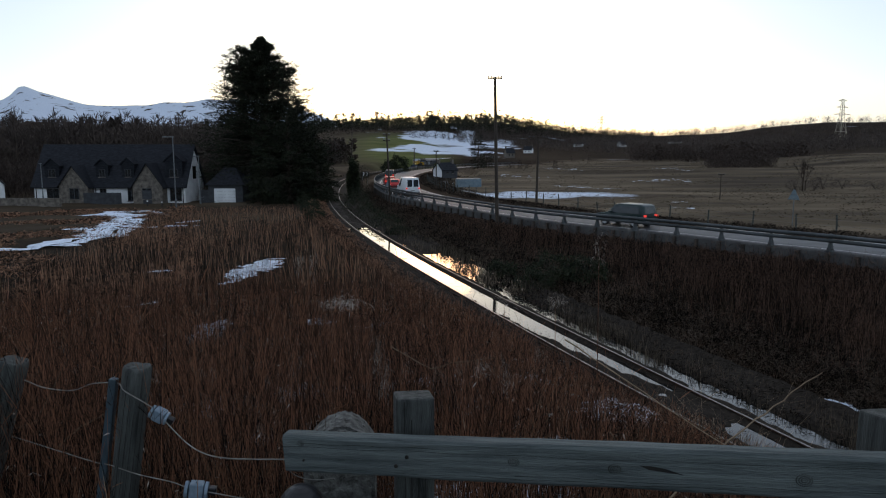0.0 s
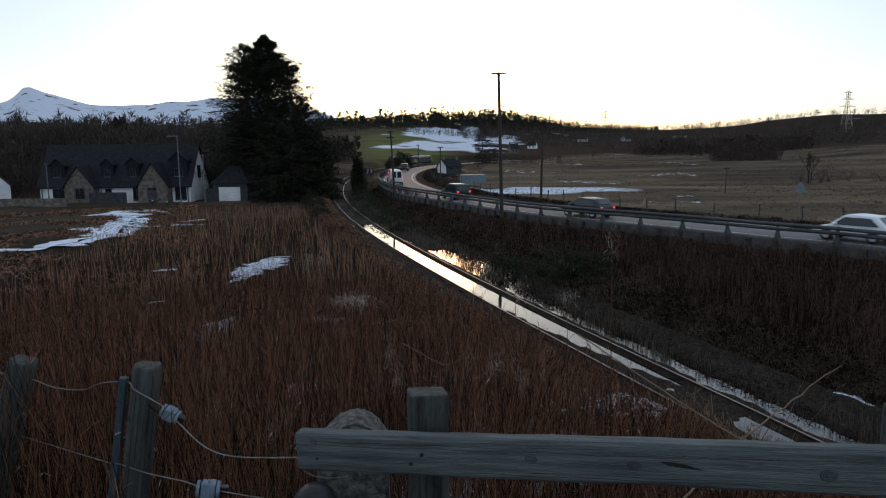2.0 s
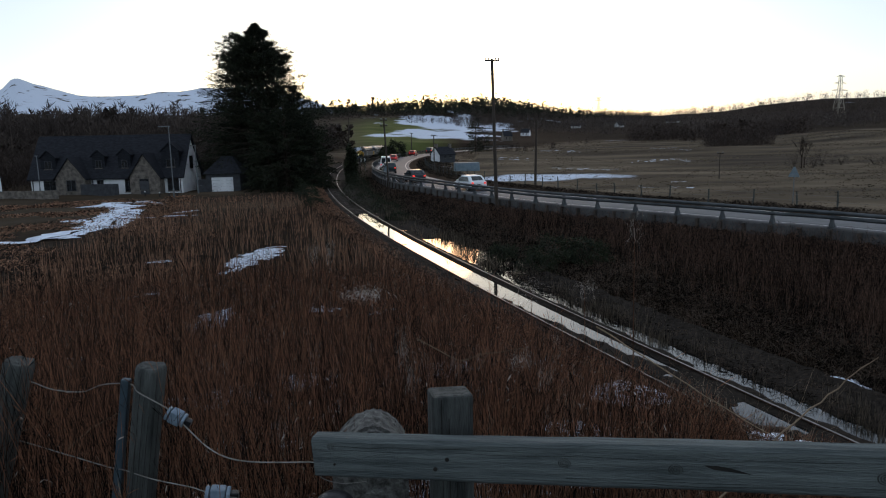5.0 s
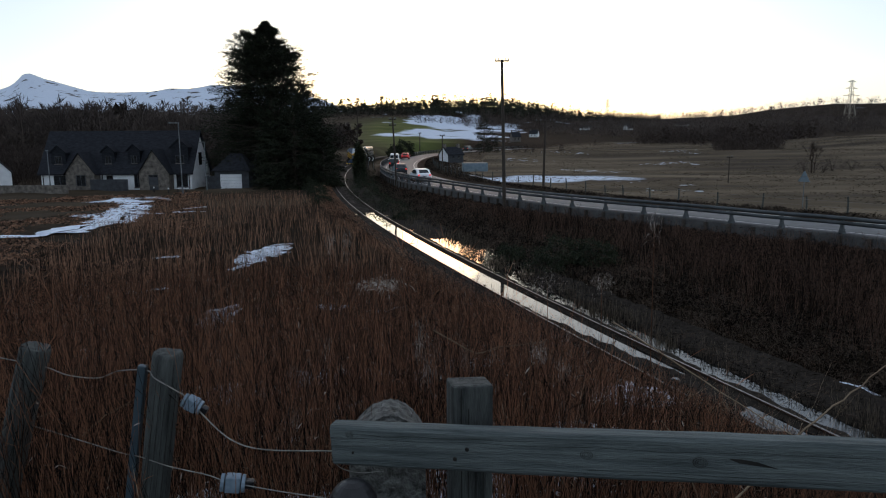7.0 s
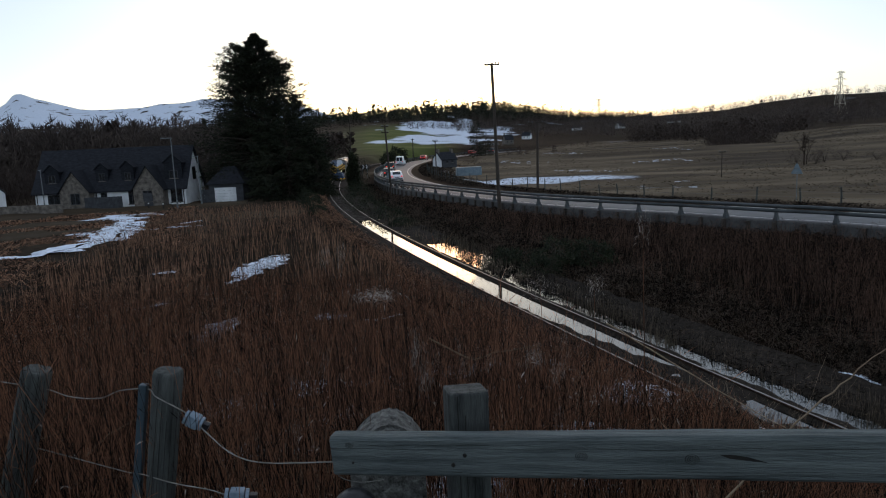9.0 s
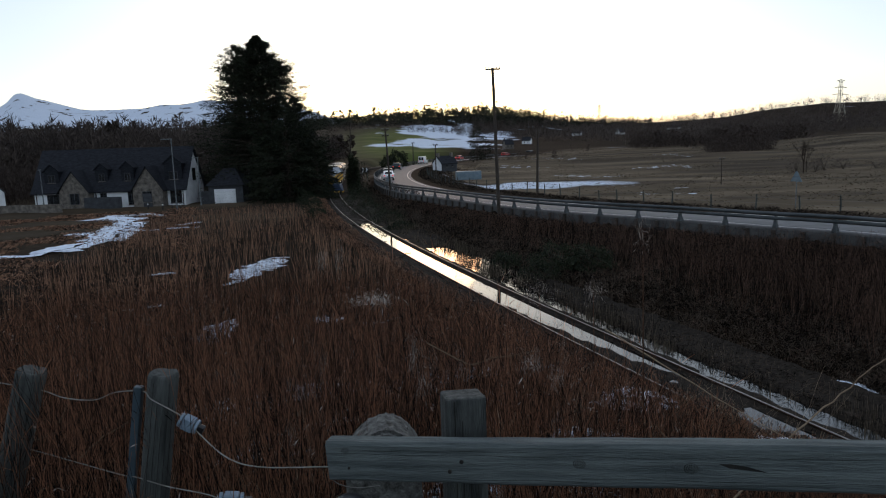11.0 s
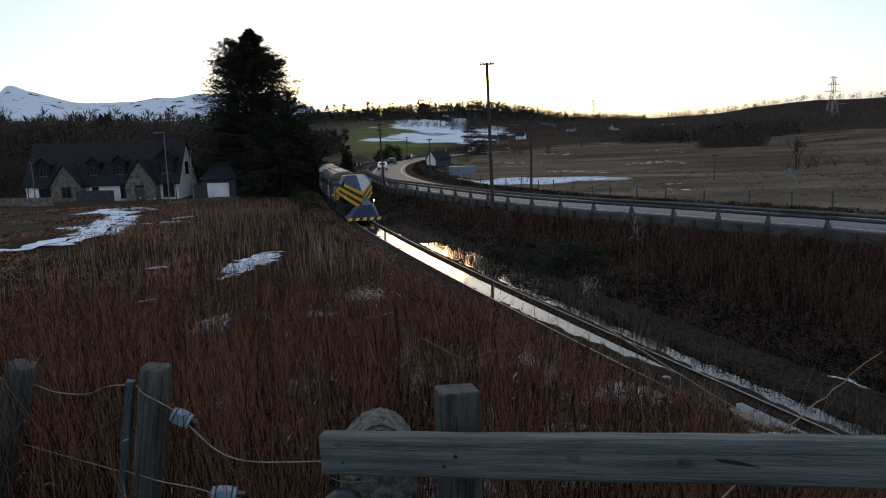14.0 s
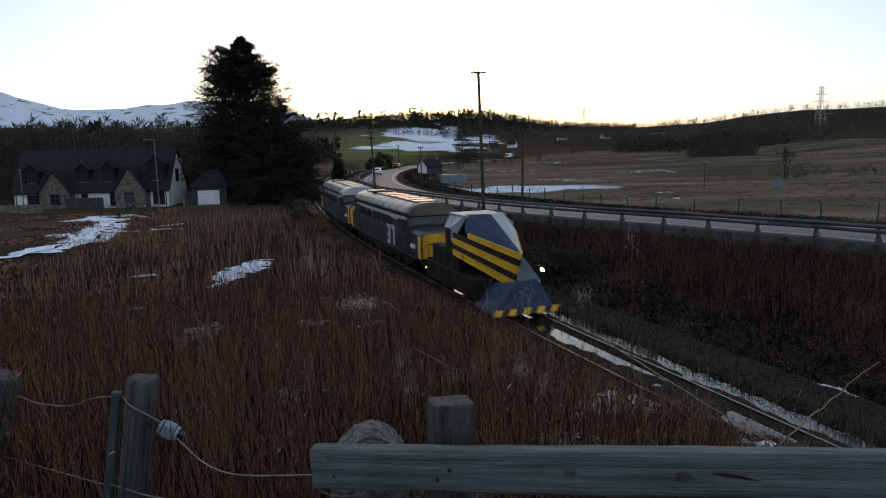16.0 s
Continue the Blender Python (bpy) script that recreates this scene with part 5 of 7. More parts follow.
def verge_tufts():
    n = 5200
    s, d = np.random.uniform(25, 200, n), 8.2 + np.abs(np.random.normal(0, 3.0, n))
    xy = np.array([TR for TR in (BARRIER.at(a, b) for a, b in zip(s, d))])
    keep = lump(xy[:, 0], xy[:, 1], 2.0) > -0.1
    xy = xy[keep]
    k = 8
    m = len(xy) * k
    r = np.repeat(np.hypot(xy[:, 0], xy[:, 1]), k)
    a = np.random.uniform(0, math.tau, m)
    c = np.stack([np.repeat(xy[:, 0], k) + np.random.normal(0, 0.2, m), np.repeat(xy[:, 1], k) + np.random.normal(0, 0.2, m), np.repeat(ground_height(xy[:, 0], xy[:, 1]), k) - 0.03], -1)
    sp = sprigs(c, np.stack([np.cos(a) * 0.6, np.sin(a) * 0.6, np.random.uniform(0.6, 1.4, m)], -1), np.random.uniform(0.25, 0.8, m), 0.008 + 0.0006 * r, 0.4)
    tagged(joined("verge_grass", [sp], M["tussock"]), "rough dead grass along the field side of the road", "grass", kind="stuff")
    # open field grass beyond
    x, y = scatter(26000, 45, 330, 0.02, 0.8, 0.75)
    b, _ = BARRIER.near(x, y)
    ok = b > 10
    x, y = x[ok], y[ok]
    keep = (lump(x, y, 9, 2) + 0.6 * lump(x, y, 30)) > -0.3
    x, y = x[keep], y[keep]
    k = 3
    m = len(x) * k
    r = np.repeat(np.hypot(x, y), k)
    a = np.random.uniform(0, math.tau, m)
    c = np.stack([np.repeat(x, k) + np.random.normal(0, 0.3, m), np.repeat(y, k) + np.random.normal(0, 0.3, m), np.repeat(ground_height(x, y), k) - 0.05], -1)
    sp = sprigs(c, np.stack([np.cos(a), np.sin(a), np.random.uniform(0.4, 1.0, m)], -1), np.random.uniform(0.2, 0.5, m), 0.0011 * r, 0.4)
    tagged(joined("field_grass", [sp], M["field_straw"]), "dull straw-coloured rough pasture", "grass", kind="stuff")
    # scrubby ground in front of the houses
    x, y = scatter(9000, 24, 96, -0.85, -0.36, 0.8)
    d, _ = TRACK.near(x, y)
    ok = (d < -8) & (lump(x, y, 5, 3) > -0.15)
    x, y = x[ok], y[ok]
    k = 7
    m = len(x) * k
    r = np.repeat(np.hypot(x, y), k)
    a = np.random.uniform(0, math.tau, m)
    c = np.stack([np.repeat(x, k) + np.random.normal(0, 0.25, m), np.repeat(y, k) + np.random.normal(0, 0.25, m), np.repeat(ground_height(x, y), k) - 0.05], -1)
    sp = sprigs(c, np.stack([np.cos(a) * 0.7, np.sin(a) * 0.7, np.random.uniform(0.4, 1.2, m)], -1), np.random.uniform(0.2, 0.6, m), 0.0009 * r, 0.4)
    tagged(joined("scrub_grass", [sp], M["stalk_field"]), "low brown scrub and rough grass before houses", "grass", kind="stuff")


M["field_straw"] = mat("rough_pasture", (0.045, 0.035, 0.024), (0.17, 0.136, 0.094), 0.08, 0.95, 0.0, 1.0, island=0.4, spec=0.1)
verge_tufts()


# ---- snow on the lane ----
def snow_lane():
    lane = Line([(-31, 35.5), (-25.8, 40.5), (-25.0, 45.5), (-24.9, 50), (-26.9, 57), (-29.5, 64), (-31.0, 70), (-34, 74), (-39, 76)])

    def z(x, y, s, d):
        return ground_height(x, y) + 0.12 - 0.035 * d * d + 0.06 * lump(x, y, 1.1)

    for d0, d1, s0, s1 in ((-1.9, 0.2, 0, 52), (0.5, 1.5, 10, 34), (-3.6, -2.5, 22, 44)):
        ob = sweep("snow_bank", lane, s0, min(s1, lane.length), 0.7, [(d, 0) for d in np.linspace(d0, d1, 8)], M["snow"], zwave=z)
        me = ob.data
        for i, v in enumerate(me.vertices):
            w = 1 + 0.5 * math.sin(v.co.y * 0.9) + 0.35 * math.sin(v.co.y * 2.3 + 1)
            v.co.x += 0.35 * w * math.sin(v.co.y * 1.7 + i)
        tagged(ob, "long bank of old snow beside a lane", "snow bank", "snow on the lane")
    x, y = scatter(900, 34, 92, -0.75, -0.36)
    x2, y2 = scatter(2300, 88, 215, 0.0, 0.36)
    keep, keep2 = lump(x, y, 7, 5) > 0.55, (lump(x2, y2, 9, 2) > 0.45) & (BARRIER.near(x2, y2)[0] > 9)
    x, y = np.r_[x[keep], x2[keep2]], np.r_[y[keep], y2[keep2]]
    q = (np.random.uniform(0.2, 0.8, len(x)) * np.where(x > 0, 0.45, 1))[:, None]
    ang = np.linspace(0, math.tau, 7)[:-1]
    px, py = x[:, None] + np.cos(ang) * q * 1.6, y[:, None] + np.sin(ang) * q
    v = np.stack([px, py, ground_height(px, py) + 0.07], -1).reshape(-1, 3)
    tagged(arrays("snow_scraps", v, np.arange(len(v)).reshape(-1, 6), M["snow"]), "scraps of old snow in rough grass", "snow", kind="stuff")


snow_lane()


# ---- houses ----
def gable_roof(bm, x0, x1, y0, y1, eave, ridge, over=0.3, thick=0.18, axis="x"):
    """A pitched slab roof; the ridge runs along the axis."""
    if axis == "x":
        yc = (y0 + y1) / 2
        k = (ridge - eave) / (yc - y0)
        o = [(y0 - over, eave - k * over), (yc, ridge), (y1 + over, eave - k * over), (y1 + over, eave - k * over - thick), (yc, ridge - thick), (y0 - over, eave - k * over - thick)]
        a = [bm.verts.new((x0 - over, y, z)) for y, z in o]
        b = [bm.verts.new((x1 + over, y, z)) for y, z in o]
    else:
        xc = (x0 + x1) / 2
        k = (ridge - eave) / (xc - x0)
        o = [(x0 - over, eave - k * over), (xc, ridge), (x1 + over, eave - k * over), (x1 + over, eave - k * over - thick), (xc, ridge - thick), (x0 - over, eave - k * over - thick)]
        a = [bm.verts.new((x, y0 - over, z)) for x, z in o]
        b = [bm.verts.new((x, y1, z)) for x, z in o]
    for i in range(6):
        bm.faces.new((a[i], a[(i + 1) % 6], b[(i + 1) % 6], b[i]))
    bm.faces.new((a[0], a[1], a[4], a[5]))
    bm.faces.new((a[1], a[2], a[3], a[4]))
    bm.faces.new((b[0], b[1], b[4], b[5]))
    bm.faces.new((b[1], b[2], b[3], b[4]))
    bmesh.ops.recalc_face_normals(bm, faces=bm.faces)
    return bm


def window(parent, x, z, w, h, y, name="window"):
    bm = bmesh.new()
    f = 0.07
    for a in ((x - w / 2, x + w / 2, z - h / 2, z - h / 2 + f), (x - w / 2, x + w / 2, z + h / 2 - f, z + h / 2), (x - w / 2, x - w / 2 + f, z - h / 2, z + h / 2), (x + w / 2 - f, x + w / 2, z - h / 2, z + h / 2), (x - f / 2, x + f / 2, z - h / 2, z + h / 2)):
        box(bm, a[0], a[1], y - 0.05, y + 0.02, a[2], a[3])
    win = part(name, bm, M["grey_fence"], parent)
    bm = bmesh.new()
    box(bm, x - w / 2 + 0.02, x + w / 2 - 0.02, y - 0.02, y + 0.03, z - h / 2 + 0.02, z + h / 2 - 0.02)
    part("pane", bm, M["glass"], win)
    bm = bmesh.new()
    box(bm, x - w / 2 - 0.08, x + w / 2 + 0.08, y - 0.12, y, z - h / 2 - 0.08, z - h / 2)
    part("sill", bm, M["grey_stone"], win)


def long_house():
    t = thing("house", pose(0, 0, 0), "long white rendered house with dark slate roof and stone gables", "house", "village houses")
    X0, X1, Y0, Y1, Z, E, R = -56.9, -35.9, 97.0, 104.6, -2.0, 1.05, 6.5
    bm = bmesh.new()
    prism(bm, [(Y0, Z), (Y1, Z), (Y1, E), ((Y0 + Y1) / 2, R - 0.2), (Y0, E)], X0, X1, Matrix(((0, 1, 0, 0), (1, 0, 0, 0), (0, 0, 1, 0), (0, 0, 0, 1))))
    bmesh.ops.recalc_face_normals(bm, faces=bm.faces)
    part("wall", bm, M["white_render"], t, "white rendered walls")
    part("roof", gable_roof(bmesh.new(), X0, X1, Y0, Y1, E + 0.05, R, 0.35), M["slate"], t, "dark slate roof")
    for x0, x1, apex in ((-52.6, -48.6, 3.6), (-42.5, -38.4, 3.95)):
        bm = bmesh.new()
        xc = (x0 + x1) / 2
        prism(bm, [(x0, Z), (x1, Z), (x1, 0.9), (xc, apex - 0.15), (x0, 0.9)], Y0 - 1.6, Y0 + 2)
        bmesh.ops.recalc_face_normals(bm, faces=bm.faces)
        g = part("stone_gable", bm, M["grey_stone"], t, "grey granite gable")
        part("gable_roof", gable_roof(bmesh.new(), x0, x1, Y0 - 1.6, Y0 + 3.2, 0.95, apex, 0.25, 0.15, "y"), M["slate"], t)
        window(t, xc + (0.1 if x0 < -45 else -0.1), -0.25, 1.3, 1.5, Y0 - 1.6)
    for xc, w, top in ((-54.6, 2.0, 4.6), (-47.6, 1.7, 4.55), (-44.0, 1.7, 4.7), (-37.6, 2.4, 5.4)):
        bm = bmesh.new()
        prism(bm, [(xc - w / 2, 1.4), (xc + w / 2, 1.4), (xc + w / 2, top - w * 0.45), (xc, top - 0.1), (xc - w / 2, top - w * 0.45)], Y0 + 0.6, Y0 + 3.4)
        bmesh.ops.recalc_face_normals(bm, faces=bm.faces)
        d = part("dormer", bm, M["slate"], t, "slate-hung dormer")
        part("dormer_roof", gable_roof(bmesh.new(), xc - w / 2, xc + w / 2, Y0 + 0.6, Y0 + 3.5, top - w * 0.45, top, 0.2, 0.12, "y"), M["slate"], d)
        window(d, xc, 2.5, w * 0.5, 1.1, Y0 + 0.6)
    for x, z, w, h in ((-54.3, -0.35, 1.7, 1.4), (-47.3, -0.1, 0.9, 0.9), (-43.4, -0.4, 1.0, 1.9), (-37.2, -0.4, 1.6, 1.8)):
        window(t, x, z, w, h, Y0)
    bm = bmesh.new()
    box(bm, -41.1, -39.9, Y0 - 1.68, Y0 - 1.55, Z, 0.2, 0.02)
    part("door", bm, M["grey_fence"], t, "dark grey door")
    for x in (-56.6, -48.3, -36.2):
        bm = bmesh.new()
        tube(bm, [(x, Y0 - 0.1, Z), (x, Y0 - 0.1, E - 0.1)], 0.06, 6)
        part("downpipe", bm, M["black_rubber"], t)
    bm = bmesh.new()
    box(bm, -35.89, -35.82, 100.2, 101.4, 1.6, 3.4, 0.02)
    part("gable_window", bm, M["glass"], t)
    return t


def garage():
    t = thing("garage", pose(0, 0, 0), "low white garage with a pyramid slate roof", "garage", "village houses")
    bm = bmesh.new()
    box(bm, -33.0, -28.2, 98, 103, -2.0, 0.9)
    part("wall", bm, M["grey_fence"], t)
    bm = bmesh.new()
    o = 0.35
    b = [bm.verts.new(c) for c in ((-33.0 - o, 98 - o, 0.85), (-28.2 + o, 98 - o, 0.85), (-28.2 + o, 103 + o, 0.85), (-33.0 - o, 103 + o, 0.85))]
    top = [bm.verts.new((-31.4, 100.5, 3.2)), bm.verts.new((-29.8, 100.5, 3.2))]
    bm.faces.new(b[::-1])
    bm.faces.new((b[0], b[1], top[1], top[0]))
    bm.faces.new((b[1], b[2], top[1]))
    bm.faces.new((b[2], b[3], top[0], top[1]))
    bm.faces.new((b[3], b[0], top[0]))
    part("roof", bm, M["slate"], t)
    bm = bmesh.new()
    for k in range(5):
        box(bm, -32.2, -29.2, 97.93 - 0.01 * (k % 2), 98.02, -1.75 + 0.42 * k, -1.75 + 0.42 * k + 0.405, 0.01)
    part("garage_door", bm, M["white_render"], t, "white panelled garage door")


def small_house(x, y, z, w, d, e, r, label, turn=0.0, wall="white_render", name="cottage", windows=(), gable=False):
    t = thing(name, pose(x, y, z, 0, 0, turn), label, "house", "village houses")
    bm = bmesh.new()
    prism(bm, [(0, -0.6), (d, -0.6), (d, e), (d / 2, r - 0.12), (0, e)], 0, w, Matrix(((0, 1, 0, 0), (1, 0, 0, 0), (0, 0, 1, 0), (0, 0, 0, 1))))
    bmesh.ops.recalc_face_normals(bm, faces=bm.faces)
    part("wall", bm, M[wall], t)
    part("roof", gable_roof(bmesh.new(), 0, w, 0, d, e + 0.02, r, 0.2, 0.14), M["slate"], t)
    # White panel over the end wall: the light on the gable as colour.
    if gable:
        bm = bmesh.new()
        prism(bm, [(0.02, -0.5), (d - 0.02, -0.5), (d - 0.02, e), (d / 2, r - 0.14), (0.02, e)], -0.04, -0.005, Matrix(((0, 1, 0, 0), (1, 0, 0, 0), (0, 0, 1, 0), (0, 0, 0, 1))))
        bmesh.ops.recalc_face_normals(bm, faces=bm.faces)
        part("lit_gable_end", bm, M["white_render"], t, "gable end coloured white as if lit")
    for k in (0.06, 0.94):
        bm = bmesh.new()
        box(bm, w * k - 0.25, w * k + 0.25, d / 2 - 0.3, d / 2 + 0.3, r - 0.5, r + 0.6, 0.02)
        part("chimney", bm, M["grey_stone"], t)
    for q in windows:
        window(t, w * q, e * 0.55, w * 0.12, e * 0.4, 0)
    return t


long_house()
garage()
small_house(-73.9, 102.2, -1.9, 9, 8, 2.8, 7.2, "white rendered house end behind a garden", -57, windows=(0.3, 0.7))
small_house(-31.4, 103.5, -1.7, 2.3, 3, 2.6, 4.0, "white house wall behind a garage", 0)
# Grey walls and white gable put this cottage's shaded and lit sides into colour.
small_house(-0.2, 152, 0.2, 4.4, 3.0, 1.4, 2.9, "small cottage by the road, walls coloured dark and gable white as if lit", 40, "grey_fence", windows=(0.35, 0.7), gable=True)
small_house(148, 330, -0.2, 13, 7, 3.4, 6.0, "grey stone farmhouse with two pale chimneys", -6, "grey_stone", "farmhouse", (0.2, 0.5, 0.8))
small_house(94, 262, -1.0, 4.5, 3.0, 1.5, 2.1, "small white field shed", 0, name="shed")
for k, (x, y, w) in enumerate(((104, 560, 7), (122, 640, 9), (146, 575, 6), (158, 660, 10), (48, 420, 5), (30, 330, 4), (-150, 215, 9), (-120, 235, 8), (205, 640, 12))):
    zz = float(ground_height(np.array([float(x)]), np.array([float(y)]))[0])
    small_house(x, y, zz, w, 5, 2.0 + 0.3 * (k % 2), 3.8 + 0.4 * (k % 3), ("far white house on the valley side", "far grey stone house on the valley side")[k % 2], (-20, 12, 35, -8)[k % 4], ("white_render", "grey_stone")[k % 2], windows=(0.3, 0.7))


def garden_wall():
    bm = bmesh.new()
    box(bm, -75, -50, 90.8, 91.1, -2.2, -0.55, 0.03)
    tagged(part("wall_garden", bm, M["grey_stone"]), "low grey garden wall before the houses", "garden wall", kind="structure")
    t = thing("board_fence", pose(0, 0, 0), "dark grey boarded fence between house gables", "fence")
    for k in range(26):
        bm = bmesh.new()
        box(bm, -49.2 + 0.2 * k, -49.02 + 0.2 * k, 95.2, 95.25, -2.0, -0.1 + 0.01 * (k % 3))
        part("board", bm, M["grey_fence"], t)
    t = thing("board_fence", pose(15.4, 3.0, 0.2), "dark grey boarded fence between house and garage", "fence")
    for k in range(22):
        bm = bmesh.new()
        box(bm, -49.8 + 0.2 * k, -49.62 + 0.2 * k, 95.2, 95.25, -2.0, -0.1 + 0.01 * (k % 3))
        part("board", bm, M["grey_fence"], t)


garden_wall()


def container():
    bm = bmesh.new()
    box(bm, 0, 4.0, 0, 1.6, 0, 1.35, 0.06)
    for k in range(13):
        box(bm, 0.15 + 0.3 * k, 0.27 + 0.3 * k, -0.04, 0.0, 0.1, 1.25)
    c = tagged(part("storage_container", bm, M["sign_back"]), "blue-grey storage container at a field edge", "container")
    c.matrix_world = pose(2.2, 112, -0.2, 0, 0, 6)


container()


def pylon(x, y, h, label):
    z0 = float(ground_height(np.array([float(x)]), np.array([float(y)]))[0])
    t = thing("pylon", pose(x, y, z0, 0, 0, 20), label, "pylon", "pylons")
    bm = bmesh.new()
    lv = [(0, 4.2), (0.25, 2.9), (0.5, 1.8), (0.62, 1.2), (0.8, 1.0), (0.97, 0.9)]
    for (a, w), (b, v) in zip(lv, lv[1:]):
        for sx, sy in ((-1, -1), (1, -1), (1, 1), (-1, 1)):
            tube(bm, [(sx * w, sy * w, a * h), (sx * v, sy * v, b * h)], 0.2, 4)
            nx, ny = -sy, sx
            tube(bm, [(sx * w, sy * w, a * h), (nx * v, ny * v, b * h)], 0.11, 4)
            tube(bm, [(sx * v, sy * v, b * h), (nx * v, ny * v, b * h)], 0.11, 4)
    part("tower", bm, M["pylon_steel"], t)
    for k, w in ((0.64, 9.0), (0.8, 6.5), (0.95, 4.5)):
        for sx in (-1, 1):
            bm = bmesh.new()
            tube(bm, [(0, 0, k * h + 1.3), (sx * w, 0, k * h)], 0.16, 4)
            tube(bm, [(0, 0, k * h), (sx * w, 0, k * h)], 0.16, 4)
            part("arm", bm, M["pylon_steel"], t)


pylon(330, 585, 36, "tall steel lattice pylon on a hillside")
pylon(203, 905, 24, "far steel lattice pylon in the valley")


def bollards():
    for k, (x, y) in enumerate(((-38.5, 90.5), (-36.2, 89.5), (-34.6, 88.5), (-33.2, 87.5))):
        z = float(ground_height(np.array([x]), np.array([y]))[0])
        t = thing("marker_post", pose(x, y, z), "short black post with a white top by the lane", "post", "marker posts")
        bm = bmesh.new()
        tube(bm, [(0, 0, -0.1), (0, 0, 0.75), (0, 0, 0.8)], [0.08, 0.08, 0.05], 8)
        part("shaft", bm, M["black_rubber"], t)
        bm = bmesh.new()
        tube(bm, [(0, 0, 0.55), (0, 0, 0.7)], 0.086, 8)
        part("band", bm, M["sign_white"], t)
    bm = bmesh.new()
    bmesh.ops.create_grid(bm, x_segments=14, y_segments=10, size=1.0)
    for v in bm.verts:
        q = math.hypot(v.co.x, v.co.y)
        v.co.z = 0.16 * max(0.0, 1 - q * q) + 0.03 * math.sin(v.co.x * 7) * math.cos(v.co.y * 9)
        v.co.x *= 0.75
        v.co.y *= 0.9
    ob = tagged(part("snow_mound", bm, M["snow"]), "small mound of old snow beside the ditch", "snow mound")
    x, y = 10.4, 17.6
    ob.matrix_world = pose(x, y, float(ground_height(np.array([x]), np.array([y]))[0]) + 0.12)


bollards()


# ---- train ----
M["loco_blue"] = mat("dusty_blue_paint", (0.008, 0.010, 0.018), (0.022, 0.026, 0.042), 1.2, 0.38, 0.05, 14, spec=0.5)
M["plough_blue"] = mat("worn_plough_blue", (0.007, 0.017, 0.044), (0.022, 0.044, 0.092), 1.5, 0.6, 0.08, 14, spec=0.3)
M["plough_white"] = mat("scratched_pale_steel", (0.15, 0.18, 0.21), (0.32, 0.355, 0.39), 1.4, 0.5, 0.08, 14, spec=0.4)
M["warn_yellow"] = mat("warning_yellow", (0.50, 0.27, 0.015), (0.72, 0.42, 0.03), 1.5, 0.45, 0.05, 16, spec=0.4)
M["stripe_black"] = mat("stripe_black", (0.010, 0.007, 0.007), (0.03, 0.02, 0.018), 2, 0.5, 0.05)
M["under_black"] = mat("oily_underframe", (0.005, 0.005, 0.005), (0.020, 0.018, 0.016), 4, 0.7, 0.4, 30, spec=0.1)
M["roof_grey"] = mat("grimy_grey_roof", (0.03, 0.028, 0.025), (0.15, 0.13, 0.105), 0.9, 0.34, 0.15, 12, spec=0.6)
M["loco_grey"] = mat("silver_grey_paint", (0.30, 0.32, 0.34), (0.48, 0.50, 0.52), 1.5, 0.4, 0.05)
M["screen"] = mat("windscreen_glass", (0.010, 0.014, 0.017), (0.022, 0.03, 0.036), 2, 0.1, 0.0, spec=0.5)
M["lamp_on"] = glow("warm_headlamp", (1.0, 0.80, 0.45), 14.0)
M["tail_red"] = glow("red_tail_light", (1.0, 0.05, 0.03), 0.9)


def wheelset(parent, x, r=0.55):
    bm = bmesh.new()
    tube(bm, [(x, -0.8, r), (x, 0.8, r)], 0.08, 8)
    for y in (-0.753, 0.753):
        tube(bm, [(x, y - 0.065, r), (x, y + 0.065, r)], r, 20)
        tube(bm, [(x, y - 0.1 * math.copysign(1, y) , r), (x, y - 0.066 * math.copysign(1, y), r)], r + 0.03, 20)
    part("wheelset", bm, M["under_black"], parent)


def bogie(parent, x, axles):
    bm = bmesh.new()
    for y in (-1.05, 1.05):
        box(bm, x + min(axles) - 0.9, x + max(axles) + 0.9, y - 0.08, y + 0.08, 0.55, 0.95, 0.04)
        for a in axles:
            box(bm, x + a - 0.2, x + a + 0.2, y - 0.16, y + 0.16, 0.35, 0.75, 0.04)
            tube(bm, [(x + a + 0.45, y, 0.6), (x + a + 0.45, y, 1.05)], 0.11, 10)
    box(bm, x - 0.3, x + 0.3, -1.1, 1.1, 0.6, 0.95)
    b = part("bogie", bm, M["under_black"], parent)
    for a in axles:
        wheelset(b, x + a)
    return b


def loft(bm, sections):
    """A skin over like-numbered sections of points."""
    rings = [[bm.verts.new(p) for p in s] for s in sections]
    k = len(rings[0])
    for a, b in zip(rings, rings[1:]):
        for i in range(k):
            bm.faces.new((a[i], b[i], b[(i + 1) % k], a[(i + 1) % k]))
    bm.faces.new(rings[0][::-1])
    bm.faces.new(rings[-1])
    bmesh.ops.recalc_face_normals(bm, faces=bm.faces)
    return bm


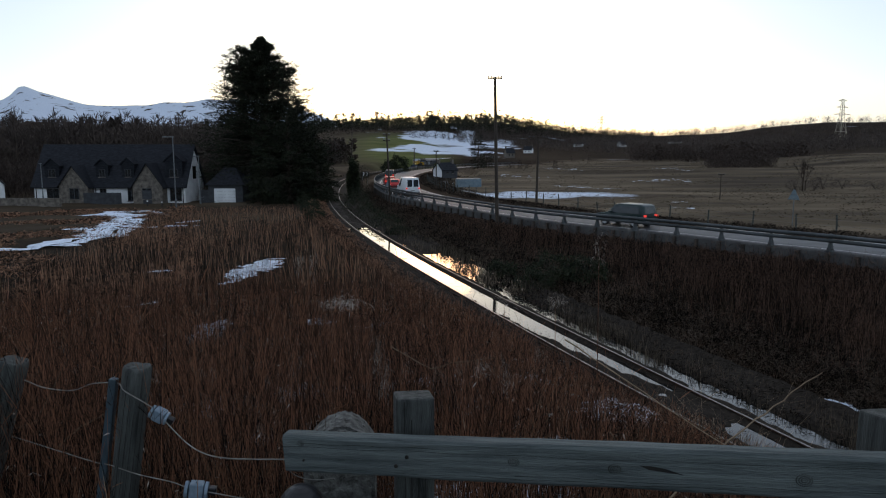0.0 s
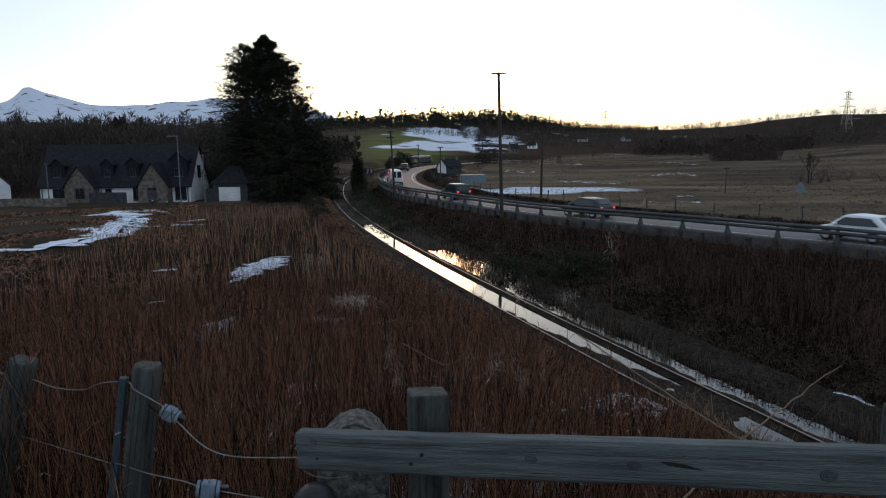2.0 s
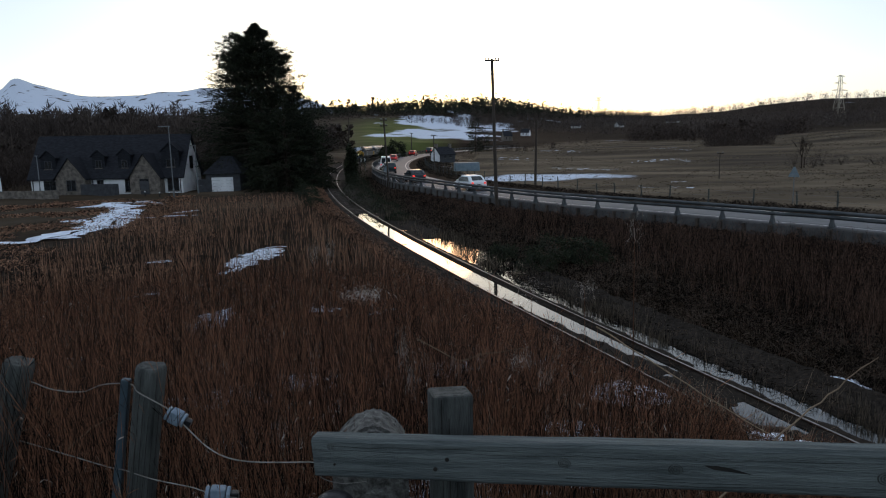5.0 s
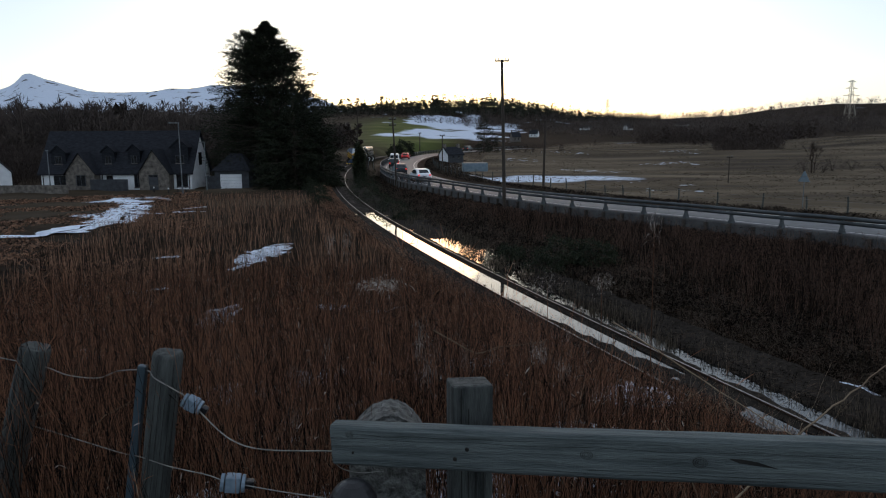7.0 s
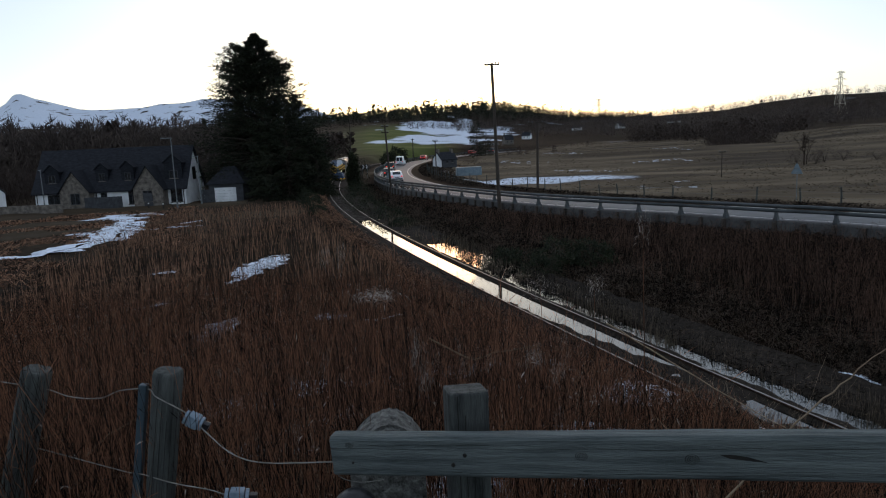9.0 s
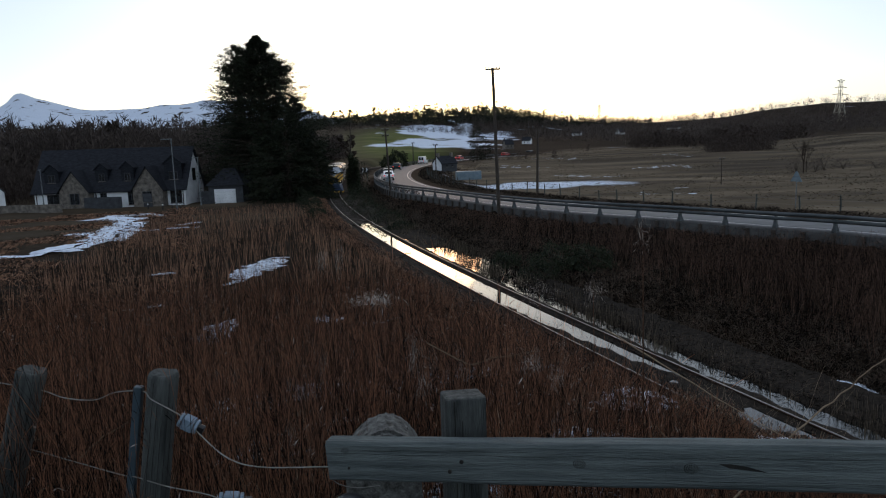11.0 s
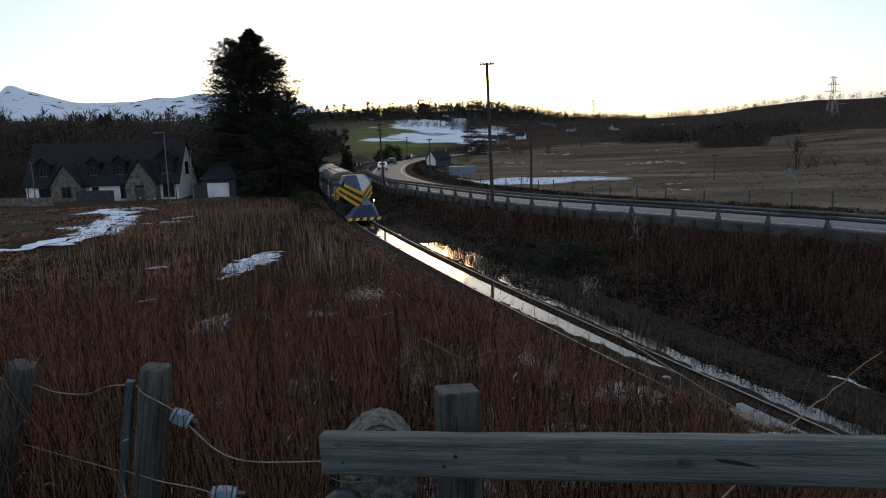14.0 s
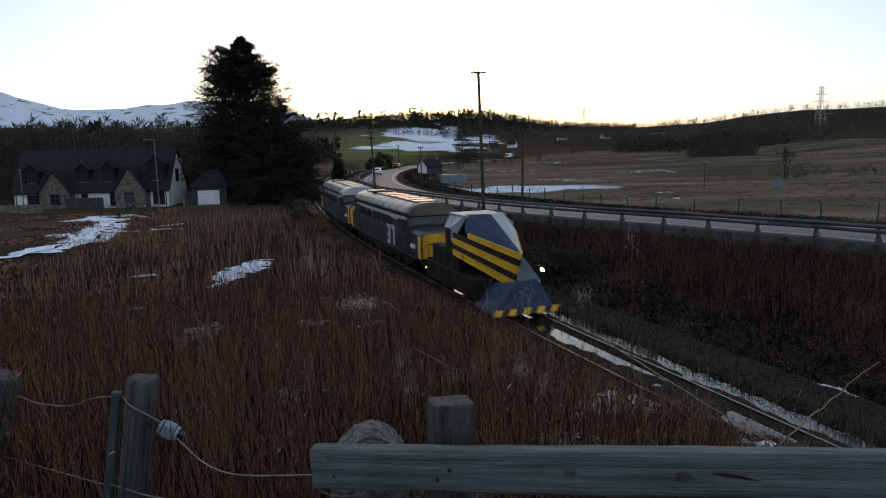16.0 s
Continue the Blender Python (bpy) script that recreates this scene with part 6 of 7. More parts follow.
def locomotive(label, grey_ends=False, side_mark=True):
    """A nose-ended diesel of 18.7 m, its leading end towards +x."""
    t = thing("diesel_locomotive", pose(0, 0, 0), label, "locomotive", "locomotives")
    H = 6.85

    def sec(x, w, top, low=1.0):
        return [(x, -w, low), (x, -w - 0.03, 1.9), (x, -w, top - 0.25), (x, -w + 0.12, top), (x, w - 0.12, top), (x, w, top - 0.25), (x, w + 0.03, 1.9), (x, w, low)]

    part("body", loft(bmesh.new(), [sec(-H, 1.33, 2.95), sec(H, 1.33, 2.95)]), M["loco_blue"], t, "dusty dark blue body side")
    bm = bmesh.new()
    arc = [(1.36 * math.sin(a), 2.92 + 0.80 * math.cos(a) ** 0.62) for a in np.linspace(-1.5, 1.5, 19)]
    loft(bm, [[(x, y * s, z) for y, z in arc] for x, s in ((-H - 0.3, 0.97), (-H + 0.4, 1), (H - 0.4, 1), (H + 0.3, 0.97))])
    for f in bm.faces:
        f.smooth = len(f.verts) == 4
    roof = part("roof", bm, M["roof_grey"], t, "grimy grey arched roof")
    for x in np.arange(-5.6, 5.7, 1.6):
        bm = bmesh.new()
        box(bm, x - 0.5, x + 0.5, -0.62, 0.62, 3.62, 3.76, 0.03)
        part("roof_hatch", bm, M["roof_grey"], roof)
        bm = bmesh.new()
        tube(bm, [(x + 0.7, 1.37 * math.sin(a), 2.92 + 0.80 * max(math.cos(a), 0) ** 0.62) for a in np.linspace(-1.45, 1.45, 13)], 0.012, 4)
        part("roof_rib", bm, M["under_black"], roof)
    bm = bmesh.new()
    bmesh.ops.create_cone(bm, cap_ends=True, segments=24, radius1=0.75, radius2=0.75, depth=0.1, matrix=pose(-3.6, 0, 3.76))
    part("fan", bm, M["under_black"], roof)
    if grey_ends:
        bm = bmesh.new()
        loft(bm, [[(x, y * s, z + 0.012) for y, z in arc] for x, s in ((H - 1.3, 1.01), (H + 0.32, 0.985))])
        part("cab_roof", bm, M["loco_grey"], t, "pale grey cab roof")
    for e in (1, -1):
        cab = part("cab_front", loft(bmesh.new(), [[(e * (H + x), y, z) for y, z in ((-w, 1.0), (-w, zt), (-w * 0.7, zt + 0.12), (w * 0.7, zt + 0.12), (w, zt), (w, 1.0))] for x, w, zt in ((-0.05, 1.33, 3.3), (0.02, 1.32, 3.25), (0.45, 1.28, 2.5))]), M["loco_blue"], t)
        for y0, y1 in ((-1.18, -0.06), (0.06, 1.18)):
            bm = bmesh.new()
            q = [bm.verts.new((e * (H + a), y, z)) for a, y, z in ((0.43, y0, 2.62), (0.43, y1, 2.62), (0.085, y1 * 0.96, 3.22), (0.085, y0 * 0.96, 3.22))]
            b2 = [bm.verts.new((v.co.x + e * 0.035, v.co.y, v.co.z + 0.012)) for v in q]
            bm.faces.new(b2 if e > 0 else b2[::-1])
            for i in range(4):
                bm.faces.new((q[i], q[(i + 1) % 4], b2[(i + 1) % 4], b2[i]))
            part("windscreen", bm, M["screen"], cab)
        part("nose", loft(bmesh.new(), [[(e * (H + x), y, z) for y, z in ((-w, 0.95), (-w, zt - 0.2), (-w + 0.22, zt), (w - 0.22, zt), (w, zt - 0.2), (w, 0.95))] for x, w, zt in ((0.3, 1.28, 2.5), (1.7, 1.2, 2.4), (2.0, 1.12, 2.32))]), M["loco_blue"], t)
        bm = bmesh.new()
        prism(bm, [(-1.1, 1.0), (1.1, 1.0), (1.1, 2.1), (0.9, 2.3), (-0.9, 2.3), (-1.1, 2.1)], 0, 0.03, Matrix(((0, e, 0, e * (H + 2.0)), (1, 0, 0, 0), (0, 0, 1, 0), (0, 0, 0, 1))))
        bmesh.ops.recalc_face_normals(bm, faces=bm.faces)
        ye = part("yellow_end", bm, M["warn_yellow"], t, "warning-yellow nose end")
        for y in (-1.21, 1.21):
            bm = bmesh.new()
            box(bm, min(e * (H + 1.55), e * (H + 2.0)), max(e * (H + 1.55), e * (H + 2.0)), y - 0.02, y + 0.02, 1.05, 2.15, 0.01)
            part("yellow_side", bm, M["warn_yellow"], ye)
            bm = bmesh.new()
            tube(bm, [(e * (H + 2.0), y * 0.72, 0.98), (e * (H + 2.45), y * 0.72, 0.98)], 0.1, 10)
            tube(bm, [(e * (H + 2.45), y * 0.72, 0.98), (e * (H + 2.5), y * 0.72, 0.98)], 0.25, 14)
            part("buffer", bm, M["under_black"], t)
        bm = bmesh.new()
        box(bm, min(e * (H + 1.9), e * (H + 2.15)), max(e * (H + 1.9), e * (H + 2.15)), -1.25, 1.25, 0.72, 1.05, 0.02)
        part("buffer_beam", bm, M["under_black"], t)
        for y in (-1.345, 1.345):
            bm = bmesh.new()
            box(bm, min(e * (H - 0.9), e * (H - 0.2)), max(e * (H - 0.9), e * (H - 0.2)), y - 0.02, y + 0.02, 2.2, 2.85, 0.03)
            part("cab_window", bm, M["screen"], t)
            bm = bmesh.new()
            box(bm, min(e * (H - 1.75), e * (H - 1.1)), max(e * (H - 1.75), e * (H - 1.1)), y - 0.012, y + 0.012, 1.1, 2.85, 0.01)
            part("cab_door", bm, M["stripe_black"], t)
    for y in (-1.36, 1.36):
        for x in (-4.6, -3.4, -2.2, -0.6, 0.6, 1.8, 3.0):
            bm = bmesh.new()
            for k in range(6):
                box(bm, x - 0.42, x + 0.42, y - 0.015, y + 0.015, 2.3 + 0.085 * k, 2.36 + 0.085 * k)
            part("grille", bm, M["under_black"], t)
        if side_mark:
            for x0, x1, z0, z1 in ((2.6, 3.3, 2.1, 2.3), (3.1, 3.3, 1.2, 2.1), (2.6, 3.1, 1.62, 1.8), (2.6, 3.1, 1.2, 1.38), (3.55, 4.3, 2.1, 2.3), (4.08, 4.3, 1.2, 2.1)):
                bm = bmesh.new()
                box(bm, x0, x1, y - 0.03 if y < 0 else y - 0.001, y + 0.001 if y < 0 else y + 0.03, z0, z1)
                part("side_mark", bm, M["loco_grey"], t, "pale grey painted block mark")
        bm = bmesh.new()
        for k in range(5):
            box(bm, 7.4 + 0.13 * k, 7.48 + 0.13 * k, (y - 0.005) * 0.955 - 0.04, (y + 0.005) * 0.955 + 0.04, 1.5, 1.68)
        part("number_bar", bm, M["sign_white"], t, "white number bars")
        bm = bmesh.new()
        tube(bm, [(-H - 1.5, y * 0.97, 1.02), (H + 1.5, y * 0.97, 1.02)], 0.06, 6)
        part("solebar", bm, M["under_black"], t)
    bm = bmesh.new()
    box(bm, -2.2, 2.2, -1.15, 1.15, 0.35, 1.0, 0.12)
    part("fuel_tank", bm, M["under_black"], t)
    bogie(t, 4.4, (-1.9, 0, 1.9))
    bogie(t, -4.4, (-1.9, 0, 1.9))
    return t


def snowplough():
    """A drift plough on a four-wheel frame; the blade points towards +x, its tip at the origin's front."""
    t = thing("snowplough_wagon", pose(0, 0, 0), "blue railway snowplough with yellow and black striped sides", "snowplough")
    # x = 0 is the blade's toe, the wagon reaches back to -8.2
    bm = bmesh.new()
    box(bm, -8.2, -1.75, -1.3, 1.3, 0.42, 1.25, 0.04)
    part("underframe", bm, M["under_black"], t)
    # lower blade, a steep wedge
    low = [(0.0, -1.36, 0.14), (0.0, 1.36, 0.14), (-0.4, 0.72, 1.36), (-0.4, -0.2, 1.36)]
    back = [(-1.9, -1.36, 0.30), (-1.9, 1.42, 0.30), (-1.7, 1.2, 1.35), (-1.7, -0.6, 1.1)]
    bm = bmesh.new()
    loft(bm, [low, back])
    part("lower_blade", bm, M["plough_blue"], t, "scraped blue lower blade")
    for k in range(9):
        bm = bmesh.new()
        y0 = -1.36 + 2.72 * k / 9
        y1 = y0 + 2.72 / 9
        s = 0.14
        v = [bm.verts.new(p) for p in ((0.012, y0, 0.13), (0.012, y1, 0.13), (-0.06, y1 + s, 0.36), (-0.06, y0 + s, 0.36))]
        w = [bm.verts.new((q.co.x + 0.02, q.co.y, q.co.z)) for q in v]
        bm.faces.new(w)
        for i in range(4):
            bm.faces.new((v[i], v[(i + 1) % 4], w[(i + 1) % 4], w[i]))
        part("edge_stripe", bm, M["warn_yellow"] if k % 2 == 0 else M["stripe_black"], t)
    # upper vee: two striped wings meeting at a prow, with a blue pyramid top
    prow_low, prow_top = Vector((-0.95, 0, 0.95)), Vector((-0.32, 0, 2.45))
    for e in (-1, 1):
        rl, rt = Vector((-4.0, 1.42 * e, 2.02)), Vector((-4.0, 1.42 * e, 3.2))
        edges = (0, 0.23, 0.42, 0.64, 0.83, 1.0)
        for k in range(5):
            a, b = edges[k], edges[k + 1]
            cut = 0.24 if k == 4 else 0.0
            ends = [prow_low.lerp(prow_top, a), rl.lerp(rt, a), rl.lerp(rt, b), prow_low.lerp(prow_top, b)]
            q = [ends[0], ends[1].lerp(ends[0], cut), ends[2].lerp(ends[3], cut), ends[3]]
            nrm = (q[1] - q[0]).cross(q[3] - q[0]).normalized()
            if nrm.y * e < 0:
                nrm = -nrm
            bm = bmesh.new()
            v = [bm.verts.new(p) for p in q]
            w = [bm.verts.new(p + nrm * (0.04 if k % 2 == 0 else 0.035)) for p in q]
            bm.faces.new(w)
            bm.faces.new(v[::-1])
            for i in range(4):
                bm.faces.new((v[i], v[(i + 1) % 4], w[(i + 1) % 4], w[i]))
            bmesh.ops.recalc_face_normals(bm, faces=bm.faces)
            part("wing_stripe", bm, M["warn_yellow"] if k % 2 == 0 else M["stripe_black"], t)
        bm = bmesh.new()
        top = Vector((-3.2, 0, 3.75))
        top2 = Vector((-3.9, 0.85 * e, 3.72))
        q = [prow_top, rt.lerp(prow_top, 0.2), top2, top]
        v = [bm.verts.new(p) for p in q]
        w = [bm.verts.new(p - Vector((0.05, 0, 0.06))) for p in q]
        bm.faces.new(v)
        bm.faces.new(w[::-1])
        for i in range(4):
            bm.faces.new((v[i], v[(i + 1) % 4], w[(i + 1) % 4], w[i]))
        bmesh.ops.recalc_face_normals(bm, faces=bm.faces)
        part("top_plate", bm, M["plough_blue"] if e < 0 else M["plough_white"], t, "blue sloping top plate" if e < 0 else "pale sloping top plate")
        if e < 0:
            continue
        bm = bmesh.new()
        loft(bm, [[prow_low + Vector((0.0, 0.02 * e, -0.02)), prow_low + Vector((-0.1, 0.3 * e, 0.02)), Vector((-0.55, 0.95 * e, 1.22))], [prow_low + Vector((-1.6, 0.05 * e, 0.2)), prow_low + Vector((-1.6, 0.3 * e, 0.22)), Vector((-1.75, 1.2 * e, 1.4))]])
        part("deflector", bm, M["plough_white"], t)
        bm = bmesh.new()
        q = [prow_low + Vector((0.06, 0, 0)), prow_top + Vector((-0.06, 0.02, -0.05)), Vector((-0.62, 0.95, 1.32))]
        loft(bm, [q, [p - Vector((0.05, 0, 0)) for p in q]])
        part("splitter_plate", bm, M["plough_white"], t, "pale steel splitter plate under the prow")
    # cabin behind the vee
    bm = bmesh.new()
    loft(bm, [[(x, -1.2, 1.25), (x, -1.2, z), (x, -0.85, z + 0.55), (x, 0.85, z + 0.55), (x, 1.2, z), (x, 1.2, 1.25)] for x, z in ((-5.6, 3.0), (-3.95, 3.05))])
    part("cabin", bm, M["under_black"], t, "dark steel cabin")
    for y in (-1.215, 1.215):
        bm = bmesh.new()
        box(bm, -4.9, -4.1, y - 0.015, y + 0.015, 2.3, 2.9, 0.02)
        part("cabin_window", bm, M["screen"], t)
        bm = bmesh.new()
        box(bm, -8.1, -5.45, y * 0.6 - 0.25, y * 0.6 + 0.25, 1.25, 2.0, 0.05)
        part("equipment_box", bm, M["under_black"], t)
        bm = bmesh.new()
        for k in range(6):
            tube(bm, [(-7.9 + 0.9 * k, y * 1.02, 1.25), (-7.9 + 0.9 * k, y * 1.02, 2.0)], 0.02, 6)
        tube(bm, [(-7.9, y * 1.02, 2.0), (-3.4, y * 1.02, 2.0)], 0.022, 6)
        part("handrail", bm, M["under_black"], t)
        bm = bmesh.new()
        for k in range(4):
            box(bm, -5.2, -4.7, y * 1.05 - 0.1, y * 1.05 + 0.1, 0.45 + 0.22 * k, 0.49 + 0.22 * k)
        part("step", bm, M["under_black"], t)
        bm = bmesh.new()
        loft(bm, [[(x, y, 3.06), (x, y * 0.72, 3.64), (x, y * 0.70, 3.60), (x, y * 0.98, 3.02)] for x in (-5.65, -3.9)])
        part("cabin_shoulder", bm, M["plough_white"], t, "pale sloping cabin shoulder")
        bm = bmesh.new()
        loft(bm, [[(-4.0, y * 1.18, 2.55), (-4.0, y * 1.18, 3.25), (-4.0, y * 0.7, 3.7), (-4.0, y * 0.7, 2.55)], [(-4.35, y * 1.14, 2.55), (-4.35, y * 1.14, 3.2), (-4.35, y * 0.7, 3.66), (-4.35, y * 0.7, 2.55)]])
        part("wing_back", bm, M["plough_white"], t, "pale plate behind the wing")
        bm = bmesh.new()
        tube(bm, [(-8.2, y * 0.72, 0.98), (-8.45, y * 0.72, 0.98)], 0.2, 12)
        part("buffer", bm, M["under_black"], t)
    bm = bmesh.new()
    box(bm, -5.7, -3.7, -0.95, 0.95, 3.58, 3.68, 0.03)
    part("cabin_roof", bm, M["plough_white"], t)
    for y in (0.98,):
        bm = bmesh.new()
        box(bm, -0.78, -0.5, y - 0.14, y + 0.14, 1.58, 1.86, 0.04)
        part("lamp_box", bm, M["under_black"], t)
        bm = bmesh.new()
        tube(bm, [(-0.5, y, 1.72), (-0.46, y, 1.72)], 0.06, 16)
        part("headlamp", bm, M["lamp_on"], t, "lit warm white headlamp")
    bm = bmesh.new()
    box(bm, -0.72, -0.5, -0.25, 0.15, 1.0, 1.28, 0.04)
    part("coupling_box", bm, M["under_black"], t)
    for k in (-0.3, -0.2, 0.1, 0.3, 0.55):
        bm = bmesh.new()
        tube(bm, [(-0.35, k, 0.98), (-0.42, k, 1.12)], 0.04, 8)
        part("bolt_head", bm, M["loco_grey"], t)
    bogie(t, -2.9, (0,))
    bogie(t, -6.6, (0,))
    return t


PLOUGH = snowplough()
LOCO = locomotive("blue diesel locomotive with yellow nose and grey roof")
LOCO_B = locomotive("second blue and grey diesel locomotive with yellow nose", grey_ends=True, side_mark=False)


# ---- cars ----
def car(name, label, paint, kind="hatch", L=4.2, W=1.75, H=1.48, lights=True):
    """A car facing +x, its wheels on z = 0."""
    t = thing(name, pose(0, 0, 0), label, "van" if kind == "van" else "car", "cars on the road")
    h2 = L / 2
    if kind == "van":
        belt, prof = 1.0, [(h2, 0.35), (h2, 0.85), (h2 - 0.75, 1.05), (h2 - 1.35, H - 0.05), (h2 - 1.6, H), (-h2 + 0.06, H), (-h2, H - 0.1), (-h2, 0.35)]
    elif kind == "suv":
        belt, prof = 0.95, [(h2, 0.35), (h2 - 0.02, 0.85), (h2 - 1.0, 1.02), (h2 - 1.6, H - 0.06), (h2 - 1.95, H), (-h2 + 0.35, H - 0.02), (-h2 + 0.12, H - 0.12), (-h2, 0.95), (-h2, 0.35)]
    else:
        belt, prof = 0.86, [(h2, 0.3), (h2 - 0.03, 0.68), (h2 - 0.95, 0.9), (h2 - 1.7, H - 0.05), (h2 - 2.1, H), (-h2 + 0.75, H - 0.06), (-h2 + 0.22, 0.98), (-h2 + 0.02, 0.85), (-h2, 0.3)]
    bm = bmesh.new()
    secs = []
    for y, sx, sz in ((-W / 2, 0.965, 0.0), (-W / 2 + 0.06, 1.0, 0.5), (-W / 2 + 0.2, 1.0, 1.0), (W / 2 - 0.2, 1.0, 1.0), (W / 2 - 0.06, 1.0, 0.5), (W / 2, 0.965, 0.0)):
        ring = []
        for x, z in prof:
            tuck = 0.0
            if z > belt:
                tuck = (z - belt) * 0.22
            yy = y - math.copysign(tuck, y) * (1.0 if abs(y) > W / 2 - 0.15 else 0.8)
            ring.append((x * sx, yy, z - (0.03 * (1 - sz) if z > belt else 0)))
        secs.append(ring)
    loft(bm, secs)
    for f in bm.faces:
        f.smooth = True
    body = part("body", bm, paint, t)
    mo = body.modifiers.new("edges", "BEVEL")
    mo.width, mo.segments, mo.limit_method, mo.angle_limit = 0.04, 2, "ANGLE", radians(25)

    def quad(pts, out, name, material):
        b = bmesh.new()
        v = [b.verts.new(p) for p in pts]
        o = Vector(out) * 0.014
        w = [b.verts.new(Vector(p) + o) for p in pts]
        b.faces.new(w)
        b.faces.new(v[::-1])
        for i in range(len(pts)):
            b.faces.new((v[i], v[(i + 1) % len(pts)], w[(i + 1) % len(pts)], w[i]))
        bmesh.ops.recalc_face_normals(b, faces=b.faces)
        return part(name, b, material, t)

    top_y, belt_y = W / 2 - (H - belt) * 0.22 - 0.02, W / 2
    for e in (-1, 1):
        x0, x1, x2, x3 = (h2 - 1.15, h2 - 1.72, -h2 + (0.95 if kind == "hatch" else 0.5), -h2 + (0.5 if kind == "hatch" else 0.3))
        if kind == "van":
            x2 = x3 = h2 - 2.3
        zt = H - 0.16
        yt = W / 2 - (zt - belt) * 0.22
        quad([(x0, e * (belt_y - 0.01), belt + 0.03), (x1, e * (yt - 0.005), zt), (x2, e * (yt - 0.005), zt), (x3, e * (belt_y - 0.01), belt + 0.06)], (0, e, 0.2), "side_window", M["screen"])
        for x in (h2 - 0.82, -h2 + 0.78):
            b = bmesh.new()
            tube(b, [(x, e * (W / 2 - 0.2), 0.32), (x, e * (W / 2 + 0.01), 0.32)], 0.325, 20)
            wh = part("wheel", b, M["black_rubber"], t)
            b = bmesh.new()
            tube(b, [(x, e * (W / 2 + 0.005), 0.32), (x, e * (W / 2 + 0.022), 0.32)], 0.2, 14)
            part("rim", b, M["loco_grey"], wh)
        quad([(-h2 + 0.0 - 0.005, e * (W / 2 - 0.32), belt - 0.16), (-h2 - 0.005, e * (W / 2 - 0.1), belt - 0.16), (-h2 - 0.0, e * (W / 2 - 0.1), belt + 0.0), (-h2 - 0.0, e * (W / 2 - 0.3), belt + 0.0)], (-1, 0, 0), "tail_light", M["tail_red"])
        quad([(h2 + 0.0, e * (W / 2 - 0.45), 0.58), (h2, e * (W / 2 - 0.12), 0.58), (h2 - 0.02, e * (W / 2 - 0.12), 0.7), (h2 - 0.02, e * (W / 2 - 0.42), 0.7)], (1, 0, 0), "headlight", M["screen"])
        b = bmesh.new()
        box(b, h2 - 1.45, h2 - 1.25, min(e * (W / 2 + 0.02), e * (W / 2 + 0.2)), max(e * (W / 2 + 0.02), e * (W / 2 + 0.2)), belt + 0.02, belt + 0.16, 0.03)
        part("mirror", b, paint, t)
    rw = W / 2 - 0.3
    if kind == "hatch":
        quad([(-h2 + 0.25, -rw, 1.02), (-h2 + 0.25, rw, 1.02), (-h2 + 0.68, rw * 0.88, H - 0.12), (-h2 + 0.68, -rw * 0.88, H - 0.12)], (-1, 0, 0.9), "rear_window", M["screen"])
        quad([(h2 - 1.05, -rw, 0.97), (h2 - 1.05, rw, 0.97), (h2 - 1.66, rw * 0.9, H - 0.1), (h2 - 1.66, -rw * 0.9, H - 0.1)], (1, 0, 0.9), "windscreen", M["screen"])
    elif kind == "suv":
        quad([(-h2 + 0.025, -rw, 1.02), (-h2 + 0.025, rw, 1.02), (-h2 + 0.12, rw * 0.92, H - 0.18), (-h2 + 0.12, -rw * 0.92, H - 0.18)], (-1, 0, 0.2), "rear_window", M["screen"])
        quad([(h2 - 1.08, -rw, 1.1), (h2 - 1.08, rw, 1.1), (h2 - 1.56, rw * 0.9, H - 0.12), (h2 - 1.56, -rw * 0.9, H - 0.12)], (1, 0, 0.8), "windscreen", M["screen"])
    else:
        quad([(h2 - 0.82, -rw, 1.14), (h2 - 0.82, rw, 1.14), (h2 - 1.3, rw * 0.92, H - 0.12), (h2 - 1.3, -rw * 0.92, H - 0.12)], (1, 0, 0.7), "windscreen", M["screen"])
        for e in (-1, 1):
            quad([(-h2 + 0.0, e * 0.08, 1.1), (-h2, e * rw, 1.1), (-h2, e * rw, H - 0.25), (-h2, e * 0.08, H - 0.25)], (-1, 0, 0), "rear_window", M["screen"])
    b = bmesh.new()
    for k in range(5):
        box(b, -h2 - 0.018, -h2 - 0.004, -0.24 + 0.1 * k, -0.17 + 0.1 * k, 0.58, 0.68)
    part("plate_bar", b, M["stripe_black"], t)
    b = bmesh.new()
    box(b, -h2 - 0.03, -h2 + 0.1, -W / 2 + 0.1, W / 2 - 0.1, 0.34, 0.5, 0.03)
    part("rear_bumper", b, M["black_rubber"], t)
    return t


def paint(name, c, metal=0.3):
    return mat(name, tuple(v * 0.85 for v in c), c, 1.0, 0.34, 0.0, 6, metal=metal * 0.3, spec=0.35)


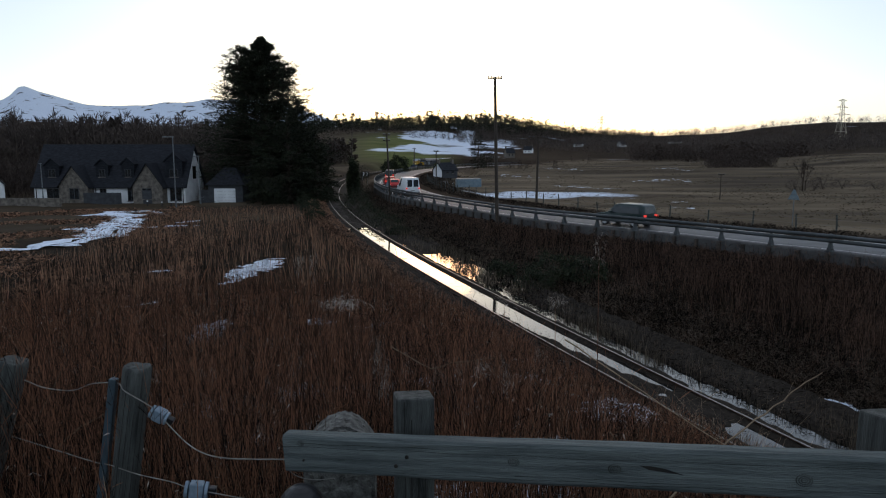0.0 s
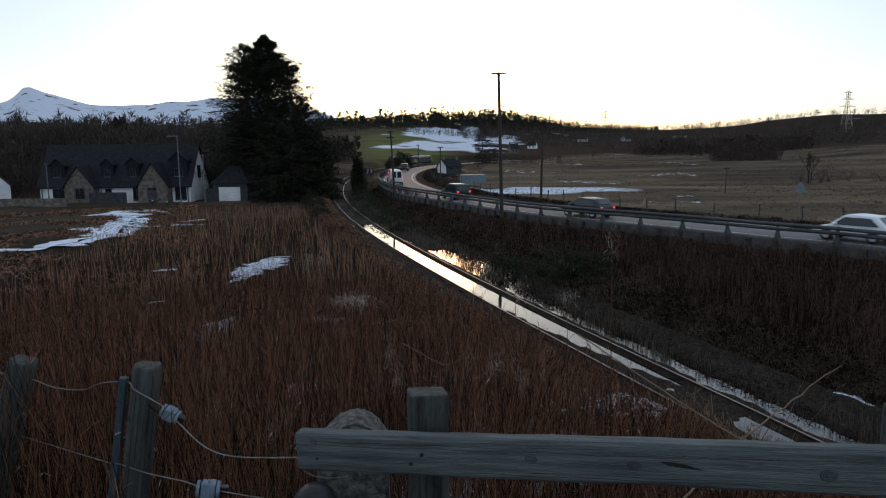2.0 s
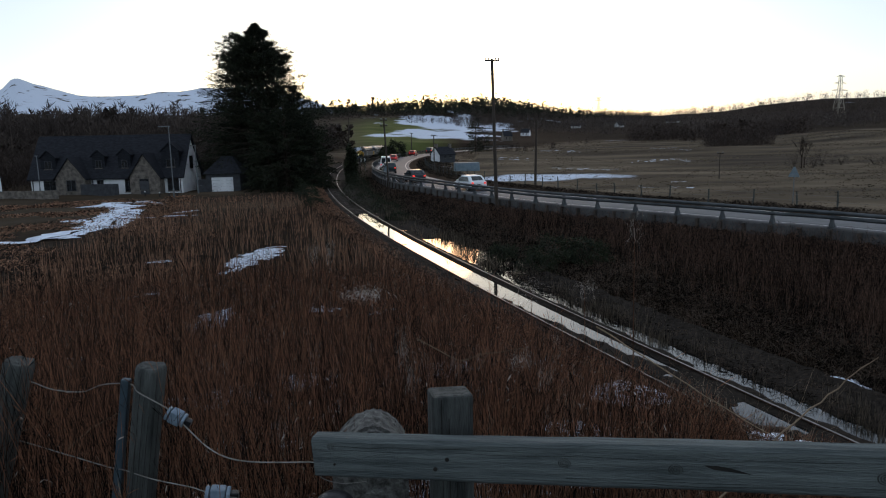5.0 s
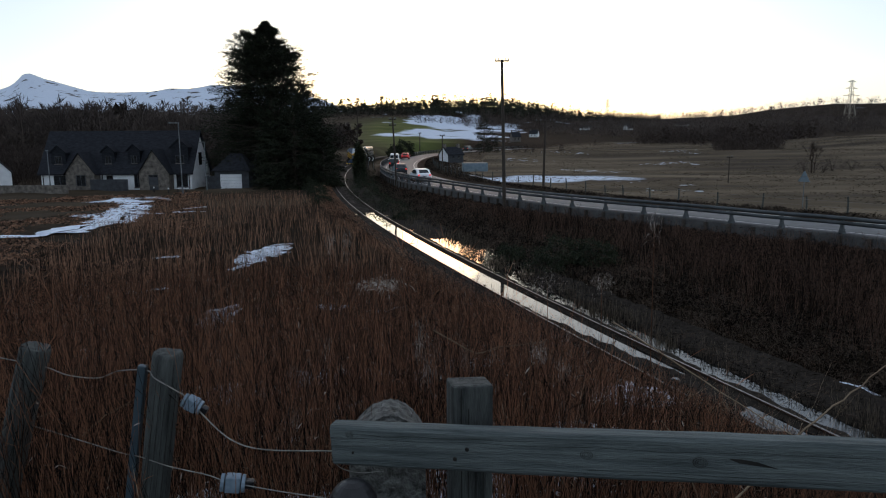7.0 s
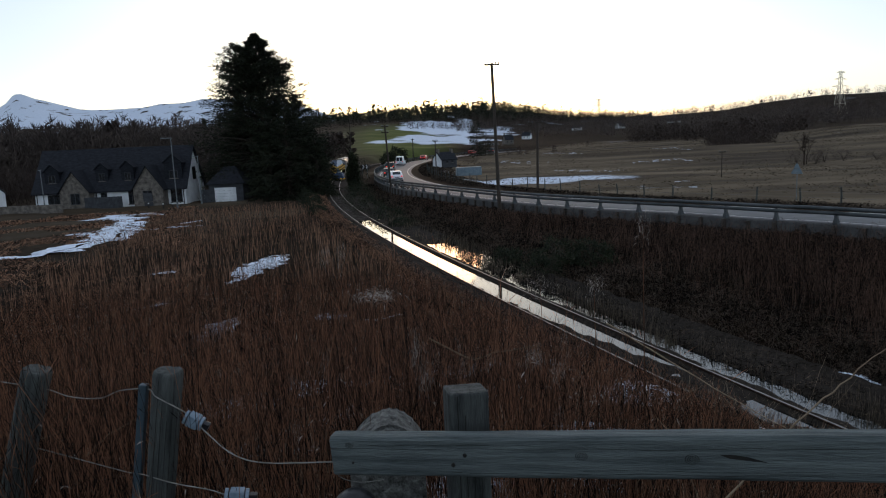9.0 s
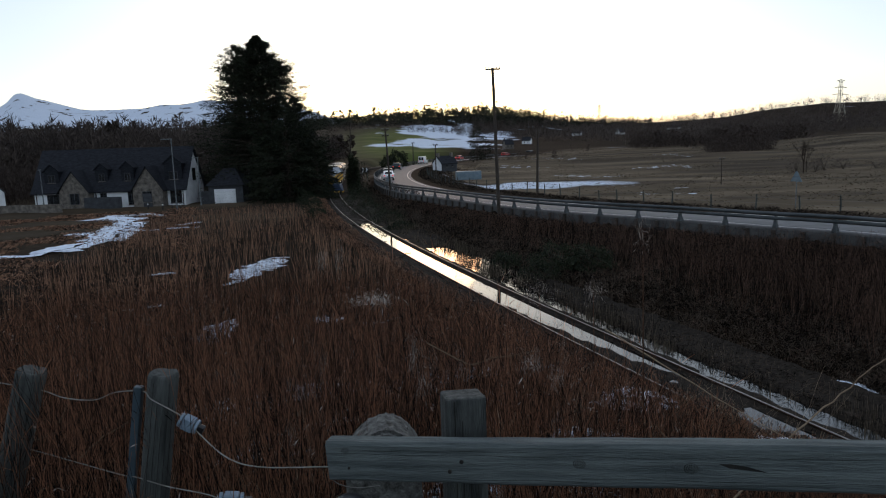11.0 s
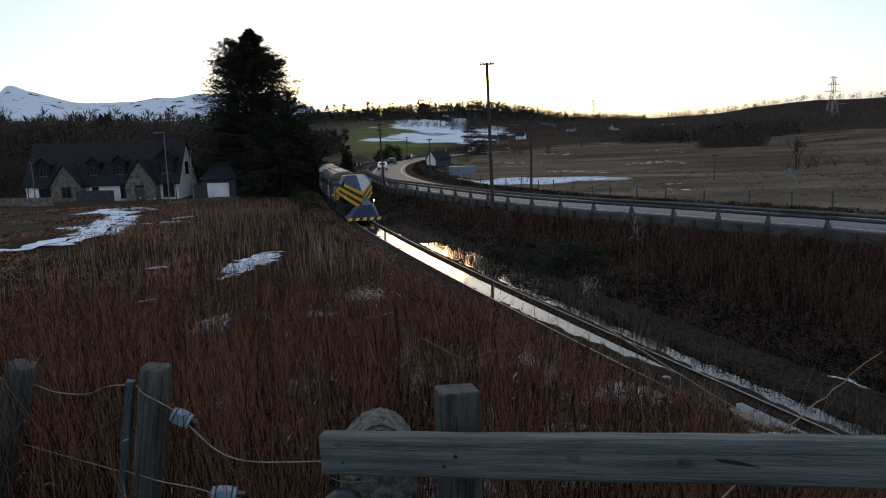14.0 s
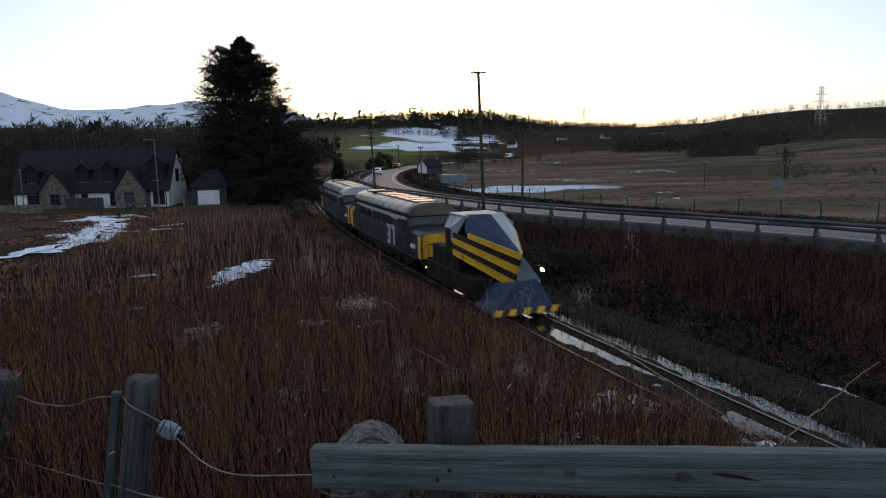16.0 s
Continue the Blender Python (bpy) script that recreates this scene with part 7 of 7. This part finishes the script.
CARS = {
    "A": car("estate_car", "dark green-black estate car driving away", paint("teal_paint", (0.010, 0.026, 0.028)), "suv", 4.1, 1.75, 1.66),
    "B": car("hatchback", "dark blue-grey hatchback driving away", paint("dark_blue_paint", (0.014, 0.021, 0.029)), "hatch"),
    "C": car("hatchback", "white hatchback driving away in slow traffic", paint("white_car_paint", (0.72, 0.76, 0.80), 0.0), "hatch", 4.1, 1.75, 1.5),
    "W": car("panel_van", "white panel van in slow traffic", paint("van_white", (0.68, 0.72, 0.76), 0.0), "van", 5.2, 1.95, 2.2),
    "R": car("hatchback", "red hatchback with lit tail lights", paint("red_paint", (0.45, 0.03, 0.03), 0.0), "hatch"),
    "S": car("hatchback", "red car on the road bend", paint("deep_red_paint", (0.38, 0.03, 0.025), 0.0), "suv", 4.2, 1.75, 1.55),
    "K": car("pickup_truck", "dark off-road car rounding the bend", paint("black_paint", (0.02, 0.022, 0.024)), "suv", 4.6, 1.85, 1.85),
}


# ---- single plants at the fence ----
def seed_head(at, size, n, label, shape=(1, 1, 1), stem_to=3.45, lean=(0.05, 0.1), curl=0.6, strand=0.001):
    x, y, z = at
    t = thing("dry_seed_head", pose(x, y, z), label, "plant", "dry seed heads")
    bm = bmesh.new()
    h = z - stem_to
    tube(bm, [(lean[0], lean[1], -h), (lean[0] * 0.7, lean[1] * 0.7, -h * 0.6), (lean[0] * 0.25, lean[1] * 0.25, -h * 0.25), (0, 0, 0.3 * size)], [0.003, 0.0024, 0.0018, 0.0008], 5)
    part("stalk", bm, M["stalk"], t)
    c = np.random.normal(0, 0.33, (n, 3)) * size * np.array(shape)
    d = np.random.normal(0, 1, (n, 3)) * np.array(shape) + np.array([0, 0, 0.3])
    joined("fluff", [sprigs(c, d, np.random.uniform(0.2, 0.7, n) * size * 0.6, strand, curl)], M["fluff"], t)["kind"] = "stuff"
    return t


seed_head((0.539, 2.38, 5.19), 0.07, 70, "tall dry stalk with a pale ragged tip", (0.5, 0.5, 1.3))
seed_head((0.44, 2.68, 4.92), 0.075, 130, "dead willowherb head with pale fluff", (0.9, 0.9, 0.8))
seed_head((0.24, 2.70, 4.91), 0.085, 140, "dead willowherb head with pale brown fluff", (0.9, 0.9, 0.9))
seed_head((-0.35, 2.37, 4.985), 0.09, 190, "pale matted clump of dead grass over the stems", (1.2, 0.8, 0.3), curl=0.9, strand=0.0022)
seed_head((-0.22, 2.26, 4.83), 0.085, 120, "twisted pale dead willowherb head", (0.4, 0.4, 1.3))
seed_head((-0.20, 2.29, 4.73), 0.085, 120, "twisted pale dead willowherb head", (0.4, 0.4, 1.3))
seed_head((0.115, 2.0, 4.87), 0.055, 110, "small pale fluffy willowherb head", (0.6, 0.6, 1.0))
seed_head((-0.50, 2.62, 5.09), 0.07, 90, "pale feathery grass head", (0.4, 0.4, 1.2))
seed_head((-0.585, 2.78, 5.06), 0.07, 90, "pale feathery grass head", (0.4, 0.4, 1.2))
seed_head((0.19, 2.05, 4.80), 0.06, 80, "small pale fluffy willowherb head", (0.6, 0.6, 1.0))
for k in range(36):
    u = random.uniform(-0.55, 0.16)
    r = random.uniform(2.6, 6.5)
    gz = float(ground_height(np.array([u * r]), np.array([r]))[0])
    seed_head((u * r, r, gz + random.uniform(0.85, 1.15)), random.uniform(0.05, 0.09), 70, "faded willowherb head above the stand", (0.5, 0.5, 1.2), gz)


def twig(points, r, label):
    bm = bmesh.new()
    q = [Vector(p) for p in points]
    out = []
    for a, b in zip(q, q[1:]):
        for k in range(4):
            out.append(a.lerp(b, k / 4) + Vector((random.gauss(0, 0.0015), random.gauss(0, 0.0015), random.gauss(0, 0.0015))))
    out.append(q[-1])
    n = len(out)
    tube(bm, out, [r * (1 - 0.6 * i / n) for i in range(n)], 6)
    return tagged(part("dead_stem", bm, M["straw"]), label, "stem", "leaning dead stems")


twig([(0.586, 1.800, 4.516), (0.801, 1.900, 4.661), (0.921, 1.950, 4.722), (1.041, 2.000, 4.787), (1.161, 2.050, 4.834)], 0.0032, "long pale dead stem leaning across the fence")
twig([(0.469, 2.600, 4.786), (0.665, 2.500, 4.672), (0.848, 2.400, 4.558), (0.995, 2.300, 4.484)], 0.003, "thin pale dead stem leaning over the bank")
twig([(-0.181, 2.300, 4.848), (-0.046, 2.300, 4.765), (0.050, 2.300, 4.789), (0.189, 2.350, 4.789)], 0.0022, "thin bent dead stem")
twig([(-1.461, 2.500, 4.396), (-1.370, 2.500, 4.474), (-1.260, 2.500, 4.536)], 0.0025, "thin broken dead stem by a post")
twig([(-1.680, 2.600, 4.426), (-1.600, 2.600, 4.456)], 0.002, "thin broken dead stem by a post")
twig([(-1.723, 2.800, 4.376), (-1.641, 2.800, 4.512), (-1.558, 2.800, 4.670)], 0.002, "thin broken dead stem by a post")
for k in range(9):
    u = random.uniform(-0.75, 0.45)
    r = random.uniform(2.1, 4.2)
    x, y = u * r, r
    gz = float(ground_height(np.array([x]), np.array([y]))[0])
    h = random.uniform(0.5, 1.05)
    a = random.uniform(0, math.tau)
    l = random.uniform(0.1, 0.45)
    twig([(x, y, gz), (x + math.cos(a) * l * 0.4, y + math.sin(a) * l * 0.4, gz + h * 0.6), (x + math.cos(a) * l, y + math.sin(a) * l, gz + h * 0.95), (x + math.cos(a) * l * 1.3, y + math.sin(a) * l * 1.3, gz + h)], 0.0032, "pale bleached dead stem among darker stems")


# ---- what moves ----
def along(line, s, d, z):
    x, y = line.at(s, d)
    return float(x), float(y), z, line.heading(s)


def train_row(t, s_front, ahead, half, z):
    """The pose of a vehicle whose middle is so far behind the blade's toe; it runs towards smaller distances."""
    s = s_front + ahead
    x0, y0 = TRACK.at(s - half)
    x1, y1 = TRACK.at(s + half)
    a = math.degrees(math.atan2(y0 - y1, x0 - x1))
    return (t, pose(float(x0 + x1) / 2, float(y0 + y1) / 2, z, 0, 0, a))


def motions():
    ft = [0, 6.5, 7, 8, 9, 11.3, 12, 12.8, 13.6, 14.5, 15.0, 15.5, 16]
    fs = [297, 194, 185.5, 169.5, 153.5, 117.3, 106.5, 94.2, 82, 68, 60, 51.7, 43]
    times = [k * 0.5 for k in range(33)]
    front = {t: float(np.interp(t, ft, fs)) for t in times}
    rows = []
    for t in times:
        m = train_row(t, front[t], 4.1, 2.2, TZ)[1]
        rows.append((t, m @ Matrix.Translation((4.1, 0, 0))))
    walk(PLOUGH, rows)
    walk(LOCO, [train_row(t, front[t], 8.6 + 9.35, 4.4, TZ) for t in times])
    walk(LOCO_B, [train_row(t, front[t], 8.6 + 9.35 * 3 + 0.1, 4.4, TZ) for t in times])
    lanes = {
        "A": ([0, 0.4, 1.5, 2, 2.5, 3, 3.5, 4.2, 6.3, 7, 9.2, 11.3, 12, 12.8, 13.6, 16], [71.4, 78, 91.8, 98.4, 103.2, 108, 114, 124.8, 140.4, 146.4, 168, 189.6, 196.8, 206.4, 216, 254.4]),
        "B": ([0, 0.4, 0.8, 1.2, 1.5, 3.5, 4.2, 6.3, 7, 9.2, 11.3, 13.2, 14, 14.4, 15.2, 16], [49.8, 55.8, 61.8, 66.6, 70.2, 92.4, 103.2, 119.4, 127.2, 140.4, 156, 182.4, 189.6, 194.4, 204, 216]),
        "C": ([0, 2, 2.4, 2.8, 3.2, 3.5, 4, 6.3, 7, 7.5, 8, 9.2, 11.3, 12, 12.8, 13.6, 14.5, 15.6, 16], [30, 56.4, 61.8, 67.6, 72.2, 75.6, 84, 106.2, 110.4, 115.2, 121.2, 126, 142.8, 147.6, 152.4, 157.2, 162, 169.2, 172.8]),
        "W": ([0, 0.5, 1, 1.5, 2.5, 4.2, 6.3, 7, 8, 8.5, 9.2, 11.3, 16], [113.4, 117.6, 122.4, 128.4, 134.4, 140.4, 147.6, 156, 177.6, 186, 198, 240, 336]),
        "R": ([0, 1.5, 2.5, 3.5, 4.2, 6.3, 7, 8, 9.2, 11.3, 16], [127.2, 138, 148.8, 169.2, 180, 186, 192, 213.6, 240, 282, 360]),
        "S": ([0, 2, 4.2, 7, 16], [135.6, 157.2, 206.4, 258, 396]),
        "K": ([0, 0.5, 1, 1.5, 2, 3, 4, 16], [163.2, 170.4, 177.6, 184.8, 193.2, 211.2, 230.4, 420]),
    }
    for key, (ct, cs) in lanes.items():
        rows = []
        for t in times:
            s = min(float(np.interp(t, ct, cs)), BARRIER.length - 3)
            x, y, z, a = along(BARRIER, s, 2.35, ROAD_Z + 0.025)
            rows.append((t, pose(x, y, z, 0, 0, a)))
        walk(CARS[key], rows)


motions()
